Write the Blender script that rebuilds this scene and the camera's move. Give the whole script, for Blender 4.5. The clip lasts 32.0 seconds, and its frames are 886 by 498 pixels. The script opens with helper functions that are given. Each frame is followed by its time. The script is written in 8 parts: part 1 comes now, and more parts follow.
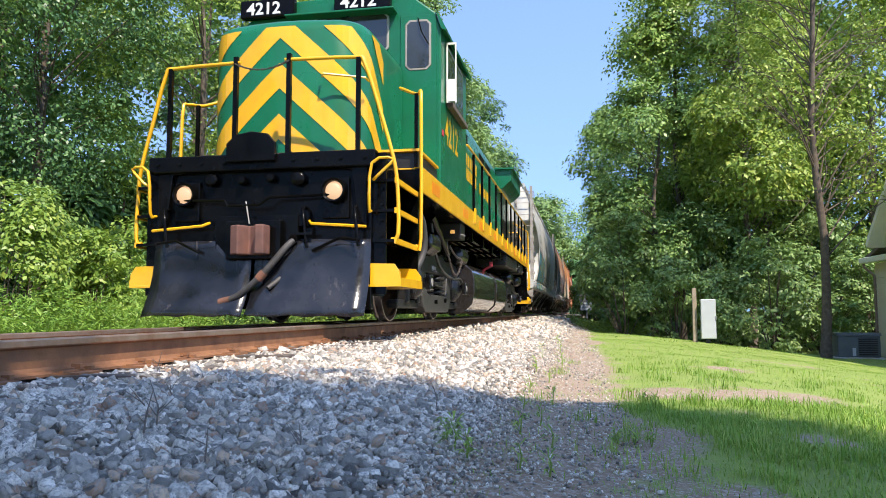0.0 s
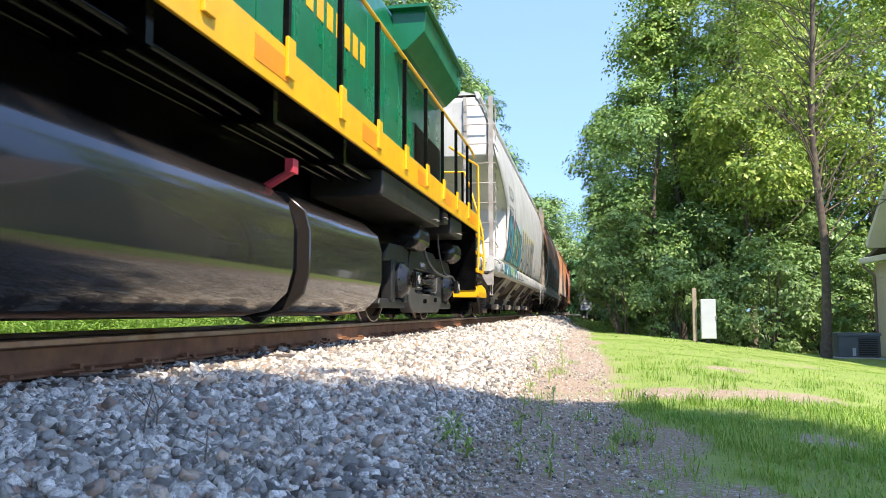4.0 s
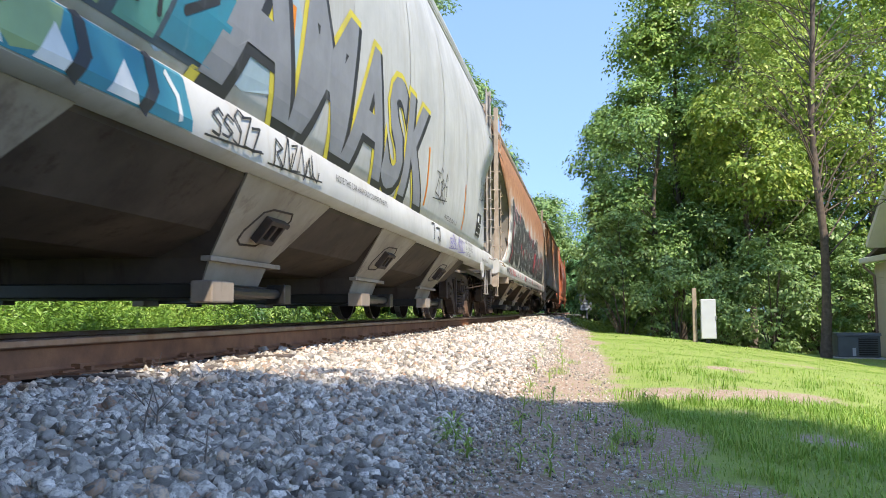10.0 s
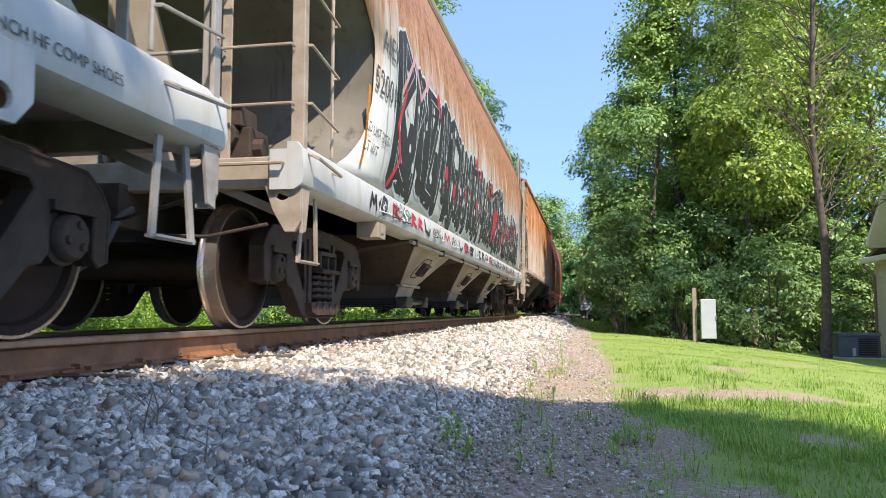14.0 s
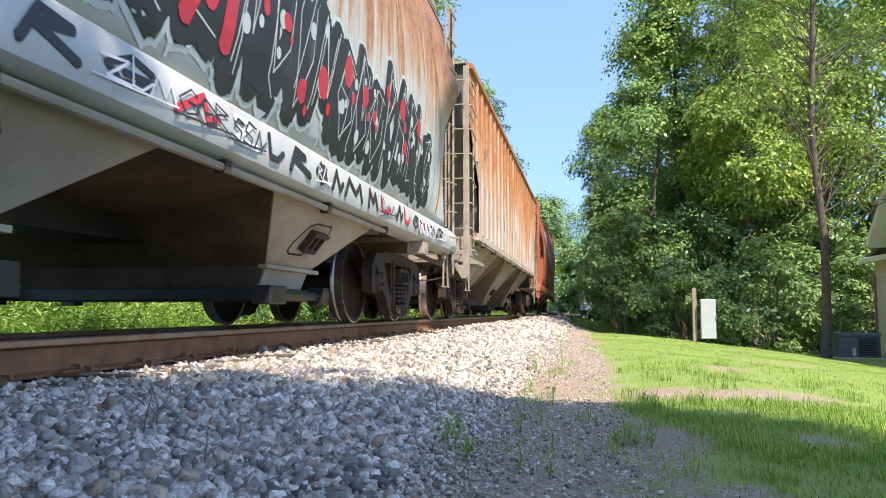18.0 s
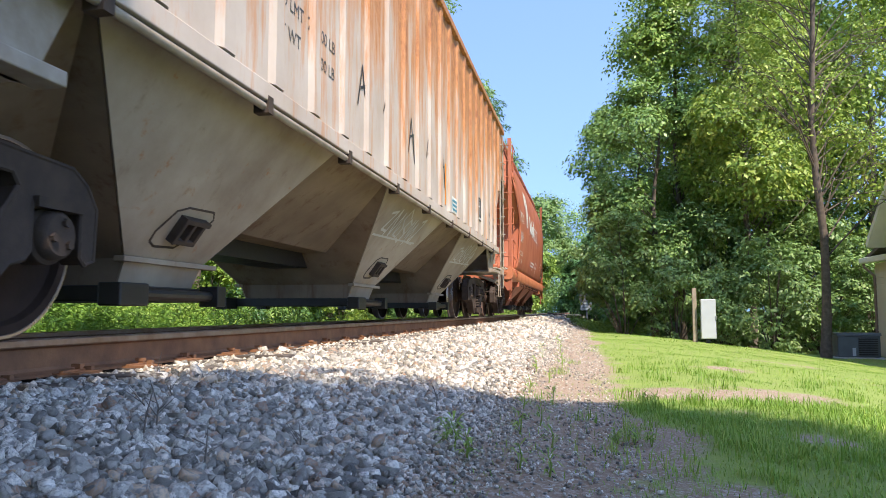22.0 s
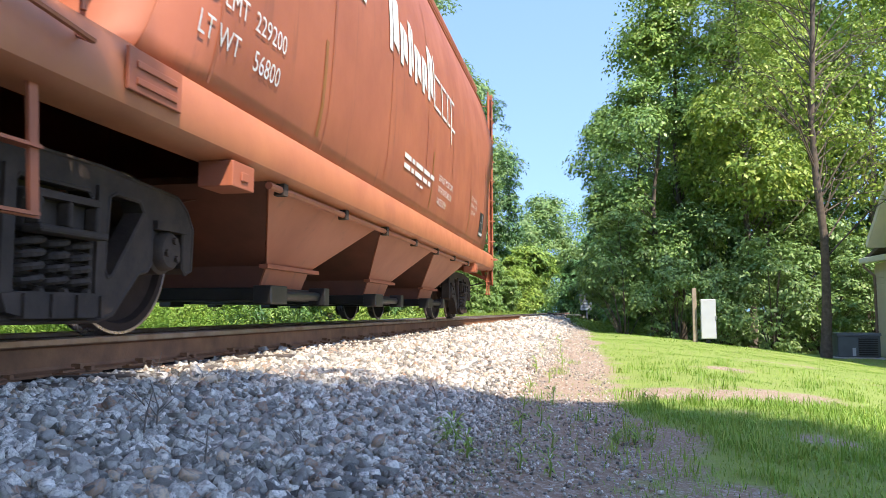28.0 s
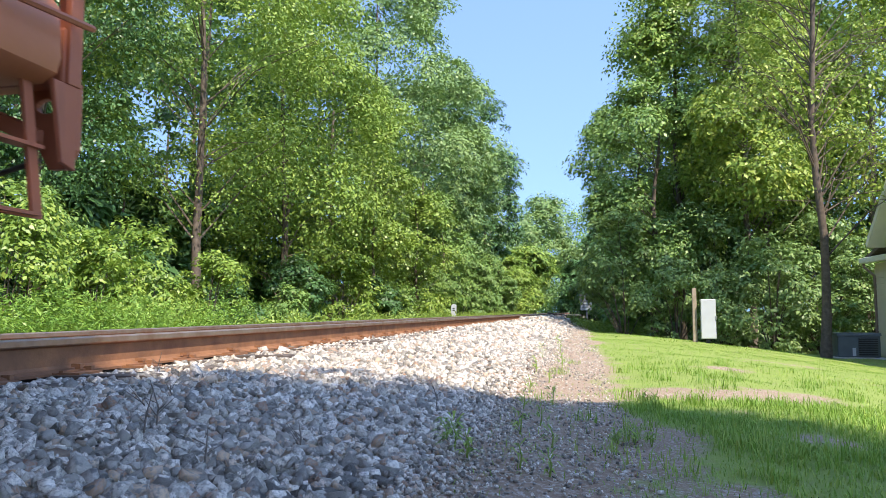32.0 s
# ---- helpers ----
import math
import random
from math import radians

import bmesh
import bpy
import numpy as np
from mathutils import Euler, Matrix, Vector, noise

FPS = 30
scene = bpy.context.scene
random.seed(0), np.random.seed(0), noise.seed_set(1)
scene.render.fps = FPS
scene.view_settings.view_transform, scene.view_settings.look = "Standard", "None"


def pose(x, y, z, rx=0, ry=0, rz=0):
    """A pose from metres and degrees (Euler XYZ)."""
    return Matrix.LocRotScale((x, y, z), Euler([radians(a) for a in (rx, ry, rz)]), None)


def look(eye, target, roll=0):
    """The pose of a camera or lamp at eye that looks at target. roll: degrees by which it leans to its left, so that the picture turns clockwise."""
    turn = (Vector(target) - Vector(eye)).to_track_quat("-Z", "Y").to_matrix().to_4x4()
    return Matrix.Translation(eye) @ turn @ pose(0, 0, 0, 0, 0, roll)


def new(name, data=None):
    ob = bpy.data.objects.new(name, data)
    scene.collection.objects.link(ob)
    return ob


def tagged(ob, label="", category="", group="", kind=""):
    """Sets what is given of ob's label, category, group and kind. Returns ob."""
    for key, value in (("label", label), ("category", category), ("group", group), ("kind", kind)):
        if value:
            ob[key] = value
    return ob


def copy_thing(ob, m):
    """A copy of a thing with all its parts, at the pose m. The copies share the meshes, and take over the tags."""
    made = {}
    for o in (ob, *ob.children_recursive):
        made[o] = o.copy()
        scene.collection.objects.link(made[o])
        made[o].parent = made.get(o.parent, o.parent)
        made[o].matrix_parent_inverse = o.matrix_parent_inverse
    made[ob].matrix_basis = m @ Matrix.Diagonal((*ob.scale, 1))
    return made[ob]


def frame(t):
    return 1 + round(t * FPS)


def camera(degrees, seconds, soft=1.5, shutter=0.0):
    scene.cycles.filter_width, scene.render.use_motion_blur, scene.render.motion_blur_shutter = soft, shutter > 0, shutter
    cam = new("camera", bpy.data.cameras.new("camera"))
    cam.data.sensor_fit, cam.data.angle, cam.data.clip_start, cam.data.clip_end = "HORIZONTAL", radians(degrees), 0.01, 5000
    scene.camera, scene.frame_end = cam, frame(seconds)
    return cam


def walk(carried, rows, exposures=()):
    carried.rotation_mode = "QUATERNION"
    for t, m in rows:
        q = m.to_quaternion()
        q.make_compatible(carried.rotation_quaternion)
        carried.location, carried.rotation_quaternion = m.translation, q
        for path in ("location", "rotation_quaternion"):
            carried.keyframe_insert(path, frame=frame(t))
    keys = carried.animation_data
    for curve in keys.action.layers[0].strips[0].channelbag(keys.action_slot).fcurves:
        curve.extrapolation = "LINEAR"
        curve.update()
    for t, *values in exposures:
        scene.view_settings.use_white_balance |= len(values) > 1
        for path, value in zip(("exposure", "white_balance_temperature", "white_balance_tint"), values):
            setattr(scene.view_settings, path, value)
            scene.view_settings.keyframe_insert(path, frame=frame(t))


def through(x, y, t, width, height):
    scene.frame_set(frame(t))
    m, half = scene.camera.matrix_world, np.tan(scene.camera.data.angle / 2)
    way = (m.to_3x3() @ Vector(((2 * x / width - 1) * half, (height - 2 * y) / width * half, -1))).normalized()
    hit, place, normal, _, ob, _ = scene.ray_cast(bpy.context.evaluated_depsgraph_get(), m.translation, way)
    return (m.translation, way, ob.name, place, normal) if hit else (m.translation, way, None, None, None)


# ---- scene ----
import itertools
# Rail top is z = 0, the track's centre line is x = 0, the train comes from +y.
cam = camera(61.0, 32.0, soft=0.55, shutter=0.15)
EYE = (3.348, 0.0, 0.128)
YAW, PITCH = radians(10.85), radians(4.76)
AIM = (EYE[0] - math.sin(YAW) * math.cos(PITCH), math.cos(YAW) * math.cos(PITCH), EYE[2] + math.sin(PITCH))
walk(cam, [(0.0, look(EYE, AIM)), (32.0, look(EYE, AIM))], [(0.0, 1.75), (1.6, 1.85), (3.0, 2.06), (6.0, 2.06), (7.4, 1.96), (9.0, 1.86), (12.0, 1.86), (14.0, 1.8), (17.0, 1.88), (19.5, 1.88), (21.5, 1.8), (24.0, 1.9), (25.5, 1.9), (28.0, 1.97), (29.0, 1.93), (32.0, 1.86)])

# ---- world and sun ----
SUN = Vector((0.46, -0.6, 1.0)).normalized()
world = bpy.data.worlds.new("sky")
scene.world = world
world.use_nodes = True
wn = world.node_tree.nodes
sky = wn.new("ShaderNodeTexSky")
sky.sky_type = 'NISHITA'
sky.sun_disc = False
sky.sun_elevation = math.asin(SUN.z)
sky.sun_rotation = math.atan2(SUN.x, SUN.y)
sky.air_density, sky.dust_density, sky.ozone_density = 1.0, 1.6, 1.3
sky.altitude = 3000
# the haze of the horizon lies below the treetops
aim = wn.new("ShaderNodeTexCoord")
raised = wn.new("ShaderNodeVectorMath")
raised.inputs[1].default_value = (0, 0, 0.37)
world.node_tree.links.new(aim.outputs["Generated"], raised.inputs[0])
unit = wn.new("ShaderNodeVectorMath")
unit.operation = 'NORMALIZE'
world.node_tree.links.new(raised.outputs[0], unit.inputs[0])
world.node_tree.links.new(unit.outputs[0], sky.inputs["Vector"])
tint = wn.new("ShaderNodeMix")
tint.data_type, tint.blend_type = 'RGBA', 'MULTIPLY'
tint.inputs[0].default_value = 1.0
tint.inputs[7].default_value = (1.17, 1.15, 1.16, 1)
world.node_tree.links.new(sky.outputs[0], tint.inputs[6])
world.node_tree.links.new(tint.outputs[2], wn["Background"].inputs["Color"])
wn["Background"].inputs["Strength"].default_value = 0.15
sun_data = bpy.data.lights.new("sun", 'SUN')
sun_data.energy, sun_data.angle, sun_data.color = 2.5, radians(0.55), (1.0, 0.89, 0.76)
sun = new("sun", sun_data)
sun.matrix_world = look(SUN * 60, (0, 0, 0))
# ---- materials ----
def nodes_of(name):
    m = bpy.data.materials.new(name)
    m.use_nodes = True
    return m, m.node_tree.nodes, m.node_tree.links, m.node_tree.nodes["Principled BSDF"]


def noise_tex(n, l, scale, detail=5.0, stretch=None, rough=0.6, offset=0.0):
    co = n.new("ShaderNodeTexCoord")
    mp = n.new("ShaderNodeMapping")
    if stretch:
        mp.inputs["Scale"].default_value = stretch
    mp.inputs["Location"].default_value = (offset, offset * 1.7, offset * 0.3)
    tx = n.new("ShaderNodeTexNoise")
    tx.inputs["Scale"].default_value = scale
    tx.inputs["Detail"].default_value = detail
    tx.inputs["Roughness"].default_value = rough
    l.new(co.outputs["Object"], mp.inputs["Vector"])
    l.new(mp.outputs["Vector"], tx.inputs["Vector"])
    return tx


def ramp(n, l, source, stops):
    r = n.new("ShaderNodeValToRGB")
    e = r.color_ramp.elements
    while len(e) < len(stops):
        e.new(0.5)
    for k, (p, c) in zip(e, stops):
        k.position = p
        k.color = (*c, 1) if len(c) == 3 else c
    l.new(source, r.inputs["Fac"])
    return r


def mixed(n, l, fac, a, b):
    m = n.new("ShaderNodeMix")
    m.data_type = 'RGBA'
    for v, k in ((fac, 0), (a, 6), (b, 7)):
        if hasattr(v, "is_linked"):
            l.new(v, m.inputs[k])
        elif k == 0:
            m.inputs[0].default_value = v
        else:
            m.inputs[k].default_value = (*v, 1)
    return m.outputs[2]


def bumped(n, l, bsdf, source, strength, distance=0.01):
    b = n.new("ShaderNodeBump")
    b.inputs["Strength"].default_value = strength
    b.inputs["Distance"].default_value = distance
    l.new(source, b.inputs["Height"])
    l.new(b.outputs["Normal"], bsdf.inputs["Normal"])


def surface(name, base, other=None, scale=3.0, rough=0.6, metal=0.0, bump=0.2, grain=60.0,
            streak=None, streak_amount=0.5, spots=None, spots_amount=0.5, coat=0.0, spec=0.5):
    """Paint, metal, wood: two tones in patches, fine grain, vertical streaks and spots of another colour."""
    m, n, l, bsdf = nodes_of(name)
    other = other or tuple(c * 0.78 for c in base)
    patch = noise_tex(n, l, scale, 6)
    col = mixed(n, l, ramp(n, l, patch.outputs["Fac"], [(0.35, (0, 0, 0)), (0.68, (1, 1, 1))]).outputs["Color"], base, other)
    if streak:
        st = noise_tex(n, l, 2.6, 6, (2.2, 2.2, 0.16), 0.7, 3.1)
        lo = 0.72 - 0.4 * streak_amount
        f = ramp(n, l, st.outputs["Fac"], [(lo, (0, 0, 0)), (min(lo + 0.17, 1), (1, 1, 1))])
        col = mixed(n, l, f.outputs["Color"], col, streak)
    if spots:
        sp = noise_tex(n, l, 5.5, 8, None, 0.75, 7.7)
        lo = 0.75 - 0.35 * spots_amount
        f = ramp(n, l, sp.outputs["Fac"], [(lo, (0, 0, 0)), (lo + 0.09, (1, 1, 1))])
        col = mixed(n, l, f.outputs["Color"], col, spots)
    l.new(col, bsdf.inputs["Base Color"])
    fine = noise_tex(n, l, grain, 4)
    r = n.new("ShaderNodeMapRange")
    r.inputs[3].default_value, r.inputs[4].default_value = max(rough - 0.14, 0.03), min(rough + 0.14, 1)
    l.new(patch.outputs["Fac"], r.inputs[0])
    l.new(r.outputs[0], bsdf.inputs["Roughness"])
    bsdf.inputs["Metallic"].default_value = metal
    bsdf.inputs["Coat Weight"].default_value = coat
    bsdf.inputs["Specular IOR Level"].default_value = spec
    bumped(n, l, bsdf, fine.outputs["Fac"], bump, 0.004)
    return m


def foliage(name, stops, through=0.3, gloss=0.42):
    m, n, l, bsdf = nodes_of(name)
    geo = n.new("ShaderNodeNewGeometry")
    big = noise_tex(n, l, 0.55, 3)
    s = n.new("ShaderNodeMath")
    s.operation = 'MULTIPLY_ADD'
    s.inputs[1].default_value, s.inputs[2].default_value = 0.45, 0.0
    l.new(geo.outputs["Random Per Island"], s.inputs[0])
    a = n.new("ShaderNodeMath")
    a.operation = 'MULTIPLY_ADD'
    a.inputs[1].default_value = 0.6
    l.new(big.outputs["Fac"], a.inputs[0])
    l.new(s.outputs[0], a.inputs[2])
    col = ramp(n, l, a.outputs[0], stops)
    l.new(col.outputs["Color"], bsdf.inputs["Base Color"])
    bsdf.inputs["Roughness"].default_value = gloss
    bsdf.inputs["Specular IOR Level"].default_value = 0.36
    tr = n.new("ShaderNodeBsdfTranslucent")
    warm = mixed(n, l, 0.5, col.outputs["Color"], (0.22, 0.34, 0.03))
    l.new(warm, tr.inputs["Color"])
    mx = n.new("ShaderNodeMixShader")
    mx.inputs[0].default_value = through
    l.new(bsdf.outputs[0], mx.inputs[1])
    l.new(tr.outputs[0], mx.inputs[2])
    l.new(mx.outputs[0], n["Material Output"].inputs["Surface"])
    return m


LEAF_LIGHT = foliage("light_leaf", [(0.2, (0.095, 0.17, 0.03)), (0.5, (0.2, 0.31, 0.055)), (0.8, (0.36, 0.45, 0.09))])
LEAF_MID = foliage("green_leaf", [(0.2, (0.08, 0.16, 0.046)), (0.5, (0.17, 0.29, 0.08)), (0.8, (0.3, 0.42, 0.115))])
# Darkest leaf tone: shade deep in the woods is put into it.
LEAF_DEEP = foliage("deep_shade_leaf", [(0.2, (0.035, 0.085, 0.03)), (0.5, (0.065, 0.145, 0.048)), (0.8, (0.12, 0.23, 0.07))], 0.2)
LEAF_YELLOW = foliage("yellowing_leaf", [(0.2, (0.13, 0.22, 0.045)), (0.5, (0.27, 0.38, 0.07)), (0.8, (0.48, 0.52, 0.12))], 0.34)
LEAF_OLIVE = foliage("olive_leaf", [(0.2, (0.09, 0.17, 0.058)), (0.5, (0.185, 0.29, 0.098)), (0.8, (0.31, 0.42, 0.145))])
GRASS = foliage("grass_blade", [(0.2, (0.11, 0.215, 0.03)), (0.5, (0.21, 0.36, 0.05)), (0.8, (0.4, 0.48, 0.11))], 0.35)
BARK = surface("bark", (0.13, 0.1, 0.075), (0.06, 0.045, 0.035), 9, 0.95, 0, 0.9, 25)
BARK_GREY = surface("grey_bark", (0.2, 0.165, 0.135), (0.09, 0.07, 0.055), 8, 0.95, 0, 0.9, 25)
RAIL_RUST = surface("rusted_rail_steel", (0.29, 0.135, 0.06), (0.17, 0.08, 0.04), 5, 0.75, 0.15, 0.5, 70)
RAIL_TOP = surface("polished_rail_head", (0.42, 0.33, 0.27), (0.3, 0.19, 0.13), 6, 0.38, 0.75, 0.1, 90)
TIE_WOOD = surface("weathered_tie_wood", (0.13, 0.1, 0.08), (0.06, 0.05, 0.042), 6, 0.95, 0, 0.7, 40)
BLACK = surface("gloss_black_paint", (0.0016, 0.0016, 0.0017), (0.004, 0.0038, 0.0036), 4, 0.2, 0.0, 0.1, 40, spec=0.12)
CYLINDER_BLACK = surface("wet_gloss_black_paint", (0.004, 0.004, 0.004), (0.012, 0.011, 0.01), 5, 0.16, 0.0, 0.15, 40, spec=0.6)
TRUCK_BLACK = surface("worn_black_truck_paint", (0.009, 0.009, 0.009), (0.022, 0.021, 0.02), 5, 0.45, 0.0, 0.25, 50, spec=0.4)
BLACK_DUSTY = surface("dusty_black_paint", (0.011, 0.0105, 0.01), (0.028, 0.025, 0.022), 5, 0.42, 0.0, 0.25, 50, spec=0.4)
GREEN = surface("green_enamel", (0.004, 0.13, 0.055), (0.006, 0.1, 0.045), 2, 0.3, 0.0, 0.05, 40, coat=0.12, spec=0.35)
YELLOW = surface("yellow_enamel", (0.78, 0.42, 0.008), (0.68, 0.34, 0.008), 3, 0.34, 0.0, 0.06, 40, coat=0.3)
AMBER = surface("amber_reflector", (0.75, 0.24, 0.01), (0.65, 0.2, 0.01), 3, 0.35, 0, 0.05, 60)
DULL_AMBER = surface("faded_reflector", (0.32, 0.13, 0.03), (0.26, 0.1, 0.03), 3, 0.5, 0, 0.05, 60)
STEEL = surface("bare_wheel_steel", (0.5, 0.44, 0.4), (0.32, 0.26, 0.23), 5, 0.3, 0.85, 0.15, 60)
TRUCK = surface("grimy_cast_steel", (0.042, 0.031, 0.025), (0.08, 0.056, 0.042), 6, 0.8, 0.1, 0.5, 50, spots=(0.1, 0.05, 0.03), spots_amount=0.3, spec=0.25)
WHEEL = surface("grimy_wheel_steel", (0.035, 0.023, 0.018), (0.06, 0.038, 0.028), 4, 0.8, 0.1, 0.35, 50, spots=(0.06, 0.03, 0.018), spots_amount=0.35, spec=0.12)
RUST = surface("rusty_iron", (0.2, 0.085, 0.05), (0.12, 0.06, 0.04), 6, 0.85, 0.1, 0.5, 50)
COUPLER = surface("rust_brown_casting", (0.17, 0.075, 0.055), (0.1, 0.05, 0.04), 6, 0.75, 0.15, 0.5, 50)
GREY_CAR = surface("faded_grey_car_paint", (0.47, 0.465, 0.44), (0.35, 0.35, 0.335), 1.4, 0.55, 0, 0.15, 40,
                   streak=(0.36, 0.34, 0.3), streak_amount=0.5, spots=(0.4, 0.19, 0.07), spots_amount=0.12)
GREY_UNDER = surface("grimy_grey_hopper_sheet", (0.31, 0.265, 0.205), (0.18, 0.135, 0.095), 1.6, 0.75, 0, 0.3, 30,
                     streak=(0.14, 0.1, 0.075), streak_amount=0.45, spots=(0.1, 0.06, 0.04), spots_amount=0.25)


def weathered_side(name, pale, worn, rust, deep, low, high, amount):
    """Old car paint: chalky patches, rust that runs down in streaks and thickens towards the roof."""
    m, n, l, bsdf = nodes_of(name)
    patch = noise_tex(n, l, 1.3, 6)
    col = mixed(n, l, ramp(n, l, patch.outputs["Fac"], [(0.35, (0, 0, 0)), (0.65, (1, 1, 1))]).outputs["Color"], pale, worn)
    co = n.new("ShaderNodeTexCoord")
    sep = n.new("ShaderNodeSeparateXYZ")
    l.new(co.outputs["Object"], sep.inputs[0])
    rise = n.new("ShaderNodeMapRange")
    rise.inputs[1].default_value, rise.inputs[2].default_value = low, high
    rise.inputs[3].default_value, rise.inputs[4].default_value = -0.16 + amount, 0.2 + amount
    l.new(sep.outputs[2], rise.inputs[0])
    last = rise.outputs[0]
    for scale, stretch, share in ((2.0, (1.7, 1.7, 0.3), 0.6), (5.0, (2.6, 2.6, 0.22), 0.4)):
        run = noise_tex(n, l, scale, 6, stretch, 0.7, 3.1 + scale)
        add = n.new("ShaderNodeMath")
        add.operation = 'MULTIPLY_ADD'
        add.inputs[1].default_value = share
        l.new(run.outputs["Fac"], add.inputs[0])
        l.new(last, add.inputs[2])
        last = add.outputs[0]
    thin = ramp(n, l, last, [(0.5, (0, 0, 0)), (0.64, (1, 1, 1))])
    col = mixed(n, l, thin.outputs["Color"], col, rust)
    fine = noise_tex(n, l, 9, 8, None, 0.75, 1.0)
    two = n.new("ShaderNodeMath")
    two.operation = 'MULTIPLY'
    l.new(ramp(n, l, last, [(0.6, (0, 0, 0)), (0.72, (1, 1, 1))]).outputs["Color"], two.inputs[0])
    l.new(ramp(n, l, fine.outputs["Fac"], [(0.42, (0, 0, 0)), (0.58, (1, 1, 1))]).outputs["Color"], two.inputs[1])
    col = mixed(n, l, two.outputs[0], col, deep)
    l.new(col, bsdf.inputs["Base Color"])
    bsdf.inputs["Roughness"].default_value = 0.65
    bumped(n, l, bsdf, fine.outputs["Fac"], 0.2, 0.004)
    return m


RUSTED_CAR = weathered_side("rust_stained_pale_car_paint", (0.5, 0.5, 0.47), (0.4, 0.4, 0.37), (0.4, 0.2, 0.095), (0.2, 0.085, 0.045), 1.6, 3.4, 0.04)
RIBBED = weathered_side("rust_streaked_cream_paint", (0.5, 0.43, 0.37), (0.4, 0.32, 0.26), (0.46, 0.2, 0.075), (0.26, 0.095, 0.035), 0.4, 4.8, 0.06)
# Greasy dark sheet, with the shade behind the ladders put into its colour.
DIM_SHEET = surface("shade_darkened_end_sheet", (0.15, 0.135, 0.11), (0.1, 0.085, 0.065), 1.5, 0.8, 0, 0.2, 30, streak=(0.06, 0.045, 0.035), streak_amount=0.4, spots=(0.2, 0.1, 0.05), spots_amount=0.2)
CREAM_UNDER = surface("stained_cream_hopper_sheet", (0.37, 0.31, 0.235), (0.23, 0.175, 0.125), 1.4, 0.75, 0, 0.25, 30,
                      streak=(0.2, 0.14, 0.09), streak_amount=0.35, spots=(0.3, 0.15, 0.07), spots_amount=0.42)
ORANGE = surface("faded_orange_car_paint", (0.42, 0.128, 0.06), (0.34, 0.098, 0.048), 1.3, 0.55, 0, 0.12, 40,
                 streak=(0.24, 0.08, 0.045), streak_amount=0.35)
ORANGE_SILL = surface("bright_orange_sill_paint", (0.5, 0.175, 0.075), (0.4, 0.13, 0.06), 2, 0.5, 0, 0.12, 40)
WHITE = surface("white_paint", (0.75, 0.74, 0.7), (0.62, 0.6, 0.55), 3, 0.5, 0, 0.1, 50)
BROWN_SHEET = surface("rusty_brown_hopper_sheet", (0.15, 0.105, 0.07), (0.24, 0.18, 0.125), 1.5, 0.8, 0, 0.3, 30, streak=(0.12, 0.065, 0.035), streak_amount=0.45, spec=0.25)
# Grime darkened further: the shade under the cars is put into it.
GRIME_SHADE = surface("grimy_shaded_underside", (0.05, 0.037, 0.028), (0.1, 0.075, 0.055), 2, 0.85, 0, 0.3, 30, streak=(0.04, 0.022, 0.014), streak_amount=0.42, spots=(0.06, 0.032, 0.02), spots_amount=0.2, spec=0.2)
# ---- mesh tools ----
def bend(points, steps=5):
    """A smooth line through the points."""
    p = [Vector(q) for q in points]
    p = [p[0] * 2 - p[1]] + p + [p[-1] * 2 - p[-2]]
    out = []
    for i in range(1, len(p) - 2):
        a, b, c, d = p[i - 1:i + 3]
        for k in range(steps):
            t = k / steps
            out.append(0.5 * (b * 2 + (c - a) * t + (a * 2 - b * 5 + c * 4 - d) * t * t + (b * 3 - a - c * 3 + d) * t ** 3))
    return out + [p[-2]]


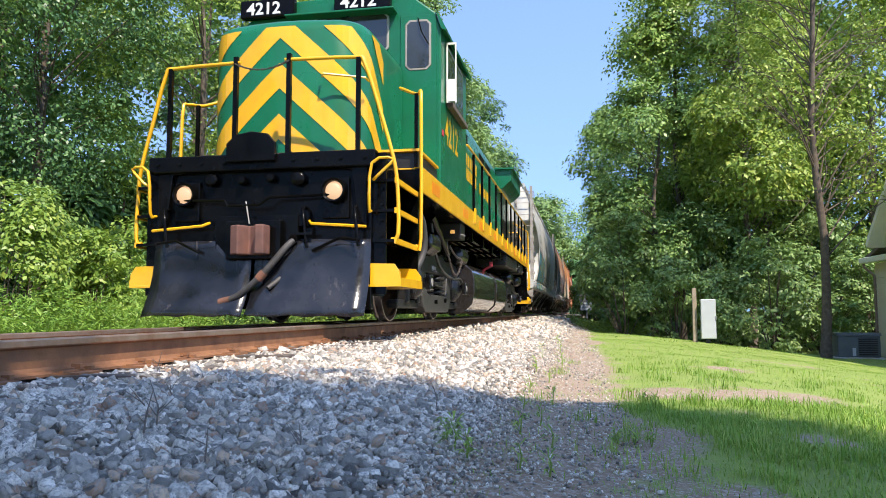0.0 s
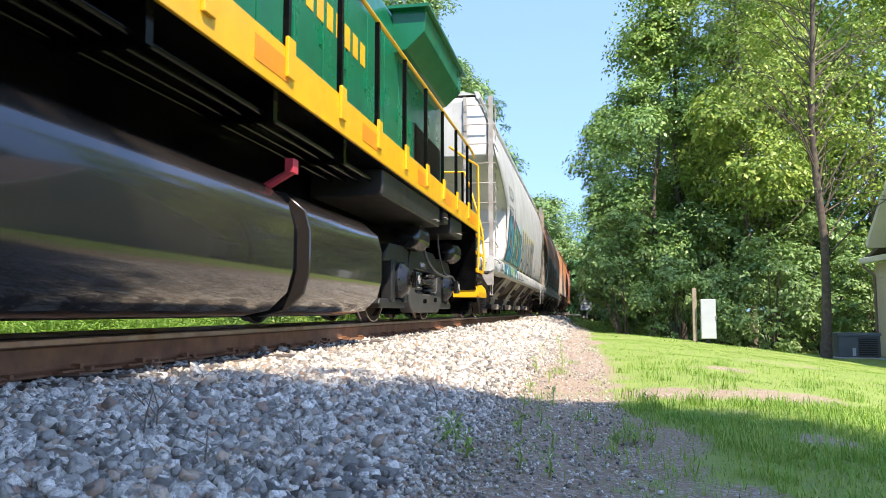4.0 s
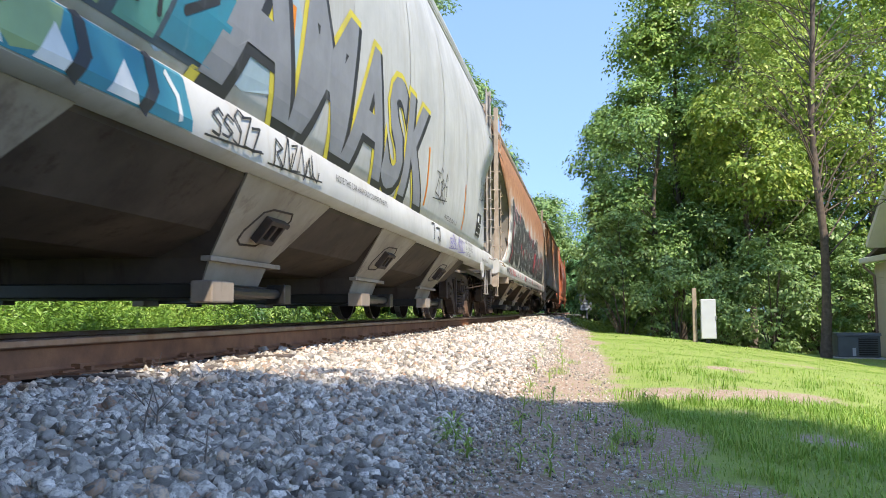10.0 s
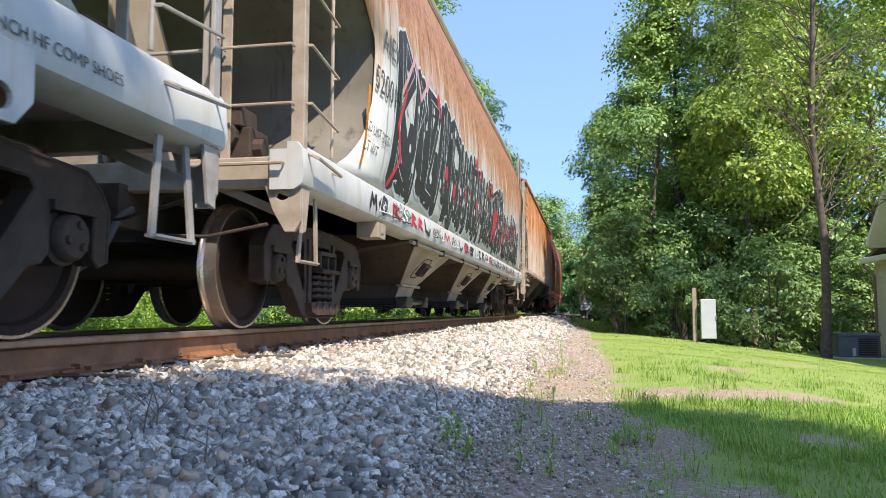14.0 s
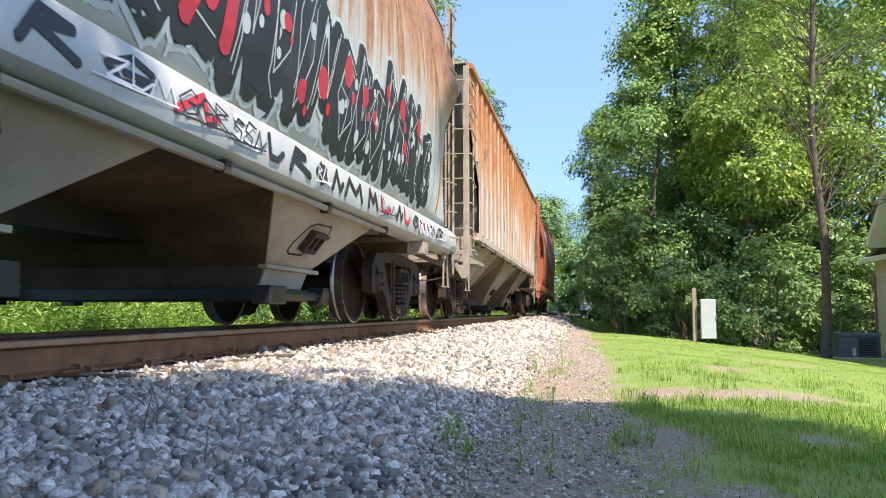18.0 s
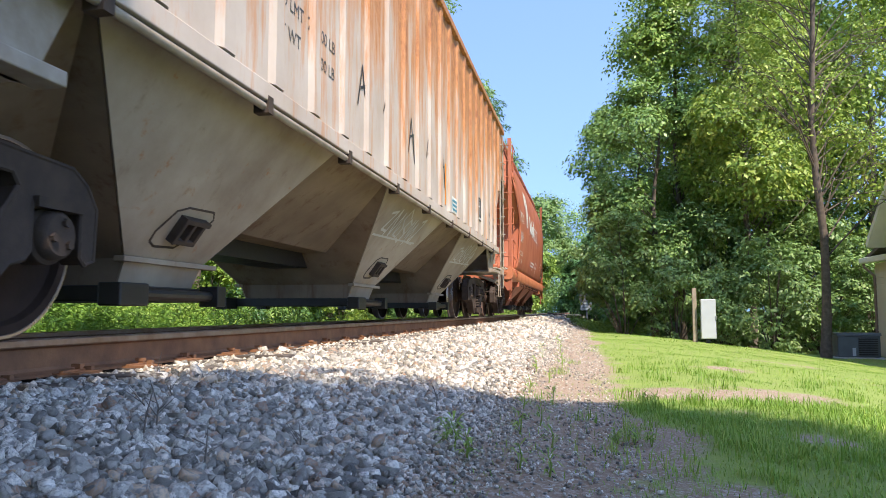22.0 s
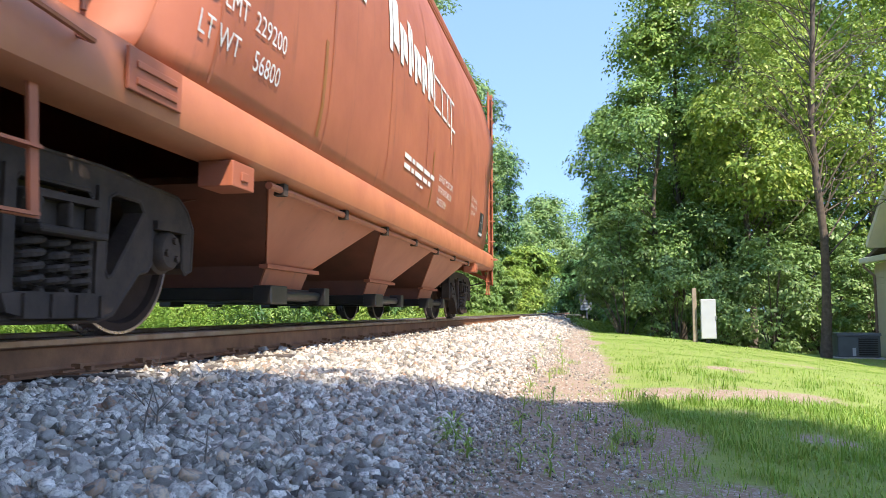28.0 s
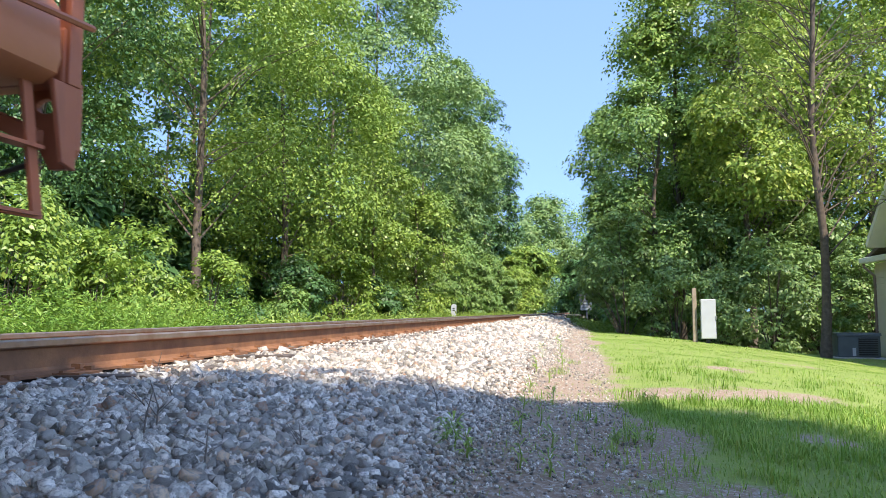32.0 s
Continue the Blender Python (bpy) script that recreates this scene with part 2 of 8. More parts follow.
class Geo:
    """Collects faces for one mesh."""

    def __init__(self):
        self.v, self.f = [], []

    def add(self, verts, faces):
        k = len(self.v)
        self.v += [tuple(p) for p in verts]
        self.f += [tuple(i + k for i in f) for f in faces]
        return self

    def box(self, x0, x1, y0, y1, z0, z1, m=None):
        p = [(x, y, z) for z in (z0, z1) for y in (y0, y1) for x in (x0, x1)]
        if m is not None:
            p = [m @ Vector(q) for q in p]
        return self.add(p, [(0, 2, 3, 1), (4, 5, 7, 6), (0, 1, 5, 4), (2, 6, 7, 3), (0, 4, 6, 2), (1, 3, 7, 5)])

    def prism(self, outline, a, b, axis="x"):
        """An outline in the plane across the axis, drawn out from a to b. x: (y, z), y: (x, z), z: (x, y)."""
        put = {"x": lambda p, t: (t, p[0], p[1]), "y": lambda p, t: (p[0], t, p[1]), "z": lambda p, t: (p[0], p[1], t)}[axis]
        n = len(outline)
        verts = [put(p, a) for p in outline] + [put(p, b) for p in outline]
        return self.add(verts, [tuple(range(n))[::-1], tuple(range(n, 2 * n))] + [(i, (i + 1) % n, n + (i + 1) % n, n + i) for i in range(n)])

    def tube(self, points, r, sides=8, radii=None, cap=True):
        points = [Vector(p) for p in points]
        rings = []
        side = None
        for i, p in enumerate(points):
            d = (points[min(i + 1, len(points) - 1)] - points[max(i - 1, 0)]).normalized()
            if side is None:
                side = d.orthogonal().normalized()
            side = (side - d * side.dot(d))
            side = side.normalized() if side.length > 1e-5 else d.orthogonal().normalized()
            up = d.cross(side)
            rr = radii[i] if radii else r
            rings.append([p + (side * math.cos(a) + up * math.sin(a)) * rr for a in (math.tau * k / sides for k in range(sides))])
        verts = [q for ring in rings for q in ring]
        faces = [(i * sides + k, i * sides + (k + 1) % sides, (i + 1) * sides + (k + 1) % sides, (i + 1) * sides + k)
                 for i in range(len(rings) - 1) for k in range(sides)]
        if cap:
            faces += [tuple(range(sides))[::-1], tuple(range(len(verts) - sides, len(verts)))]
        return self.add(verts, faces)

    def cyl(self, a, b, r, sides=16, r2=None):
        return self.tube([a, b], r, sides, [r, r if r2 is None else r2])

    def lathe(self, profile, centre, axis="x", sides=28, cap=True):
        """profile: (along the axis, radius) pairs, turned about the axis through the centre."""
        c = Vector(centre)
        ax = {"x": Vector((1, 0, 0)), "y": Vector((0, 1, 0)), "z": Vector((0, 0, 1))}[axis]
        u = {"x": Vector((0, 1, 0)), "y": Vector((0, 0, 1)), "z": Vector((1, 0, 0))}[axis]
        w = ax.cross(u)
        verts = [c + ax * t + (u * math.cos(a) + w * math.sin(a)) * r for t, r in profile for a in (math.tau * k / sides for k in range(sides))]
        n = len(profile)
        faces = [(i * sides + k, i * sides + (k + 1) % sides, (i + 1) * sides + (k + 1) % sides, (i + 1) * sides + k)
                 for i in range(n - 1) for k in range(sides)]
        if cap:
            faces += [tuple(range(sides))[::-1], tuple(range((n - 1) * sides, n * sides))]
        return self.add(verts, faces)

    def coil(self, centre, r, z0, z1, turns, wire, sides=6, step=12):
        n = int(turns * step)
        pts = [(centre[0] + r * math.cos(math.tau * i / step), centre[1] + r * math.sin(math.tau * i / step), z0 + (z1 - z0) * i / n) for i in range(n + 1)]
        return self.tube(pts, wire, sides)

    def skin(self, rows, closed=False):
        """A sheet through rows of points."""
        m = len(rows[0])
        verts = [p for r in rows for p in r]
        k = m if closed else m - 1
        return self.add(verts, [(i * m + j, i * m + (j + 1) % m, (i + 1) * m + (j + 1) % m, (i + 1) * m + j) for i in range(len(rows) - 1) for j in range(k)])

    def obj(self, name, material, parent=None, label="", smooth=None, bevel=0.0, thick=0.0):
        me = bpy.data.meshes.new(name)
        me.from_pydata(self.v, [], self.f)
        me.materials.append(material)
        bm = bmesh.new()
        bm.from_mesh(me)
        bmesh.ops.remove_doubles(bm, verts=bm.verts, dist=1e-5)
        bmesh.ops.recalc_face_normals(bm, faces=bm.faces)
        bm.to_mesh(me)
        bm.free()
        if smooth is not None:
            me.shade_smooth()
            me.set_sharp_from_angle(angle=radians(smooth))
        ob = new(name, me)
        if parent:
            ob.parent = parent
        if thick:
            s = ob.modifiers.new("sheet", 'SOLIDIFY')
            s.thickness, s.offset = thick, 0
        if bevel:
            b = ob.modifiers.new("edges", 'BEVEL')
            b.width, b.segments, b.limit_method, b.angle_limit = bevel, 2, 'ANGLE', radians(40)
        if label:
            tagged(ob, label)
        if name in JOINED:
            tagged(ob, kind="stuff")
        return ob


JOINED = ("graffiti", "stencil", "data_print", "owner_mark", "owner_lettering", "bough", "stem", "number")


def part(name, geo, material, parent, label="", smooth=None, bevel=0.0, thick=0.0):
    return geo.obj(name, material, parent, label, smooth, bevel, thick)


def thing(name, place, label, category, group="", kind=""):
    ob = new(name)
    ob.empty_display_size = 0.3
    ob.location = place
    return tagged(ob, label, category, group, kind)


def fast_mesh(name, verts, quads, material, smooth=False):
    """A mesh from arrays: verts (n, 3), faces (m, k)."""
    me = bpy.data.meshes.new(name)
    k = quads.shape[1]
    me.vertices.add(len(verts))
    me.vertices.foreach_set("co", verts.astype(np.float32).ravel())
    me.loops.add(quads.size)
    me.loops.foreach_set("vertex_index", quads.astype(np.int32).ravel())
    me.polygons.add(len(quads))
    me.polygons.foreach_set("loop_start", np.arange(0, quads.size, k, dtype=np.int32))
    me.update(calc_edges=True)
    me.materials.append(material)
    if smooth:
        me.shade_smooth()
    return me
# ---- ground and track ----
def smooth_step(a, b, t):
    t = np.clip((np.asarray(t, float) - a) / (b - a), 0, 1)
    return t * t * (3 - 2 * t)


def ground_z(x, y):
    """Height of the ground: ballast bed, its slope, the dirt strip and the lawn that falls away."""
    x, y = np.asarray(x, float), np.asarray(y, float)
    right = np.interp(x, [1.55, 2.0, 2.7, 3.2, 4.4, 6.5, 9.2, 12.0, 24.0, 60.0, 400.0], [-0.215, -0.26, -0.375, -0.41, -0.43, -0.64, -0.96, -1.06, -1.15, -1.2, -1.5])
    left = np.interp(-x, [1.7, 3.0, 5.0, 9.0, 400.0], [-0.215, -0.55, -0.75, -0.6, -0.5])
    z = np.where(x > 0, right, left)
    far = smooth_step(14, 40, y) * smooth_step(2.2, 4.0, x) * 0.4
    wave = 0.02 * np.sin(x * 1.7 + 0.6 * y) * np.sin(y * 1.1 - 0.4 * x) + 0.012 * np.sin(x * 4.1 + 1.0) * np.sin(y * 3.3)
    return z - far + wave * smooth_step(1.7, 3.0, np.abs(x))


def patchy(x, y):
    """How much grass grows at a place: bare on the dirt strip, thin in worn patches."""
    near = 1 - smooth_step(4.4, 5.2, y)
    edge = smooth_step(3.2, 3.6, x - 0.2 * near + 0.12 * np.sin(y * 1.3) + 0.1 * np.sin(y * 3.1 + 1))
    worn = 0
    for cx, cy, rx, ry, much in ((4.25, 5.2, 0.55, 0.3, 1.0), (4.75, 5.55, 0.4, 0.28, 0.95), (3.8, 5.2, 0.3, 0.35, 0.8), (4.35, 3.6, 0.22, 0.25, 0.95), (3.3, 8.0, 0.32, 3.8, 1.0), (4.68, 8.1, 0.35, 0.3, 0.85), (4.2, 4.5, 0.2, 0.12, 0.7), (3.7, 2.3, 0.25, 0.5, 0.7), (6.0, 11.0, 0.6, 0.5, 0.6)):
        worn = worn + much * np.exp(-(((x - cx) / rx) ** 2 + ((y - cy) / ry) ** 2) ** 1.5)
    speck = 0.5 + 0.5 * np.sin(x * 5.3 + 2.1 * np.sin(y * 3.7)) * np.sin(y * 4.9 + 1.7 * np.sin(x * 4.1))
    return np.clip(edge * (1 - 0.93 * np.clip(worn, 0, 1)) * (0.5 + 0.6 * speck), 0.04 * (x > 2.9), 1)


def make_ground():
    def axis(fine, step, far):
        a = list(np.arange(fine[0], fine[1] + 1e-6, step))
        g = step
        while a[-1] < far:
            g *= 1.22
            a.append(a[-1] + g)
        g = step
        while a[0] > -far:
            g *= 1.22
            a.insert(0, a[0] - g)
        return np.array(a)
    xs, ys = axis((-3.0, 9.0), 0.12, 900), axis((-1.0, 16.0), 0.16, 900)
    gx, gy = np.meshgrid(xs, ys)
    v = np.stack([gx, gy, ground_z(gx, gy)], -1).reshape(-1, 3)
    w = len(xs)
    i = (np.arange(len(ys) - 1)[:, None] * w + np.arange(w - 1)[None]).ravel()
    m, n, l, bsdf = nodes_of("grassy_ground")
    mid, fine = noise_tex(n, l, 6, 6), noise_tex(n, l, 60, 8, None, 0.7)
    soil = mixed(n, l, fine.outputs["Fac"], (0.13, 0.088, 0.055), (0.4, 0.285, 0.19))
    grit = mixed(n, l, ramp(n, l, fine.outputs["Fac"], [(0.52, (0, 0, 0)), (0.6, (1, 1, 1))]).outputs["Color"], soil, (0.4, 0.35, 0.3))
    turf = mixed(n, l, mid.outputs["Fac"], (0.13, 0.19, 0.03), (0.27, 0.33, 0.07))
    # turf where grass grows, ballast bed darkened as shade between stones, dirt between
    grown = n.new("ShaderNodeAttribute")
    grown.attribute_name = "turf"
    cover = n.new("ShaderNodeMath")
    cover.operation = 'MULTIPLY_ADD'
    cover.inputs[1].default_value = 0.9
    l.new(grown.outputs["Fac"], cover.inputs[0])
    shift = n.new("ShaderNodeMath")
    shift.operation = 'MULTIPLY_ADD'
    shift.inputs[1].default_value, shift.inputs[2].default_value = 1.1, -0.55
    l.new(mid.outputs["Fac"], shift.inputs[0])
    l.new(shift.outputs[0], cover.inputs[2])
    worn = ramp(n, l, cover.outputs[0], [(0.2, (0, 0, 0)), (0.5, (1, 1, 1))])
    land = mixed(n, l, worn.outputs["Color"], grit, turf)
    bed_shade = n.new("ShaderNodeAttribute")
    bed_shade.attribute_name = "bed_shade"
    # stone crumbs, coloured dark for the shade in the gaps
    shaded_fines = mixed(n, l, fine.outputs["Fac"], (0.06, 0.052, 0.045), (0.14, 0.12, 0.1))
    l.new(mixed(n, l, bed_shade.outputs["Fac"], land, shaded_fines), bsdf.inputs["Base Color"])
    bsdf.inputs["Roughness"].default_value = 0.95
    bumped(n, l, bsdf, fine.outputs["Fac"], 0.6, 0.012)
    me = fast_mesh("ground", v, np.stack([i, i + 1, i + w + 1, i + w], -1), m, True)
    for key, val in (("turf", np.where(v[:, 0] < -3.0, 1.0, patchy(v[:, 0], v[:, 1]))), ("bed_shade", np.where(np.abs(v[:, 0]) < 2.7, 1.0, 0.0))):
        at = me.attributes.new(key, 'FLOAT', 'POINT')
        at.data.foreach_set("value", val.astype(np.float32))
    tagged(new("ground", me), "sandy dirt and patchy green lawn sloping from the track", "ground", kind="structure")


make_ground()
def make_rail(x, name, label):
    rail = thing(name, (x, 0, 0 if x > 0 else -0.028), label, "rail", "rails of the track")
    head = [(-0.041, -0.008), (-0.034, -0.001), (0, 0), (0.034, -0.001), (0.041, -0.008), (0.042, -0.034), (0.036, -0.04), (-0.036, -0.04), (-0.042, -0.034)]
    web = [(-0.036, -0.04), (0.036, -0.04), (0.01, -0.05), (0.009, -0.14), (0.02, -0.156), (0.07, -0.168), (0.07, -0.181), (-0.07, -0.181), (-0.07, -0.168), (-0.02, -0.156), (-0.009, -0.14), (-0.01, -0.05)]
    part("rail_head", Geo().prism(head, -30, 210, "y"), RAIL_TOP, rail, "worn bright rail head")
    part("rail_web", Geo().prism(web, -30, 210, "y"), RAIL_RUST, rail, "rust-brown rail web and foot")
    return rail


make_rail(0.755, "rail", "rust-brown steel rail with a worn head on wooden ties")
make_rail(-0.755, "rail", "rust-brown steel rail on the far side of the track")


def make_ties():
    tie = Geo().prism([(-1.3, -0.34), (1.3, -0.34), (1.3, -0.195), (1.29, -0.188), (-1.29, -0.188), (-1.3, -0.195)], -0.11, 0.11, "y")
    plate = Geo().box(-0.17, 0.19, -0.09, 0.09, -0.189, -0.178).box(0.078, 0.1, -0.085, 0.085, -0.18, -0.168)
    spike = Geo().box(0.07, 0.1, -0.012, 0.012, -0.18, -0.145).box(0.052, 0.102, -0.016, 0.016, -0.158, -0.142)
    anchor = Geo().box(-0.08, 0.105, -0.012, 0.012, -0.2, -0.183).box(0.06, 0.105, -0.012, 0.012, -0.19, -0.158)
    first = thing("railway_tie", (0, 0, 0), "weathered wooden tie under the rails", "railway tie", "ties of the track")
    part("beam", tie, TIE_WOOD, first)
    for sx in (1, -1):
        for g, nm, mt in ((plate, "tie_plate", RAIL_RUST), (spike, "spike", RAIL_RUST), (anchor, "rail_anchor", RAIL_RUST)):
            ob = part(nm, g, mt, first, "rusty " + nm.replace("_", " "))
            ob.location = (0.755 * sx, {"spike": 0.055, "rail_anchor": 0.135}.get(nm, 0), 0)
            if sx < 0:
                ob.rotation_euler = (0, 0, math.pi)
    rng = random.Random(5)
    first.location.y = -12.05
    for i in range(1, 125):
        copy_thing(first, pose(rng.uniform(-0.03, 0.03), -12.05 + i * 0.53 + rng.uniform(-0.03, 0.03), rng.uniform(-0.008, 0.002), 0, -0.9, rng.uniform(-1, 1)))


make_ties()


# ballast: broken stones, each with its own facets
def stone_shapes(rng, count=24, cuts=4):
    """Broken pieces: flattened blocks with tilted faces and corners struck off, sharp-edged."""
    out = []
    while len(out) < count:
        size = rng.uniform((0.85, 0.6, 0.4), (1.3, 0.95, 0.75))
        axes = np.concatenate([np.eye(3), -np.eye(3)]) + rng.normal(0, 0.2, (6, 3))
        reach = np.concatenate([size, size])
        if cuts:
            extra = rng.normal(0, 1, (cuts, 3))
            extra /= np.linalg.norm(extra, axis=1, keepdims=True)
            reach = np.concatenate([reach, np.linalg.norm(extra * size, axis=1) * rng.uniform(0.75, 1.1, cuts)])
            axes = np.concatenate([axes, extra])
        axes /= np.linalg.norm(axes, axis=1, keepdims=True)
        corners = []
        for i, j, k in itertools.combinations(range(len(axes)), 3):
            m = axes[[i, j, k]]
            if abs(np.linalg.det(m)) < 0.08:
                continue
            p = np.linalg.solve(m, reach[[i, j, k]])
            if (axes @ p <= reach + 1e-6).all() and np.abs(p).max() < 1.9:
                corners.append(p)
        if len(corners) < 6:
            continue
        bm = bmesh.new()
        for q in corners:
            bm.verts.new(q)
        bmesh.ops.remove_doubles(bm, verts=bm.verts, dist=0.06)
        bmesh.ops.convex_hull(bm, input=bm.verts)
        bmesh.ops.delete(bm, geom=[v for v in bm.verts if not v.link_faces], context='VERTS')
        bmesh.ops.triangulate(bm, faces=bm.faces)
        bm.verts.index_update()
        out.append((np.array([v.co[:] for v in bm.verts]), np.array([[v.index for v in f.verts] for f in bm.faces])))
        bm.free()
    return out


def turns(rng, n, tilt=1.0):
    a, b, c = rng.uniform(-tilt, tilt, n), rng.uniform(-tilt, tilt, n), rng.uniform(0, math.tau, n)
    ca, sa, cb, sb, cc, sc = np.cos(a), np.sin(a), np.cos(b), np.sin(b), np.cos(c), np.sin(c)
    z, o = np.zeros(n), np.ones(n)
    rx = np.stack([o, z, z, z, ca, -sa, z, sa, ca], -1).reshape(-1, 3, 3)
    ry = np.stack([cb, z, sb, z, o, z, -sb, z, cb], -1).reshape(-1, 3, 3)
    rz = np.stack([cc, -sc, z, sc, cc, z, z, z, o], -1).reshape(-1, 3, 3)
    return rz @ ry @ rx


def stone_material():
    m, n, l, bsdf = nodes_of("limestone_ballast")
    geo = n.new("ShaderNodeNewGeometry")
    info = n.new("ShaderNodeObjectInfo")
    add = n.new("ShaderNodeMath")
    add.operation = 'ADD'
    l.new(geo.outputs["Random Per Island"], add.inputs[0])
    l.new(info.outputs["Random"], add.inputs[1])
    fr = n.new("ShaderNodeMath")
    fr.operation = 'FRACT'
    l.new(add.outputs[0], fr.inputs[0])
    tone = ramp(n, l, fr.outputs[0], [(0.0, (0.07, 0.063, 0.052)), (0.16, (0.22, 0.2, 0.165)), (0.48, (0.57, 0.515, 0.425)), (0.82, (0.83, 0.755, 0.64)), (0.88, (0.52, 0.37, 0.24)), (1.0, (0.25, 0.135, 0.075))])
    grain = noise_tex(n, l, 110, 6, None, 0.75)
    col = mixed(n, l, ramp(n, l, grain.outputs["Fac"], [(0.45, (0, 0, 0)), (0.62, (1, 1, 1))]).outputs["Color"], tone.outputs["Color"], (0.3, 0.275, 0.235))
    vein = noise_tex(n, l, 34, 5, None, 0.65, 2.0)
    col = mixed(n, l, ramp(n, l, vein.outputs["Fac"], [(0.55, (0, 0, 0)), (0.62, (1, 1, 1))]).outputs["Color"], col, (0.2, 0.185, 0.16))
    l.new(col, bsdf.inputs["Base Color"])
    bsdf.inputs["Roughness"].default_value = 0.8
    bumped(n, l, bsdf, vein.outputs["Fac"], 0.8, 0.012)
    return m


STONE = stone_material()


def stones(rng, x, y, size, sink=0.25, cuts=0):
    """Vertices and triangles of stones that lie on the ground at x, y."""
    shapes = stone_shapes(rng, 30, cuts)
    n = len(x)
    which = rng.integers(0, len(shapes), n)
    rot = turns(rng, n, 0.9)
    base = np.stack([x, y, ground_z(x, y) + size * (0.3 - sink) + rng.uniform(-0.5, 1.2, n) * size], -1)
    vs, fs, k = [], [], 0
    for j, (p, tri) in enumerate(shapes):
        pick = which == j
        v = np.einsum("nij,kj->nki", rot[pick] * size[pick][:, None, None], p) + base[pick][:, None]
        vs.append(v.reshape(-1, 3))
        fs.append((tri[None] + len(p) * np.arange(len(v))[:, None, None]).reshape(-1, 3) + k)
        k += len(vs[-1])
    return np.concatenate(vs), np.concatenate(fs)


def toe(y):
    """Where the ballast ends beside the dirt strip."""
    return 2.84 + 0.1 * np.sin(y * 0.9) + 0.07 * np.sin(y * 2.3 + 1)


def scatter(rng, n, x0, x1, y0, y1, thin=True):
    x, y = rng.uniform(x0, x1, n), rng.uniform(y0, y1, n)
    keep = np.ones(n, bool)
    if thin:
        keep = rng.uniform(0, 1, n) < np.clip(1.0 - (x - toe(y)) / 0.35, 0.32 * (x < 3.55), 1)
    return x[keep], y[keep]


def make_ballast():
    bed = thing("ballast", (0, 0, 0), "pale grey crushed limestone ballast beside the rail", "ballast", kind="structure")
    rng = np.random.default_rng(11)
    # the loose stones at the foot of the bank, one by one
    x, y = rng.uniform(1.95, 2.75, 300), rng.uniform(1.35, 2.35, 300)
    size = rng.uniform(0.016, 0.032, 300)
    shared = []
    for s, tri in stone_shapes(rng):
        shared.append(fast_mesh("stone", s, tri, STONE))
    rot = turns(rng, 300, 0.7)
    for i in range(300):
        ob = new("stone", shared[i % len(shared)])
        ob.parent = bed
        q = Matrix(rot[i].tolist()).to_quaternion()
        ob.matrix_local = Matrix.LocRotScale((x[i], y[i], float(ground_z(x[i], y[i])) + 0.3 * size[i]), q, (size[i],) * 3)
    sets = []
    for n, x0, x1, y0, y1, a, b in ((29000, 0.95, 3.6, 1.4, 4.6, 0.008, 0.0225), (24000, 0.9, 3.5, 4.6, 12.0, 0.0105, 0.0235), (7500, 0.9, 3.4, 12.0, 26.0, 0.02, 0.042), (3300, 0.9, 3.2, 26.0, 60.0, 0.045, 0.08), (2500, 0.9, 3.2, -8.0, 1.4, 0.03, 0.045)):
        x, y = scatter(rng, n, x0, x1, y0, y1)
        size = rng.uniform(a, b, len(x)) * np.clip(1 - 1.5 * (x - 2.5), 0.3, 1) * np.where(rng.uniform(0, 1, len(x)) < 0.03, 1.35, 1)
        sets.append(stones(rng, x, y, size, cuts=2 if y0 == 1.4 else 0))
    for n, x0, x1, y0, y1 in ((4000, -0.64, 0.64, -4, 30), (2600, -2.6, -0.86, -2, 40)):
        x, y = scatter(rng, n, x0, x1, y0, y1, False)
        sets.append(stones(rng, x, y, rng.uniform(0.025, 0.05, len(x))))
    base = 0
    vs, fs = [], []
    for v, f in sets:
        vs.append(v)
        fs.append(f + base)
        base += len(vs[-1])
    ob = new("loose_stones", fast_mesh("loose_stones", np.concatenate(vs), np.concatenate(fs), STONE))
    ob.parent = bed
    tagged(ob, "broken limestone pieces of many greys", kind="stuff")


make_ballast()
# ---- trees and bushes ----
def leaf_mesh(name, rng, centres, spread, flat, per, length, width, material, up, droop):
    """Many small pointed leaves round clump centres."""
    n = len(centres) * per
    c = np.repeat(centres, per, 0)
    rad = np.repeat(spread, per)
    off = rng.normal(0, 0.48, (n, 3)) * rad[:, None]
    off[:, 2] *= flat
    p = c + off
    nor = rng.normal(0, 0.6, (n, 3))
    nor[:, 2] += up
    nor /= np.linalg.norm(nor, axis=1, keepdims=True) + 1e-9
    a = rng.normal(0, 1, (n, 3)) + off / (rad[:, None] + 1e-6) * 0.8
    a[:, 2] -= droop
    a -= nor * (a * nor).sum(1, keepdims=True)
    a /= np.linalg.norm(a, axis=1, keepdims=True) + 1e-9
    b = np.cross(nor, a)
    ln = length * rng.uniform(0.6, 1.3, (n, 1))
    w = width * rng.uniform(0.7, 1.25, (n, 1))
    v = np.stack([p, p + a * ln * 0.45 + b * w * 0.5 + nor * w * 0.12, p + a * ln - nor * ln * 0.12, p + a * ln * 0.45 - b * w * 0.5 + nor * w * 0.12], 1)
    q = np.arange(n * 4).reshape(n, 4)
    return fast_mesh(name, v.reshape(-1, 3), q, material)


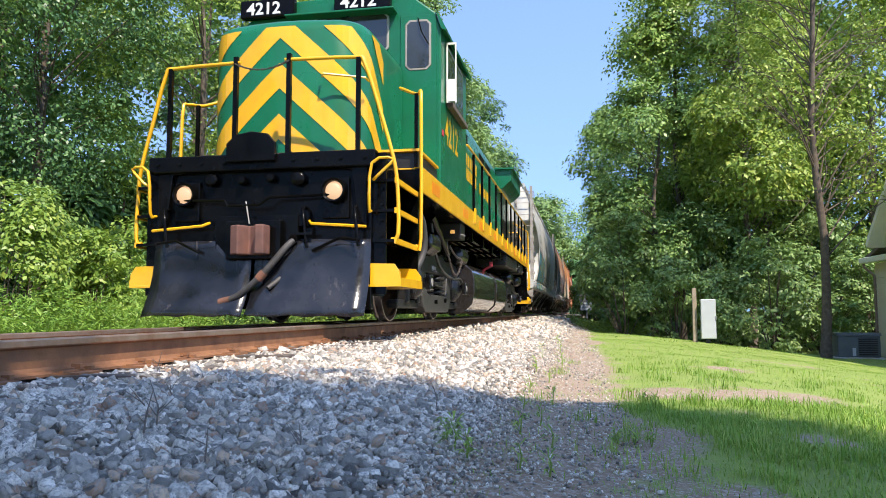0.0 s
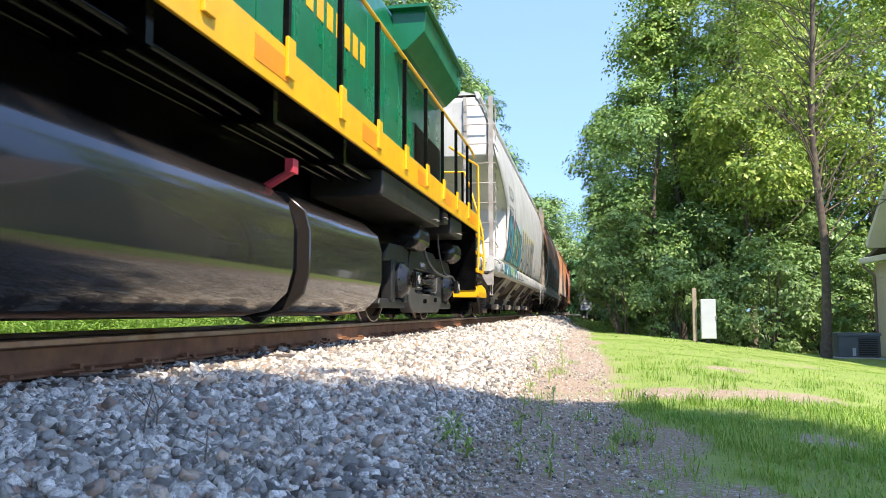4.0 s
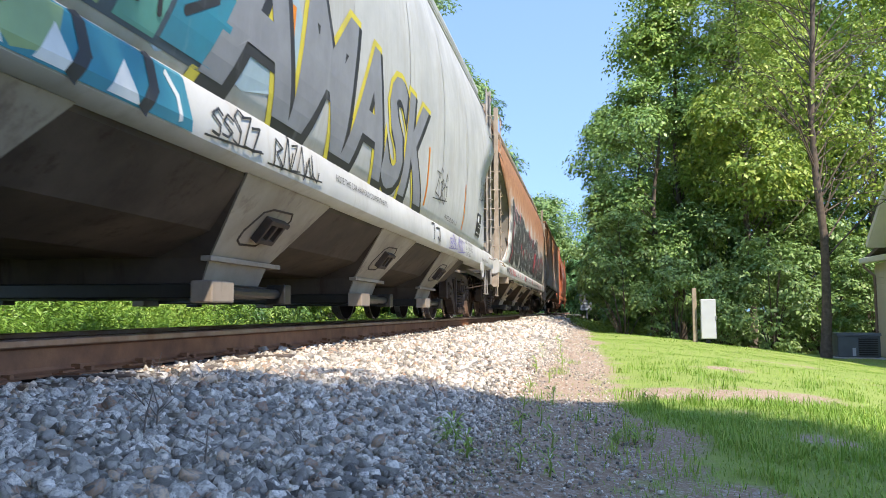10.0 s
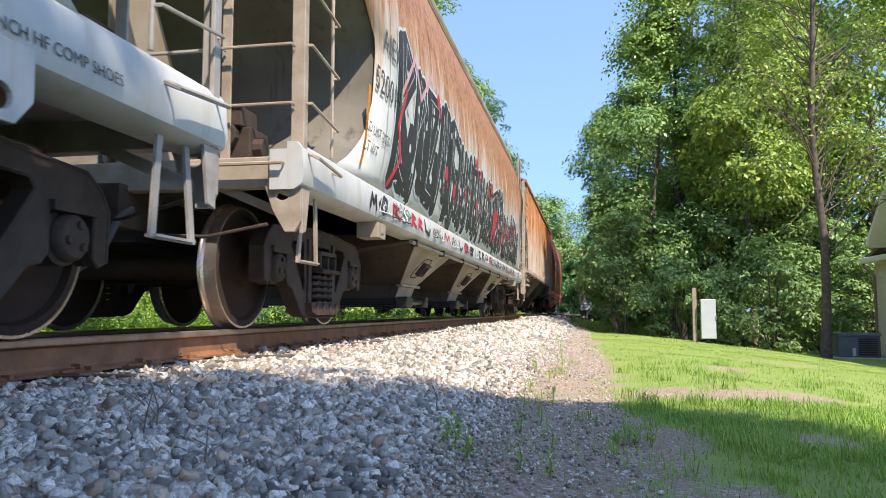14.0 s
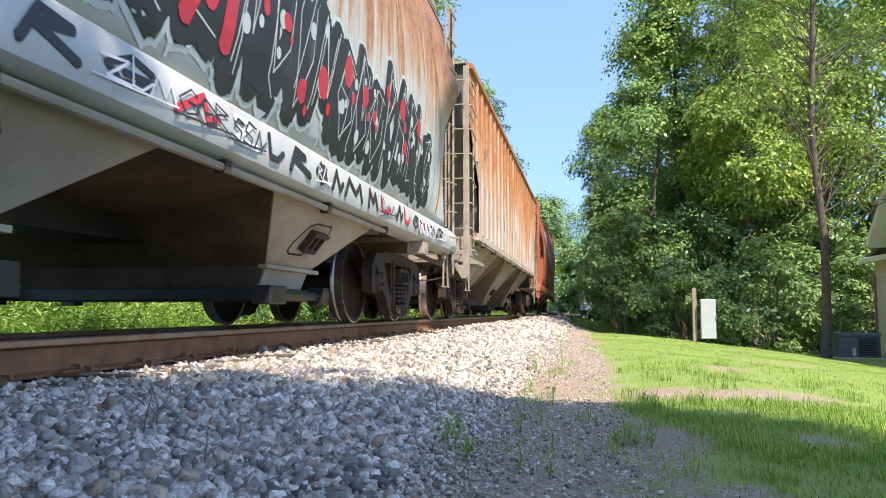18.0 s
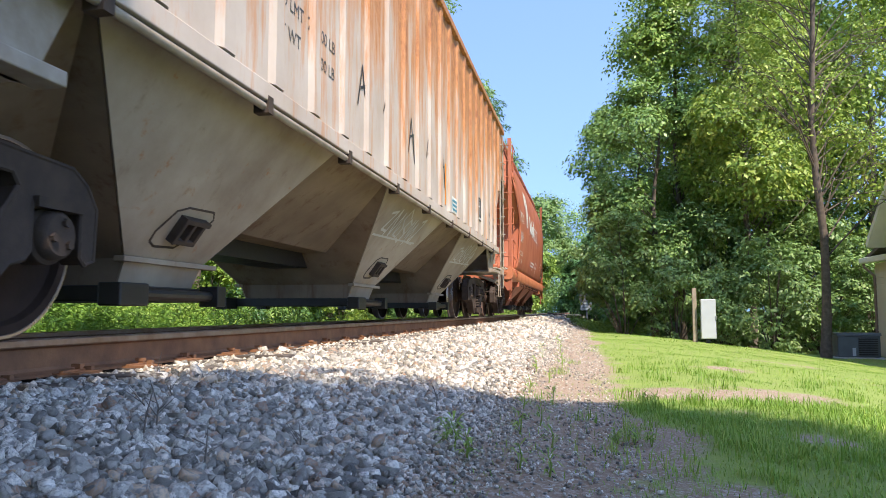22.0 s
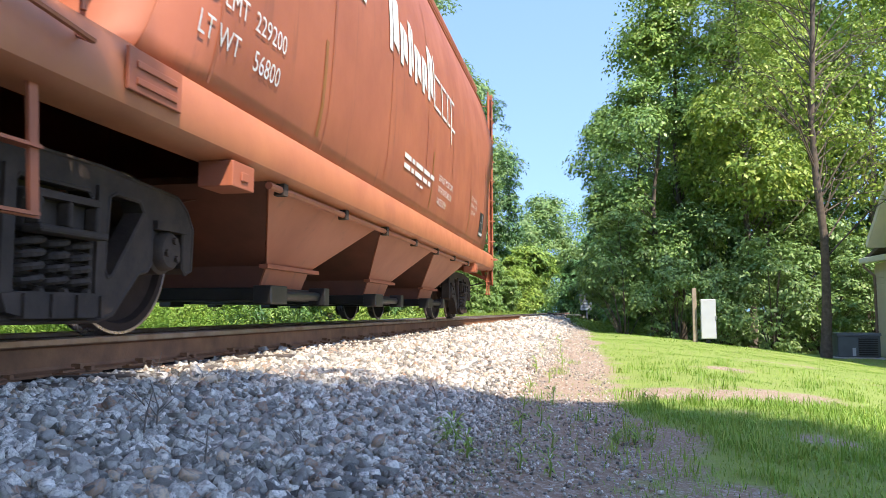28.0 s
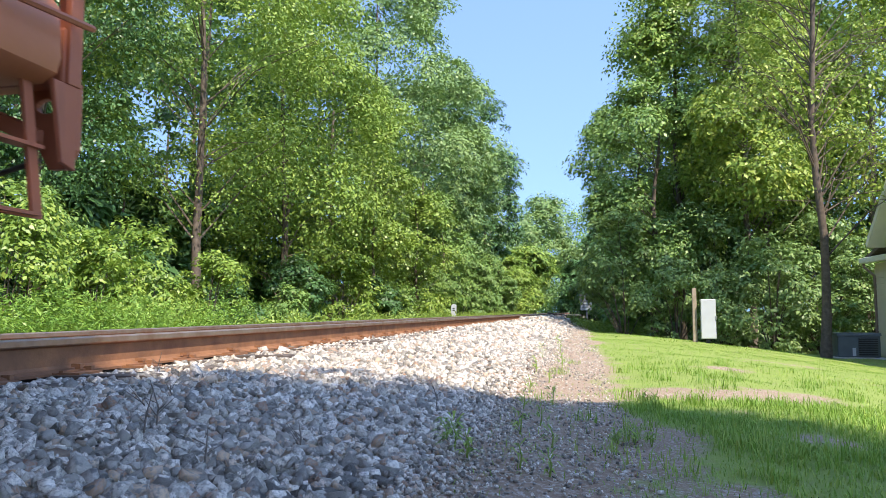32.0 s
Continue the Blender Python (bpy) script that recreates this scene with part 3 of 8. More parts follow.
def crown_clumps(rng, n, rx, rz, z0):
    """Clump centres, their sizes and outward ways: an uneven crown of lobes, each roofed with leaf clumps."""
    count = int(6 + 4.5 * rz / rx)
    d = rng.normal(0, 1, (count, 3))
    d /= np.linalg.norm(d, axis=1, keepdims=True)
    d[:, 2] = np.linspace(-0.92, 0.98, count) + rng.normal(0, 0.1, count)
    flat = np.sqrt(np.clip(1 - d[:, 2] ** 2, 0.05, 1)) / np.maximum(np.linalg.norm(d[:, :2], axis=1), 1e-6)
    d[:, :2] *= flat[:, None]
    centre = d * (0.6 * rx, 0.6 * rx, 0.78 * rz) * rng.uniform(0.75, 1.12, (count, 1))
    size = rx * rng.uniform(0.36, 0.58, count)
    k = rng.integers(0, count, n)
    v = rng.normal(0, 1, (n, 3)) + 0.75 * d[k]
    v[:, 2] += 0.45
    v /= np.linalg.norm(v, axis=1, keepdims=True)
    deep = np.where(rng.uniform(0, 1, n) < 0.25, rng.uniform(0.1, 0.7, n), rng.uniform(0.78, 1.1, n))
    p = centre[k] + v * (size[k] * deep)[:, None] * (1, 1, 0.85)
    p[:, 2] = np.maximum(p[:, 2] + z0 + rz, 0.12)
    return p, size[k] * rng.uniform(0.24, 0.46, n), v


def clump_leaves(name, rng, centres, spread, way, per, length, material, coarse=False, wide=0.55):
    """Leaves laid like shingles on small domes: lit above, dark below and between."""
    n = len(centres) * per
    c, rad, way = np.repeat(centres, per, 0), np.repeat(spread, per), np.repeat(way, per, 0)
    r, a = np.sqrt(rng.uniform(0, 1, n)) * rng.uniform(0.75, 1.2, n), rng.uniform(0, math.tau, n)
    ring = np.stack([np.cos(a) * r, np.sin(a) * r, 0.55 - 0.75 * r * r + rng.normal(0, 0.2, n)], -1)
    p = c + ring * rad[:, None]
    nor = rng.normal(0, 0.42, (n, 3)) + 0.55 * way + np.stack([0.5 * ring[:, 0], 0.5 * ring[:, 1], np.full(n, 0.6)], -1)
    nor /= np.linalg.norm(nor, axis=1, keepdims=True) + 1e-9
    t = np.stack([ring[:, 0], ring[:, 1], np.full(n, -0.5)], -1) + rng.normal(0, 0.6, (n, 3))
    t -= nor * (t * nor).sum(1, keepdims=True)
    t /= np.linalg.norm(t, axis=1, keepdims=True) + 1e-9
    b = np.cross(nor, t)
    ln = length * rng.uniform(0.6, 1.3, (n, 1))
    w = ln * wide * rng.uniform(0.8, 1.2, (n, 1))
    if coarse:
        v = np.stack([p - b * w * 0.55, p + b * w * 0.55, p + t * ln], 1)
        return fast_mesh(name, v.reshape(-1, 3), np.arange(n * 3).reshape(n, 3), material)
    v = np.stack([p, p + t * ln * 0.42 + b * w * 0.5, p + t * ln - nor * ln * 0.12, p + t * ln * 0.42 - b * w * 0.5], 1)
    return fast_mesh(name, v.reshape(-1, 3), np.arange(n * 4).reshape(n, 4), material)


def make_tree(name, label, x, y, height, radius, bare, seed, leaf=LEAF_MID, leaves=24000, size=0.13, trunk=0.16, bark=BARK,
              limbs=26, group="", twigs=0, category="tree", coarse=False, per=46):
    rng = np.random.default_rng(seed)
    z = float(ground_z(x, y)) - 0.05
    top = thing(name, (x, y, z), label, category, group)
    rz = (height - bare) / 2
    clumps = max(leaves // per, 30)
    pts, sp, way = crown_clumps(rng, clumps, radius, rz, bare)
    stem = Geo()
    lean = rng.uniform(-0.4, 0.4, 2)
    steps = 9
    line = [Vector((lean[0] * (i / steps) ** 2 + 0.08 * math.sin(i * 1.3 + seed), lean[1] * (i / steps) ** 2 + 0.08 * math.cos(i * 1.7 + seed), height * 0.86 * i / steps)) for i in range(steps + 1)]
    line[0].x = line[0].y = 0
    stem.tube(line, 0, 9, [trunk * (1.3 if i == 0 else 1.0) * (1 - 0.85 * i / steps) + 0.012 for i in range(steps + 1)])
    part("trunk", stem, bark, top, smooth=60)
    wood = Geo()
    for k in rng.choice(clumps, min(limbs, clumps), replace=False):
        tip = Vector(pts[k])
        f = min(max((tip.z - 0.75 * math.hypot(tip.x, tip.y)) / (height * 0.86), bare / height * 0.6), 0.88) + rng.uniform(-0.06, 0.06)
        i = f * steps
        root = line[int(i)].lerp(line[min(int(i) + 1, steps)], i - int(i))
        mid = root.lerp(tip, 0.5) + Vector((0, 0, 0.1 * (tip - root).length)) + Vector(rng.normal(0, 0.1, 3))
        r0 = trunk * (0.24 * (1 - f) + 0.07)
        wood.tube([root, mid, tip], 0, 5, [r0, r0 * 0.55, 0.01])
        for _ in range(twigs):
            end = tip + Vector(rng.normal(0, 0.6, 3))
            wood.tube([mid.lerp(tip, 0.4), end], 0, 4, [r0 * 0.35, 0.005])
    part("bough", wood, bark, top)
    crown = new("crown", clump_leaves("crown", rng, pts, sp, way, per, size, leaf, coarse or y > 46 or y < -2))
    crown.parent = top
    tagged(crown, "leafy crown with gaps")
    return top


def make_bush(name, label, x, y, height, radius, seed, leaf=LEAF_LIGHT, clumps=110, per=45, size=0.09, group="bushes", category="bush"):
    rng = np.random.default_rng(seed)
    z = float(ground_z(x, y)) - 0.03
    top = thing(name, (x, y, z), label, category, group)
    pts, sp, way = crown_clumps(rng, clumps, radius, height * 0.5, 0.0)
    wood = Geo()
    for k in rng.choice(clumps, min(14, clumps), replace=False):
        tip = Vector(pts[k])
        wood.tube([Vector((tip.x * 0.15, tip.y * 0.15, 0)), Vector((tip.x * 0.5, tip.y * 0.5, tip.z * 0.6)), tip], 0, 5, [0.022, 0.014, 0.005])
    part("bough", wood, BARK, top)
    ob = new("leaves", clump_leaves("leaves", rng, pts, sp * 1.15, way, per, size * 1.1, leaf, y > 30))
    ob.parent = top
    return top


# the far side of the track: tall trees from near to far
LEFT = "tall leafy tree with layered green foliage beside the track"
for i, (x, y, h, r, bare, leaf, sz, cl) in enumerate((
        (-10.5, 11.0, 15, 3.6, 3.0, LEAF_MID, 0.13, 330), (-9.4, 15.5, 14, 3.2, 3.2, LEAF_DEEP, 0.13, 360), (-8.0, 20.5, 15, 4.0, 2.6, LEAF_LIGHT, 0.13, 520),
        (-13.0, 18.0, 17, 4.6, 2.0, LEAF_DEEP, 0.21, 220), (-8.0, 27.0, 14.0, 3.9, 1.6, LEAF_LIGHT, 0.16, 460), (-12.0, 28.0, 18, 4.8, 1.0, LEAF_MID, 0.23, 230),
        (-8.6, 34.0, 16.2, 3.8, 0.8, LEAF_LIGHT, 0.19, 430), (-9.2, 43.0, 24.0, 4.6, 1.5, LEAF_OLIVE, 0.22, 460), (-8.8, 55.0, 25.5, 4.9, 2.0, LEAF_OLIVE, 0.27, 460),
        (-8.2, 68.0, 25.0, 4.9, 2.0, LEAF_OLIVE, 0.3, 440), (-7.6, 81.0, 22.0, 4.3, 2.0, LEAF_DEEP, 0.34, 400))):
    make_tree("tree", LEFT, x, y, h, r, bare, 100 + i, leaf, cl * (80 if y < 24 else 62), sz * (0.84 if y < 24 else 1), 0.15, group="trees beyond the track")
for i, (x, y, h, r, leaf, sz) in enumerate(((-6.2, 33.0, 8.6, 2.4, LEAF_LIGHT, 0.15), (-6.0, 41.0, 8.4, 2.3, LEAF_LIGHT, 0.17), (-6.0, 49.0, 8.8, 2.3, LEAF_MID, 0.2), (-5.6, 58.0, 6.0, 2.2, LEAF_MID, 0.22), (-4.6, 76.0, 6.4, 2.8, LEAF_LIGHT, 0.26), (-5.2, 68.0, 6.0, 2.4, LEAF_MID, 0.24))):
    make_tree("young_tree", "young bright green tree reaching to the ground by the track", x, y, h, r, 0.2, 200 + i, leaf, 16000, sz, 0.09, group="young trees beyond the track")
# woods behind them, out of reach
# Rows with y <= 0 are unseen, added to cut skylight and reflections.
for i, (x, y, h, r) in enumerate(((-17, 10, 17, 6), (-18, 22, 19, 6.5), (-17, 36, 20, 6.5), (-16, 52, 21, 7), (-15, 72, 22, 7), (-14, 95, 21, 8), (-27, 16, 19, 8), (-27, 34, 21, 9), (-16, 0, 17, 6), (-12, -8, 16, 6), (-6, -26, 16, 6), (4, -30, 17, 6.5), (14, -27, 16, 6), (24, -20, 16, 6), (-16, -20, 16, 6), (-30, 55, 22, 10), (-26, 80, 22, 10))):
    make_tree("woodland_tree", "shaded dense woodland tree behind the trackside row, some added out of view", x, y, h, r, 0.3, 240 + i, LEAF_DEEP, 7000 if y > 5 else 3000, 0.5, 0.22, limbs=12, group="woods beyond the track", coarse=True)
# undergrowth that closes the woods below the crowns
for i, (x, y, h, r) in enumerate(((-12.5, 12.5, 5, 2.6), (-12, 17, 5.5, 2.8), (-11.8, 22, 5.5, 2.8), (-11.5, 27, 5.5, 2.8), (-11.2, 32, 6, 3), (-11.0, 38, 6, 3), (-11, 45, 6.5, 3.2), (-10.6, 53, 6.5, 3.4), (-10, 62, 7, 3.6), (-9, 72, 7, 3.8), (-8.5, 84, 8, 4), (-16, 16, 6, 3.5), (-16, 26, 6, 3.5),
        (8.0, 37, 7, 3.2), (12.5, 35.5, 7, 3.2), (17, 35, 7, 3.4), (22, 35, 7.5, 3.6), (27, 38, 8, 4), (10, 45, 8, 4), (6.2, 52, 7, 3), (6.0, 62, 7, 3.2), (6.5, 76, 8, 4), (8, 92, 9, 4.5), (16, 44, 9, 4.5), (24, 46, 9, 5))):
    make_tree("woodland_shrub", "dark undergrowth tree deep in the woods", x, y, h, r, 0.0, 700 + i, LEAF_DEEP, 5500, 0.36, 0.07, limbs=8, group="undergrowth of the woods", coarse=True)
# trees that close the view along the track
for i, (x, y, h, r, bare, leaf) in enumerate(((-5.0, 122, 20.2, 7.6, 1, LEAF_OLIVE), (-13, 108, 20, 6, 1, LEAF_OLIVE), (8, 130, 16, 8, 1, LEAF_MID), (-4.8, 92, 8.6, 4.4, 0.2, LEAF_LIGHT), (-2, 155, 20, 12, 1, LEAF_MID), (14, 118, 20, 8, 1, LEAF_DEEP), (2.5, 112, 7.0, 4.0, 0.2, LEAF_DEEP), (4.2, 78, 6.0, 2.6, 0.2, LEAF_DEEP), (6.0, 66, 11.0, 3.6, 0.2, LEAF_DEEP), (-7, 224, 16, 8, 0, LEAF_DEEP), (4, 226, 15, 8, 0, LEAF_DEEP), (14, 226, 16, 8, 0, LEAF_DEEP), (1.6, 150, 6, 3.2, 0, LEAF_DEEP))):
    make_tree("tree", "distant round-crowned tree at the end of the track", x, y, h, r, bare, 300 + i, leaf, 15000, 0.5, 0.25, group="distant trees")
# the near side: woods at the edge of the lawn
RIGHT = "tall green tree at the edge of the lawn"
for i, (x, y, h, r, bare, leaf, sz, cl, bark) in enumerate((
        (5.9, 30.0, 10.5, 2.5, 0.3, LEAF_MID, 0.16, 330, BARK), (7.2, 32.5, 19.0, 3.1, 0.6, LEAF_LIGHT, 0.17, 560, BARK), (9.1, 28.5, 15.0, 3.0, 3.8, LEAF_YELLOW, 0.18, 400, BARK_GREY),
        (10.8, 33.0, 18.0, 3.4, 2.0, LEAF_LIGHT, 0.2, 420, BARK_GREY), (13.8, 30.0, 18.0, 3.4, 4.0, LEAF_YELLOW, 0.19, 330, BARK_GREY), (17.5, 31.0, 17.0, 3.6, 2.0, LEAF_LIGHT, 0.18, 280, BARK),
        (6.2, 42.0, 15.0, 3.2, 0.4, LEAF_MID, 0.22, 330, BARK), (13.0, 40.0, 19.0, 4.5, 1.0, LEAF_MID, 0.24, 330, BARK), (20.0, 40.0, 19.0, 5.0, 1.0, LEAF_MID, 0.26, 300, BARK), (27.0, 34.0, 18.0, 5.0, 1.0, LEAF_DEEP, 0.26, 280, BARK), (9.5, 54.0, 18, 5, 0.4, LEAF_DEEP, 0.3, 300, BARK))):
    make_tree("tree", RIGHT, x, y, h, r, bare, 400 + i, leaf, cl * 78, sz, 0.13, bark, group="trees at the lawn's edge", limbs=34, twigs=1)
make_tree("tree", "tall grey-barked tree with thin high branches by the house", 9.2, 20.45, 16.0, 2.7, 3.0, 471, LEAF_YELLOW, 17000, 0.11, 0.105, BARK, limbs=110, twigs=3, group="trees at the lawn's edge", per=16)
for i, (x, y, h, r, leaf, sz) in enumerate(((4.7, 28.0, 4.4, 1.7, LEAF_OLIVE, 0.12), (6.2, 25.8, 2.6, 1.3, LEAF_OLIVE, 0.1), (7.6, 25.4, 2.6, 1.3, LEAF_OLIVE, 0.1), (9.0, 25.0, 3.2, 1.5, LEAF_OLIVE, 0.11), (10.6, 25.2, 3.4, 1.5, LEAF_OLIVE, 0.11), (12.2, 25.6, 3.6, 1.5, LEAF_OLIVE, 0.11), (14.0, 26.4, 4.0, 1.7, LEAF_MID, 0.12), (5.2, 36.0, 3.6, 1.5, LEAF_MID, 0.15), (5.2, 49.0, 4.4, 1.6, LEAF_MID, 0.18), (8.2, 29.0, 5.0, 2.0, LEAF_OLIVE, 0.14), (11.5, 29.0, 5.0, 2.2, LEAF_OLIVE, 0.14), (15.5, 29.0, 5.0, 2.4, LEAF_MID, 0.14), (5.4, 57.0, 5.0, 2.0, LEAF_MID, 0.22))):
    make_bush("bush", "leafy green shrub under the trees by the lawn", x, y, h, r, 500 + i, leaf, 110, 50, sz * 1.15, "bushes by the lawn")
# bushes and weeds beyond the rails
for i, (x, y, h, r, leaf, sz) in enumerate(((-7.0, 11.6, 3.0, 1.5, LEAF_LIGHT, 0.09), (-6.0, 13.0, 2.2, 1.2, LEAF_LIGHT, 0.09), (-6.4, 15.3, 2.3, 1.25, LEAF_LIGHT, 0.09), (-6.0, 17.4, 2.2, 1.15, LEAF_LIGHT, 0.09), (-6.6, 19.6, 1.5, 1.0, LEAF_DEEP, 0.1), (-6.0, 22.4, 1.3, 0.9, LEAF_MID, 0.1), (-6.6, 25.0, 2.6, 1.2, LEAF_DEEP, 0.12), (-6.0, 28.5, 3.4, 1.3, LEAF_LIGHT, 0.12), (-5.8, 32.0, 2.0, 1.2, LEAF_DEEP, 0.14), (-5.4, 36.5, 1.6, 1.1, LEAF_MID, 0.14), (-5.2, 42.0, 1.8, 1.3, LEAF_LIGHT, 0.16), (-4.8, 50.0, 1.8, 1.3, LEAF_MID, 0.18), (-4.4, 62.0, 2.0, 1.5, LEAF_MID, 0.2), (-8.0, 13.6, 3.0, 1.4, LEAF_MID, 0.1), (-8.2, 17.5, 2.6, 1.3, LEAF_DEEP, 0.1), (-7.4, 7.0, 3.2, 1.6, LEAF_LIGHT, 0.11))):
    make_bush("bush", "bright leafy shrub and vines beside the track", x, y, h, r, 540 + i, leaf, 120, 48, sz * 1.1, "bushes beyond the track")
# trees behind the camera, which shade the ballast
for i, (x, y, h, r, bare) in enumerate(((9.3, -5.0, 13.4, 3.0, 8.3), (5.8, -7.1, 13.7, 3.4, 8.3), (12.0, -7.0, 13.5, 3.2, 8.2))):
    make_tree("shade_tree", "dense shade tree at the lawn behind the view", x, y, h, r, bare, 600 + i, LEAF_LIGHT, 22000, 0.22, 0.17, group="shade trees")
# ---- grass and weeds ----
def blades(rng, x, y, height, width, lean=0.5):
    n = len(x)
    z = ground_z(x, y)
    a = rng.uniform(0, math.tau, n)
    h = height * rng.uniform(0.5, 1.3, n)
    d = np.stack([np.cos(a), np.sin(a), np.zeros(n)], -1)
    side = np.stack([-np.sin(a), np.cos(a), np.zeros(n)], -1) * (width * rng.uniform(0.7, 1.3, n))[:, None]
    p = np.stack([x, y, z - 0.005], -1)
    up = np.array((0, 0, 1.0))
    bend = rng.uniform(0.1, lean, n)
    mid = p + up * (h * 0.6)[:, None] + d * (h * bend * 0.35)[:, None]
    tip = p + up * (h * (1 - 0.3 * bend))[:, None] + d * (h * bend)[:, None]
    v = np.stack([p - side * 0.5, p + side * 0.5, mid + side * 0.4, tip, mid - side * 0.4], 1)
    k = 5 * np.arange(n)[:, None]
    return v.reshape(-1, 3), np.concatenate([k + np.array((0, 1, 2, 4)), ], 1), k + np.array((4, 2, 3))


def make_lawn():
    rng = np.random.default_rng(21)
    vs, q, t, base = [], [], [], 0
    for n, x0, x1, y0, y1, h, w in ((90000, 2.9, 6.0, 1.7, 5.4, 0.034, 0.003), (120000, 2.9, 10.0, 5.4, 16.0, 0.026, 0.0055), (45000, 2.9, 14.0, 16.0, 40.0, 0.026, 0.022)):
        x, y = rng.uniform(x0, x1, n), rng.uniform(y0, y1, n)
        tuft = 0.5 + 0.5 * np.sin(x * 23 + 3 * np.sin(y * 11)) * np.sin(y * 19 + 2.5 * np.sin(x * 13))
        keep = rng.uniform(0, 1, n) < patchy(x, y) * (0.35 + 0.9 * tuft)
        v, a, b = blades(rng, x[keep], y[keep], h * (0.55 + 0.8 * tuft[keep]), w, 1.3)
        if y0 > 5:
            v = v.reshape(-1, 5, 3)[:, [0, 1, 3]].reshape(-1, 3)
            a, b = a[:0], np.arange(len(v)).reshape(-1, 3)
        vs.append(v), q.append(a + base), t.append(b + base)
        base += len(v)
    # taller tufts
    for k in range(420):
        cx, cy = (rng.uniform(2.95, 7.0), rng.uniform(2.3, 9.0)) if k % 2 else (rng.uniform(3.3, 5.2), rng.uniform(2.2, 5.0))
        if rng.uniform() > 0.25 + 0.75 * float(patchy(cx, cy)):
            continue
        n = int(rng.integers(18, 50))
        v, a, b = blades(rng, cx + rng.normal(0, 0.05, n), cy + rng.normal(0, 0.05, n), rng.uniform(0.04, 0.09), 0.0045, 1.0)
        vs.append(v), q.append(a + base), t.append(b + base)
        base += len(v)
    v = np.concatenate(vs)
    quads, tris = np.concatenate(q), np.concatenate(t)
    me = bpy.data.meshes.new("lawn_grass")
    me.vertices.add(len(v))
    me.vertices.foreach_set("co", v.astype(np.float32).ravel())
    loops = np.concatenate([quads.ravel(), tris.ravel()]).astype(np.int32)
    me.loops.add(len(loops))
    me.loops.foreach_set("vertex_index", loops)
    me.polygons.add(len(quads) + len(tris))
    me.polygons.foreach_set("loop_start", np.concatenate([np.arange(len(quads)) * 4, len(quads) * 4 + np.arange(len(tris)) * 3]).astype(np.int32))
    me.update(calc_edges=True)
    me.materials.append(GRASS)
    tagged(new("lawn_grass", me), "bright green patchy lawn grass with bare spots", "grass", kind="stuff")


make_lawn()


def make_weed(x, y, height, leaves, seed, label="green leafy weed growing from the gravel", leaf=LEAF_LIGHT, spread=0.6, group="weeds in the gravel"):
    rng = random.Random(seed)
    top = thing("weed", (x, y, float(ground_z(x, y))), label, "weed", group)
    stem, g = Geo(), Geo()
    stem.tube([(0, 0, -0.02), (0.01, 0.0, height * 0.5), (0.02 * rng.uniform(-1, 1), 0.015, height * 0.9)], 0, 5, [0.004, 0.003, 0.0015])
    for k in range(leaves):
        a = rng.uniform(0, math.tau)
        z = height * rng.uniform(0.05, 0.9)
        ln = height * rng.uniform(0.4, 0.8) * spread + 0.03
        d = Vector((math.cos(a), math.sin(a), 0))
        s = Vector((-math.sin(a), math.cos(a), 0)) * ln * 0.075
        p0, p1, p2 = Vector((0, 0, z)), Vector((0, 0, z + ln * 0.35)) + d * ln * 0.5, Vector((0, 0, z + ln * rng.uniform(0.0, 0.35))) + d * ln
        g.add([p0, p1 + s, p2, p1 - s], [(0, 1, 2, 3)])
    part("stem", stem, leaf, top)
    part("leaves", g, leaf, top)


rng_w = random.Random(4)
for x, y, h, n in ((2.86, 2.75, 0.17, 26), (2.93, 2.6, 0.15, 22), (2.8, 2.9, 0.12, 18), (3.12, 2.5, 0.12, 14), (3.22, 2.42, 0.1, 12), (3.05, 3.3, 0.13, 14), (3.12, 3.6, 0.12, 12), (3.2, 3.0, 0.12, 12), (3.0, 4.1, 0.14, 12), (3.14, 4.4, 0.16, 14), (2.95, 5.2, 0.18, 14), (3.05, 5.8, 0.16, 12), (2.9, 6.6, 0.2, 14), (3.1, 7.2, 0.2, 14), (2.85, 8.4, 0.22, 14), (3.0, 9.6, 0.22, 12), (2.9, 11.5, 0.25, 12),
                   (3.45, 3.1, 0.08, 34), (3.52, 3.14, 0.08, 30), (3.58, 3.08, 0.07, 26), (3.66, 4.6, 0.12, 40), (3.72, 4.62, 0.1, 36)):
    make_weed(x, y, h * 0.75, n, rng_w.randint(1, 9999))
for x, y in ((2.0, 2.2), (2.02, 2.1), (2.3, 1.95), (1.2, 3.5), (2.62, 3.6), (1.75, 2.7), (2.4, 2.4)):
    tw = thing("dead_stem", (x, y, float(ground_z(x, y))), "thin grey dead plant stem among the stones", "stem", "dead stems in the gravel")
    g = Geo()
    h = rng_w.uniform(0.08, 0.18)
    g.tube([(0, 0, -0.02), (0.01, 0, h * 0.5), (rng_w.uniform(-0.03, 0.03), 0.01, h)], 0, 5, [0.0035, 0.0028, 0.001])
    for _ in range(4):
        z = h * rng_w.uniform(0.2, 0.8)
        g.tube([(0.005, 0, z), (rng_w.uniform(-0.06, 0.06), rng_w.uniform(-0.04, 0.04), z + rng_w.uniform(0.01, 0.06))], 0, 4, [0.002, 0.0008])
    part("stem", g, BARK_GREY, tw)


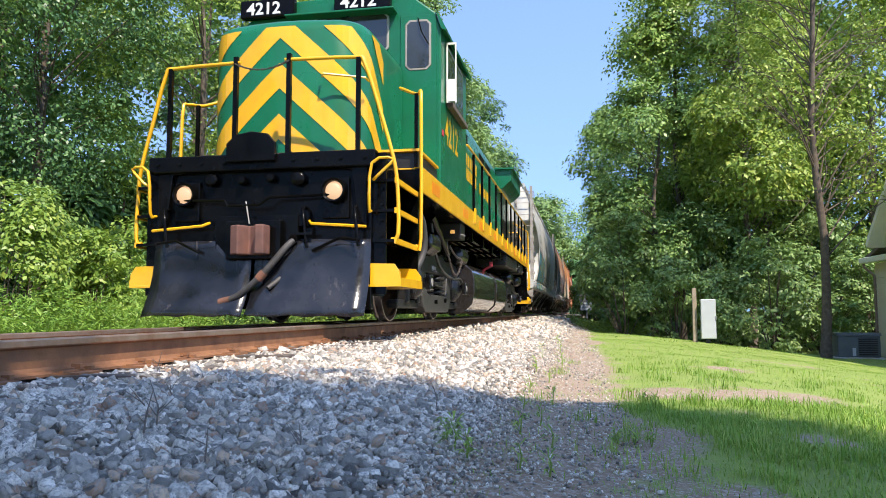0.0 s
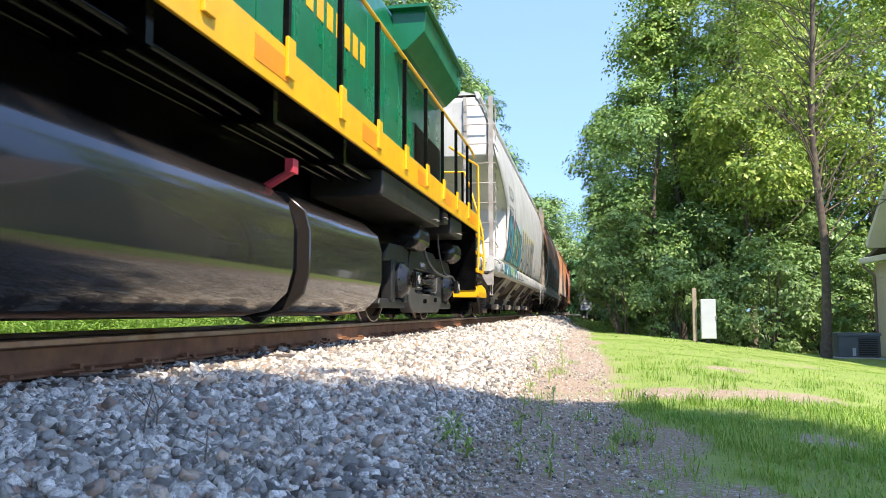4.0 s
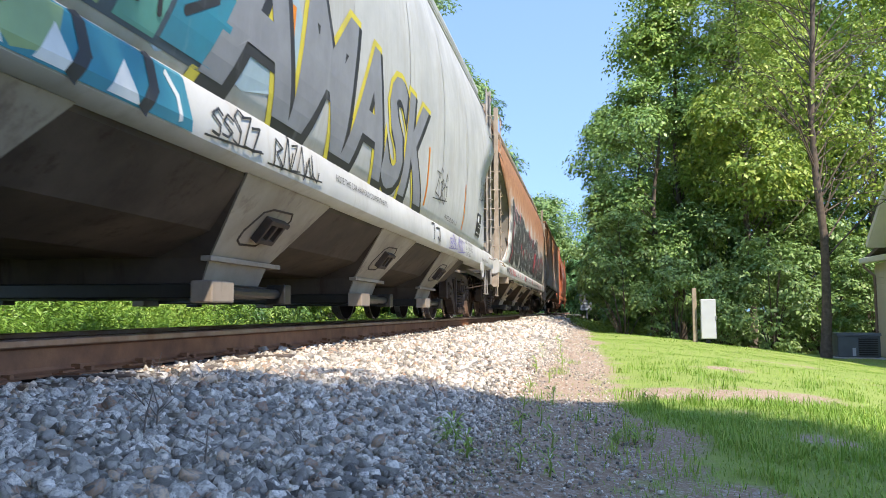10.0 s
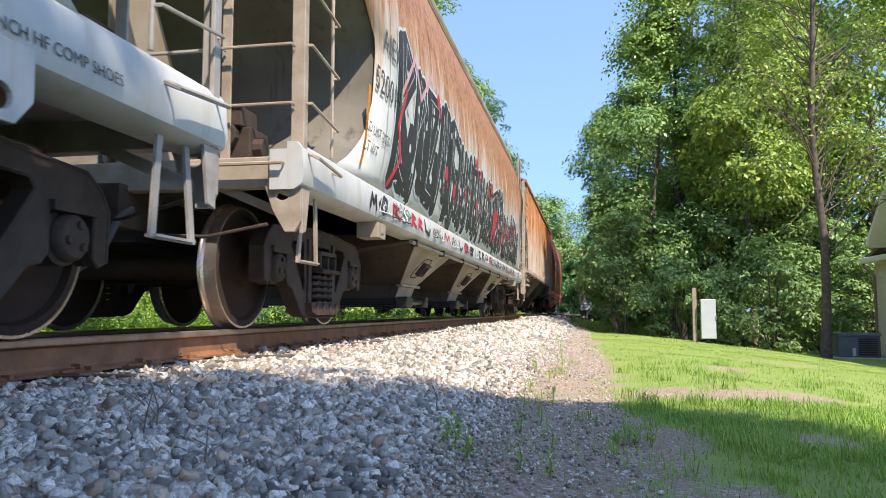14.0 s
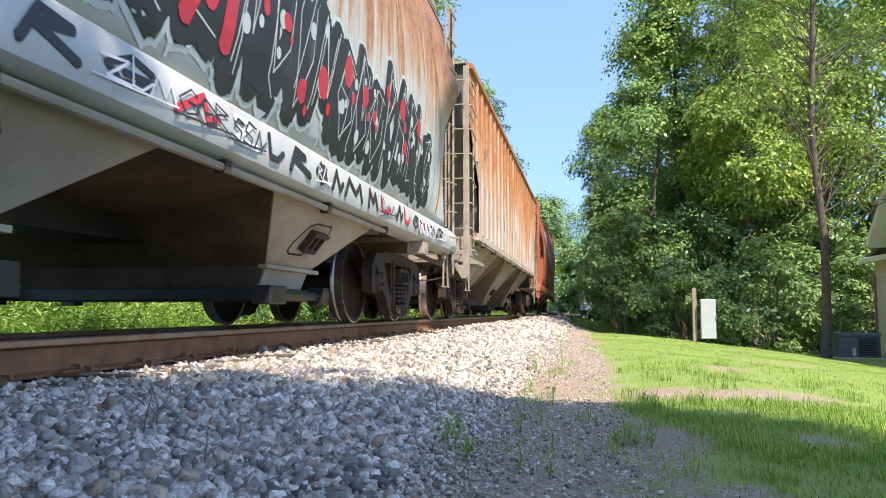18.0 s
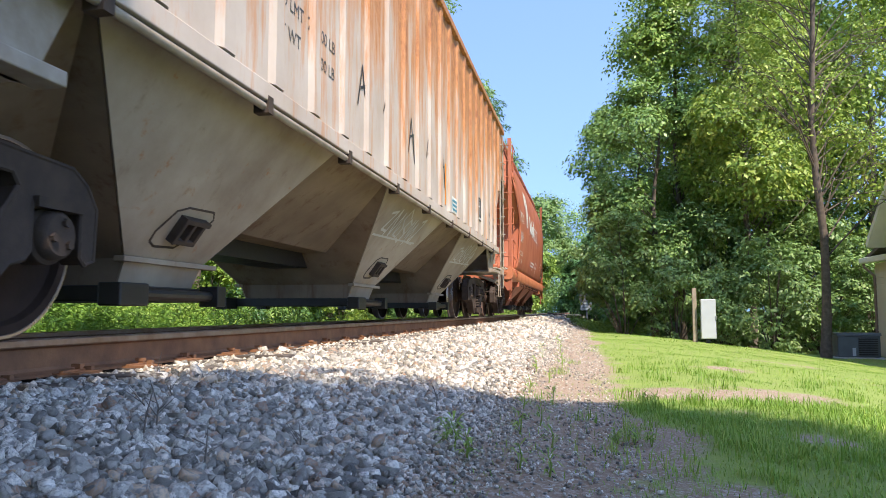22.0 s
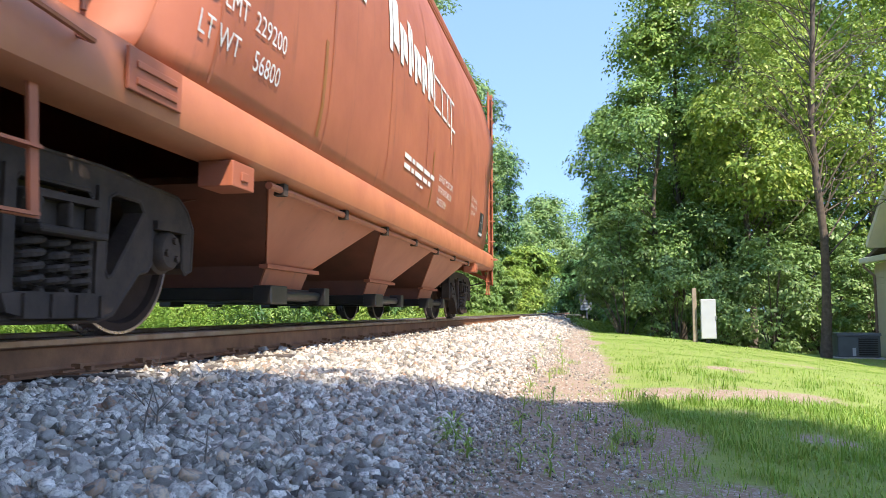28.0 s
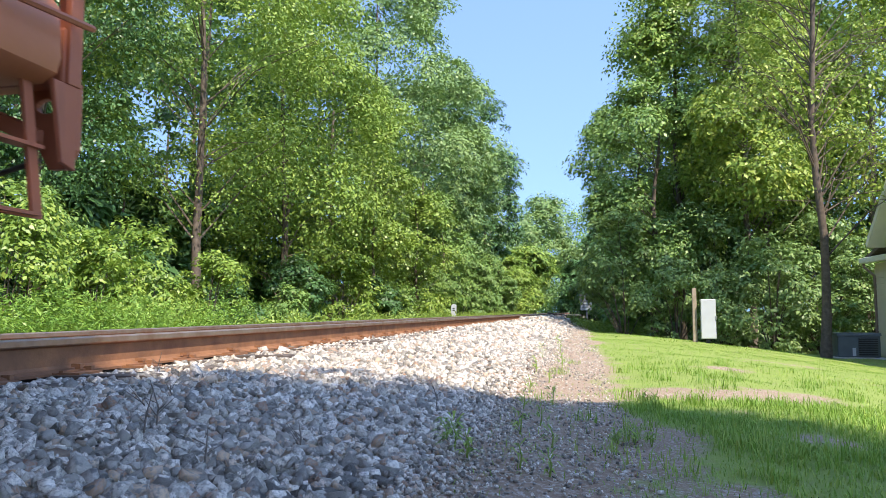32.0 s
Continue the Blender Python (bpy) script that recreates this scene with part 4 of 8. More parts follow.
def make_tall_weeds():
    """Feathery goldenrod in front of the far bushes."""
    rng = np.random.default_rng(33)
    n = 420
    x, y = rng.uniform(-5.2, -3.3, n), rng.uniform(7.0, 15.0, n)
    keep = rng.uniform(0, 1, n) < np.where(y < 12.5, 1.0, 0.35)
    x, y = x[keep], y[keep]
    pts = []
    for a, b in zip(x, y):
        h = rng.uniform(0.45, 1.05)
        z = float(ground_z(a, b))
        for k in range(9):
            pts.append((a + 0.1 * k / 9, b, z + h * (k + 1) / 9))
    pts = np.array(pts)
    me = leaf_mesh("tall_weeds", rng, pts, np.full(len(pts), 0.1), 0.7, 9, 0.11, 0.022, foliage("goldenrod_leaf", [(0.2, (0.1, 0.2, 0.03)), (0.5, (0.2, 0.36, 0.06)), (0.8, (0.32, 0.46, 0.1))]), 0.8, -0.4)
    tagged(new("tall_weeds", me), "feathery bright green weeds beyond the rails", "weeds", kind="stuff")
    m = 2600
    x, y = rng.uniform(-5.0, -2.4, m), rng.uniform(13.0, 75.0, m)
    z = ground_z(x, y)
    pts = np.stack([x, y, z + rng.uniform(0.05, 0.5, m)], -1)
    me = leaf_mesh("verge_weeds", rng, pts, np.full(m, 0.22), 0.8, 14, 0.13, 0.035, LEAF_LIGHT, 0.6, -0.3)
    tagged(new("verge_weeds", me), "low green weeds along the far verge", "weeds", kind="stuff")
    m = 500
    x, y = rng.uniform(2.6, 6.0, m), rng.uniform(30.0, 44.0, m)
    pts = np.stack([x, y, ground_z(x, y) + rng.uniform(0.05, 0.35, m)], -1)
    me = leaf_mesh("edge_weeds", rng, pts, np.full(m, 0.2), 0.7, 12, 0.12, 0.035, LEAF_LIGHT, 0.6, -0.3)
    tagged(new("edge_weeds", me), "rough green weeds where the lawn meets the woods", "weeds", kind="stuff")


make_tall_weeds()
# ---- house, generator, signs, posts ----
SIDING = surface("tan_vinyl_siding", (0.6, 0.52, 0.4), (0.53, 0.46, 0.35), 2, 0.6, 0, 0.1, 40)
TRIM = surface("cream_trim_paint", (0.8, 0.77, 0.69), (0.72, 0.69, 0.62), 3, 0.5, 0, 0.08, 40)
SHINGLE = surface("brown_shingle", (0.14, 0.11, 0.09), (0.09, 0.07, 0.06), 8, 0.9, 0, 0.5, 40)
POST_WOOD = surface("weathered_post_wood", (0.32, 0.26, 0.19), (0.2, 0.16, 0.12), 7, 0.9, 0, 0.6, 40)
GEN_GREY = surface("grey_green_enamel", (0.1, 0.115, 0.12), (0.08, 0.09, 0.095), 3, 0.5, 0, 0.06, 40)
CONCRETE = surface("pale_concrete", (0.55, 0.53, 0.5), (0.42, 0.4, 0.37), 6, 0.9, 0, 0.4, 50)
SIGN_GREY = surface("back_of_sign_aluminium", (0.3, 0.3, 0.31), (0.24, 0.24, 0.25), 4, 0.5, 0.5, 0.1, 40)


def make_house():
    house = thing("house", (0, 0, 0), "tan-sided house with a steep gable and cream trim", "house")
    x0, x1, y0, y1, zb, ze, zr = 11.18, 20.3, 12.3, 21.5, -1.12, 2.2, 6.4
    ym = (y0 + y1) / 2
    part("wall", Geo().prism([(y0, zb), (y1, zb), (y1, ze), (ym, zr), (y0, ze)], x0, x1, "x"), SIDING, house, "tan house walls")
    z = zb + 0.05
    while z < zr - 0.4:
        w = (y1 - y0) / 2 if z < ze else (y1 - y0) / 2 * (zr - z) / (zr - ze)
        part("siding_board", Geo().prism([(x0 - 0.004, z + 0.16), (x0 - 0.022, z), (x0 - 0.004, z)], ym - w, ym + w, "y"), SIDING, house)
        z += 0.165
    for s, a, b in ((-1, y0, ym), (1, y1, ym)):
        d = Vector((0, (b - a), zr - ze)).normalized()
        e = Vector((0, a, ze)) - d * 0.5
        r = Vector((0, b, zr))
        n = Vector((0, -d.z * (1 if s < 0 else -1), abs(d.y))) * 0.14
        prof = [(e.y, e.z), (r.y, r.z), (r.y, r.z + 0.2), (e.y + n.y, e.z + n.z)]
        part("roof", Geo().prism(prof, x0 - 0.42, x1 + 0.4, "x"), SHINGLE, house, "brown shingle roof slope")
        rake = [(e.y, e.z - 0.02), (r.y, r.z - 0.02), (r.y, r.z + 0.16), (e.y + n.y * 0.9, e.z + n.z * 0.9)]
        part("rake_board", Geo().prism(rake, x0 - 0.46, x0 - 0.42, "x"), TRIM, house, "cream rake board")
        soffit = [(e.y, e.z - 0.03), (r.y, r.z - 0.03), (r.y, r.z), (e.y, e.z)]
        part("soffit", Geo().prism(soffit, x0 - 0.42, x0, "x"), TRIM, house)
    part("lean_to_wall", Geo().box(11.4, 15.0, 21.5, 23.3, zb, 1.5), SIDING, house, "lower tan side wall")
    z = zb + 0.05
    while z < 1.35:
        part("siding_board", Geo().prism([(11.396, z + 0.16), (11.378, z), (11.396, z)], 21.52, 23.3, "y"), SIDING, house)
        z += 0.165
    part("lean_to_roof", Geo().prism([(21.4, 2.1), (23.6, 1.57), (23.6, 1.65), (21.4, 2.2)], 11.2, 15.2, "x"), SHINGLE, house, "low brown side roof")
    part("gutter", Geo().box(11.1, 11.24, 21.5, 23.7, 1.5, 1.66), TRIM, house, "cream gutter", bevel=0.02)
    part("downspout", Geo().tube([(11.17, 23.5, 1.52), (11.18, 23.5, 1.4), (11.35, 23.25, 1.15), (11.36, 23.25, 1.0), (11.36, 23.25, -1.1)], 0.04, 8), SURROUND, house, "brown downspout", smooth=40)
    part("corner_trim", Geo().box(11.07, 11.2, 21.42, 21.53, zb, ze), TRIM, house, "cream corner trim")


SURROUND = surface("brown_gutter_paint", (0.22, 0.15, 0.11), (0.18, 0.12, 0.09), 4, 0.5, 0, 0.1, 40)
make_house()


def make_generator():
    z = float(ground_z(10.45, 21.0))
    gen = thing("generator", (10.02, 20.9, z), "grey standby generator box on a pad by the house", "generator")
    part("pad", Geo().box(-0.65, 0.62, -0.4, 0.4, -0.1, 0.06), CONCRETE, gen, "concrete pad")
    part("cabinet", Geo().box(-0.5, 0.5, -0.3, 0.3, 0.06, 0.6), GEN_GREY, gen, "grey steel cabinet", bevel=0.03)
    part("lid", Geo().prism([(-0.33, 0.6), (0.33, 0.6), (0.3, 0.67), (-0.3, 0.67)], -0.52, 0.52, "x"), GEN_GREY, gen, "sloped lid", bevel=0.015)
    for k in range(8):
        part("louvre_slat", Geo().box(-0.02, 0.42, -0.325, -0.3, 0.12 + 0.055 * k, 0.15 + 0.055 * k), BLACK_DUSTY, gen)
    part("sticker", Geo().box(-0.16, -0.08, -0.303, -0.3, 0.1, 0.3), SPRAY_WHITE_PLAIN, gen, "white sticker")


SPRAY_WHITE_PLAIN = surface("white_enamel", (0.44, 0.46, 0.48), (0.4, 0.42, 0.44), 3, 0.4, 0, 0.05, 40)
make_generator()


def make_box_and_post():
    z = float(ground_z(6.3, 21.2))
    box = thing("utility_box", (6.5, 21.1, z), "tall white utility box on a short post", "utility box")
    h = 0.46 - z
    part("cabinet", Geo().box(-0.19, 0.19, -0.08, 0.1, h - 1.05, h), SPRAY_WHITE_PLAIN, box, "white steel cabinet", bevel=0.015)
    part("leg", Geo().box(-0.06, 0.02, 0.0, 0.07, -0.1, h - 1.05), BLACK_DUSTY, box, "dark mounting leg")
    part("hasp", Geo().box(0.17, 0.2, -0.1, -0.08, h - 0.55, h - 0.45), SIGN_GREY, box)
    post = thing("wooden_post", (6.18, 21.25, z), "weathered square wooden post beside the utility box", "post")
    part("post", Geo().box(-0.06, 0.05, -0.05, 0.05, -0.2, 0.76 - z), POST_WOOD, post, bevel=0.01)
    mile = thing("marker_post", (-3.0, 35.9, float(ground_z(-3.0, 35.9))), "short white concrete marker post by the rails", "marker post")
    part("post", Geo().prism([(-0.12, -0.2), (0.12, -0.2), (0.12, 0.98), (0.06, 1.04), (-0.06, 1.04), (-0.12, 0.98)], -0.08, 0.08, "y"), SPRAY_WHITE_PLAIN, mile, "white concrete post", bevel=0.01)
    part("marker_bars", Geo().box(-0.05, 0.05, -0.085, -0.08, 0.82, 0.86).box(-0.05, 0.05, -0.085, -0.08, 0.72, 0.78), BLACK_DUSTY, mile)
    zs = float(ground_z(3.25, 45.0))
    sign = thing("track_sign", (3.3, 45.0, zs), "grey and white sign boards on a post by the track", "sign")
    part("post", Geo().box(-0.04, 0.04, 0.0, 0.06, -0.2, 1.2 - zs), SIGN_GREY, sign)
    part("upper_board", Geo().box(-0.42, 0.42, -0.03, 0.0, 0.72 - zs, 1.18 - zs), SIGN_GREY, sign, "grey sign board", bevel=0.006)
    part("lower_board", Geo().box(-0.36, 0.28, -0.035, 0.0, 0.2 - zs, 0.66 - zs), SPRAY_WHITE_PLAIN, sign, "white sign board", bevel=0.006)
    part("sign_bars", Geo().box(-0.3, 0.2, -0.04, -0.036, 0.5 - zs, 0.56 - zs).box(-0.3, 0.1, -0.04, -0.036, 0.36 - zs, 0.42 - zs), SIGN_GREY, sign)
    for i, (x, y, a) in enumerate(((2.2, 41.0, 20), (2.6, 43.0, 35), (1.9, 45.0, 10))):
        t = thing("old_tie", (x, y, float(ground_z(x, y)) + 0.12), "discarded dark wooden tie lying by the track", "railway tie", "discarded ties")
        part("beam", Geo().box(-0.9, 0.9, -0.11, 0.11, -0.1, 0.1), TIE_WOOD, t, bevel=0.01)
        t.rotation_euler = (0, radians(4 * i), radians(a))


make_box_and_post()
# ---- train: shared pieces ----
GLASS = surface("dark_cab_glass", (0.02, 0.022, 0.022), (0.03, 0.032, 0.03), 3, 0.08, 0.0, 0.02, 20, coat=0.6)
GREY_POST = surface("chipped_grey_paint", (0.33, 0.31, 0.28), (0.22, 0.19, 0.165), 5, 0.6, 0, 0.25, 50, spots=(0.3, 0.15, 0.08), spots_amount=0.3)
CREAM_POST = surface("chipped_cream_paint", (0.36, 0.3, 0.235), (0.24, 0.185, 0.135), 5, 0.65, 0, 0.25, 50, spots=(0.3, 0.15, 0.08), spots_amount=0.35)
HOSE = surface("black_rubber_hose", (0.03, 0.028, 0.027), (0.06, 0.055, 0.05), 8, 0.6, 0, 0.4, 60)


def cut(poly, axis, lo, hi):
    """A polygon of 2D points clipped to lo..hi along an axis."""
    for sign, lim in ((1, lo), (-1, -hi)):
        out = []
        for i, p in enumerate(poly):
            q = poly[(i + 1) % len(poly)]
            a, b = sign * p[axis] - lim, sign * q[axis] - lim
            if a >= 0:
                out.append(p)
            if (a >= 0) != (b >= 0):
                t = a / (a - b)
                out.append((p[0] + (q[0] - p[0]) * t, p[1] + (q[1] - p[1]) * t))
        poly = out
        if len(poly) < 3:
            return []
    return poly


def on_skin(geo, poly, place, axis=1, band=0.12):
    """Lay a flat shape on a curved sheet: cut in bands, each point put by place(u, v)."""
    lo, hi = min(p[axis] for p in poly), max(p[axis] for p in poly)
    k = math.floor(lo / band)
    while k * band < hi:
        piece = cut(poly, axis, k * band, (k + 1) * band)
        if len(piece) >= 3:
            geo.add([place(*p) for p in piece], [tuple(range(len(piece)))])
        k += 1


def text_shape(words, size, offset=0.0, wide=1.0, space=1.0):
    """Triangles of lettering: lists of three (u, v) points, left at 0, baseline at 0."""
    cu = bpy.data.curves.new("lettering", 'FONT')
    cu.body, cu.size, cu.offset, cu.space_character = words, size, offset, space
    cu.resolution_u = 3
    ob = bpy.data.objects.new("lettering", cu)
    me = ob.to_mesh()
    me.calc_loop_triangles()
    tris = [[(me.vertices[i].co.x * wide, me.vertices[i].co.y) for i in t.vertices] for t in me.loop_triangles]
    ob.to_mesh_clear()
    bpy.data.objects.remove(ob)
    bpy.data.curves.remove(cu)
    return tris


def letter(name, words, size, place, material, parent, at=(0, 0), offset=0.0, wide=1.0, slant=0.0, label="", band=0.15, bold=0.0):
    g = Geo()
    for tri in text_shape(words, size, offset, wide):
        on_skin(g, [(at[0] + u + slant * v, at[1] + v) for u, v in tri], place, 1, band)
    return part(name, g, material, parent, label or words.lower() + " lettering") if g.v else None


WHEEL_LINE = [(0.0, 0.085), (0.60, 0.085), (0.66, 0.11), (0.685, 0.15), (0.70, 0.3), (0.695, 0.395), (0.69, 0.455)]
WHEEL_OUT = [(0.81, 0.448), (0.812, 0.395), (0.775, 0.38), (0.765, 0.22), (0.8, 0.15), (0.83, 0.14), (0.85, 0.085), (0.93, 0.08), (0.93, 0.0)]


def wheelset(car, y, r=0.457):
    k = r / 0.457
    grow = lambda pts: [(t, q * k if q > 0.12 else q) for t, q in pts]
    half = grow(WHEEL_LINE + [(0.7, 0.45)] + WHEEL_OUT)
    line = [(-t, q) for t, q in half[::-1][:-1]] + half
    ob = part("wheelset", Geo().lathe([(t, max(q, 0.004)) for t, q in line], (0, 0, 0), "x", 40), WHEEL, car, "grimy steel wheels on an axle", smooth=35)
    for s in (1, -1):
        tread = [(0.688 * s, r - 0.01), (0.69 * s, r + 0.022), (0.703 * s, r + 0.027), (0.716 * s, r + 0.022), (0.727 * s, r + 0.002), (0.812 * s, r - 0.004), (0.8135 * s, r - 0.018), (0.8 * s, r - 0.03)]
        part("tread", Geo().lathe(tread + tread[:1], (0, 0, 0), "x", 48, False), STEEL, ob, "polished steel tread and flange", smooth=35)
    ob.location = (0, y, r)
    return ob


def pierced_plate(outer, holes, x0, x1):
    """A plate across x with an outline in (y, z) and openings through it."""
    bm = bmesh.new()
    for loop in [outer] + holes:
        vs = [bm.verts.new((x0, p, q)) for p, q in loop]
        for i in range(len(vs)):
            bm.edges.new((vs[i - 1], vs[i]))
    bmesh.ops.triangle_fill(bm, use_beauty=True, edges=bm.edges[:])
    got = bmesh.ops.extrude_face_region(bm, geom=bm.faces[:], use_keep_orig=True)
    for v in got["geom"]:
        if isinstance(v, bmesh.types.BMVert):
            v.co.x = x1
    bmesh.ops.recalc_face_normals(bm, faces=bm.faces[:])
    bm.verts.index_update()
    g = Geo().add([v.co[:] for v in bm.verts], [[v.index for v in f.verts] for f in bm.faces])
    bm.free()
    return g


def freight_truck(car, y):
    for s in (1, -1):
        x0, x1 = 0.97 * s, 1.09 * s
        side = [(-1.08, 0.7), (-0.98, 0.765), (-0.6, 0.79), (-0.3, 0.815)]
        leg = [(0.3, 0.085), (0.42, 0.115), (0.62, 0.32), (0.7, 0.34), (0.735, 0.38), (0.74, 0.58), (1.04, 0.58), (1.045, 0.37), (1.08, 0.34), (1.14, 0.36), (1.15, 0.6)]
        outer = side + [(-p, q) for p, q in side[::-1]] + [(p, q) for p, q in leg[::-1]] + [(-p, q) for p, q in leg]
        windows = [[(0.66 * d, 0.64), (0.62 * d, 0.695), (0.42 * d, 0.705), (0.37 * d, 0.68), (0.345 * d, 0.33), (0.37 * d, 0.29), (0.41 * d, 0.3)] for d in (1, -1)]
        windows.append([(-0.245, 0.66), (-0.22, 0.69), (0.22, 0.69), (0.245, 0.66), (0.245, 0.22), (0.22, 0.2), (-0.22, 0.2), (-0.245, 0.22)])
        g = pierced_plate(outer, windows, x0, x1)
        for w in windows + [outer]:
            g.tube([(x1 - 0.006 * s, p, q) for p, q in w + w[:1]], 0.013, 6)
        g.prism([(-0.36, 0.2), (-0.33, 0.125), (-0.2, 0.1), (0.2, 0.1), (0.33, 0.125), (0.36, 0.2), (0.2, 0.21), (-0.2, 0.21)], x0 - 0.05 * s, x1 + 0.06 * s)
        for d in (-0.24, -0.08, 0.08, 0.24):
            g.prism([(d - 0.012, 0.1), (d + 0.012, 0.1), (d + 0.012, 0.2), (d - 0.012, 0.2)], x1, x1 + 0.075 * s)
        for d in (-0.29, 0.29):
            g.prism([(d - 0.035, 0.2), (d + 0.035, 0.2), (d + 0.03, 0.72), (d - 0.03, 0.72)], x1 - 0.01 * s, x1 + 0.02 * s)
        frame_ob = part("side_frame", g, TRUCK, car, "cast steel truck side frame", smooth=30)
        frame_ob.location.y = y
        sp = Geo()
        for d in (-0.15, 0.0, 0.15):
            sp.coil((1.075 * s, d), 0.058, 0.21, 0.45, 4.5, 0.017)
        part("spring", sp, TRUCK, frame_ob, "coil spring nest")
        b = Geo().box(0.5 * s, 1.1 * s, -0.2, 0.2, 0.47, 0.64).box(1.1 * s, 1.2 * s, -0.22, 0.22, 0.45, 0.485).box(1.1 * s, 1.17 * s, -0.2, 0.2, 0.6, 0.635).box(1.1 * s, 1.17 * s, -0.2, -0.17, 0.485, 0.6).box(1.1 * s, 1.17 * s, 0.17, 0.2, 0.485, 0.6).box(1.1 * s, 1.17 * s, -0.015, 0.015, 0.485, 0.6)
        part("bolster_end", b, TRUCK, frame_ob, bevel=0.012)
        for d in (-0.889, 0.889):
            c = Geo().lathe([(0.92 * s, 0.11), (0.94 * s, 0.128), (1.05 * s, 0.128), (1.06 * s, 0.11), (1.1 * s, 0.105), (1.115 * s, 0.09), (1.118 * s, 0.03)], (0, d, 0.457), "x", 22)
            for k in range(3):
                a = math.tau * k / 3 + 0.4 + d
                c.cyl((1.1 * s, d + 0.058 * math.cos(a), 0.457 + 0.058 * math.sin(a)), (1.135 * s, d + 0.058 * math.cos(a), 0.457 + 0.058 * math.sin(a)), 0.02, 6)
            c.box(0.94 * s, 1.12 * s, d - 0.15, d + 0.15, 0.565, 0.61)
            part("bearing", c, TRUCK, frame_ob, "roller bearing cap with three bolts", smooth=40)
    g = Geo().box(-0.98, 0.98, y - 0.16, y + 0.16, 0.5, 0.72).cyl((0, y, 0.7), (0, y, 0.86), 0.2, 18)
    for d in (-0.36, 0.36):
        g.box(-0.85, 0.85, y + d - 0.05, y + d + 0.05, 0.36, 0.44)
    part("bolster", g, TRUCK, car, bevel=0.015)
    for d in (-0.889, 0.889):
        wheelset(car, y + d)


def coupler(car, y, s, mat=None):
    """Knuckle coupler with its shank and hose; s: the way it points along y."""
    g = Geo().box(-0.07, 0.07, y - 0.75 * s, y - 0.12 * s, 0.77, 0.93)
    g.prism([(-0.17, y - 0.16 * s), (0.16, y - 0.16 * s), (0.2, y - 0.02 * s), (0.19, y + 0.1 * s), (0.1, y + 0.12 * s), (0.08, y + 0.0 * s), (-0.02, y - 0.03 * s), (-0.09, y + 0.1 * s), (-0.19, y + 0.06 * s)], 0.7, 1.0, "z")
    ob = part("coupler", g, mat or COUPLER, car, "rust-brown knuckle coupler", bevel=0.015)
    h = Geo().tube(bend([(0.32, y - 0.45 * s, 0.82), (0.33, y - 0.3 * s, 0.74), (0.3, y - 0.14 * s, 0.5), (0.2, y + 0.0 * s, 0.36)]), 0.025, 8)
    part("air_hose", h, HOSE, car, "black air brake hose", smooth=60)
    return ob


def rung(g, a, b, r=0.011, out=(0, 0, 0)):
    a, b, o = Vector(a), Vector(b), Vector(out)
    g.tube([a, a + o, b + o, b] if o.length else [a, b], r, 6)


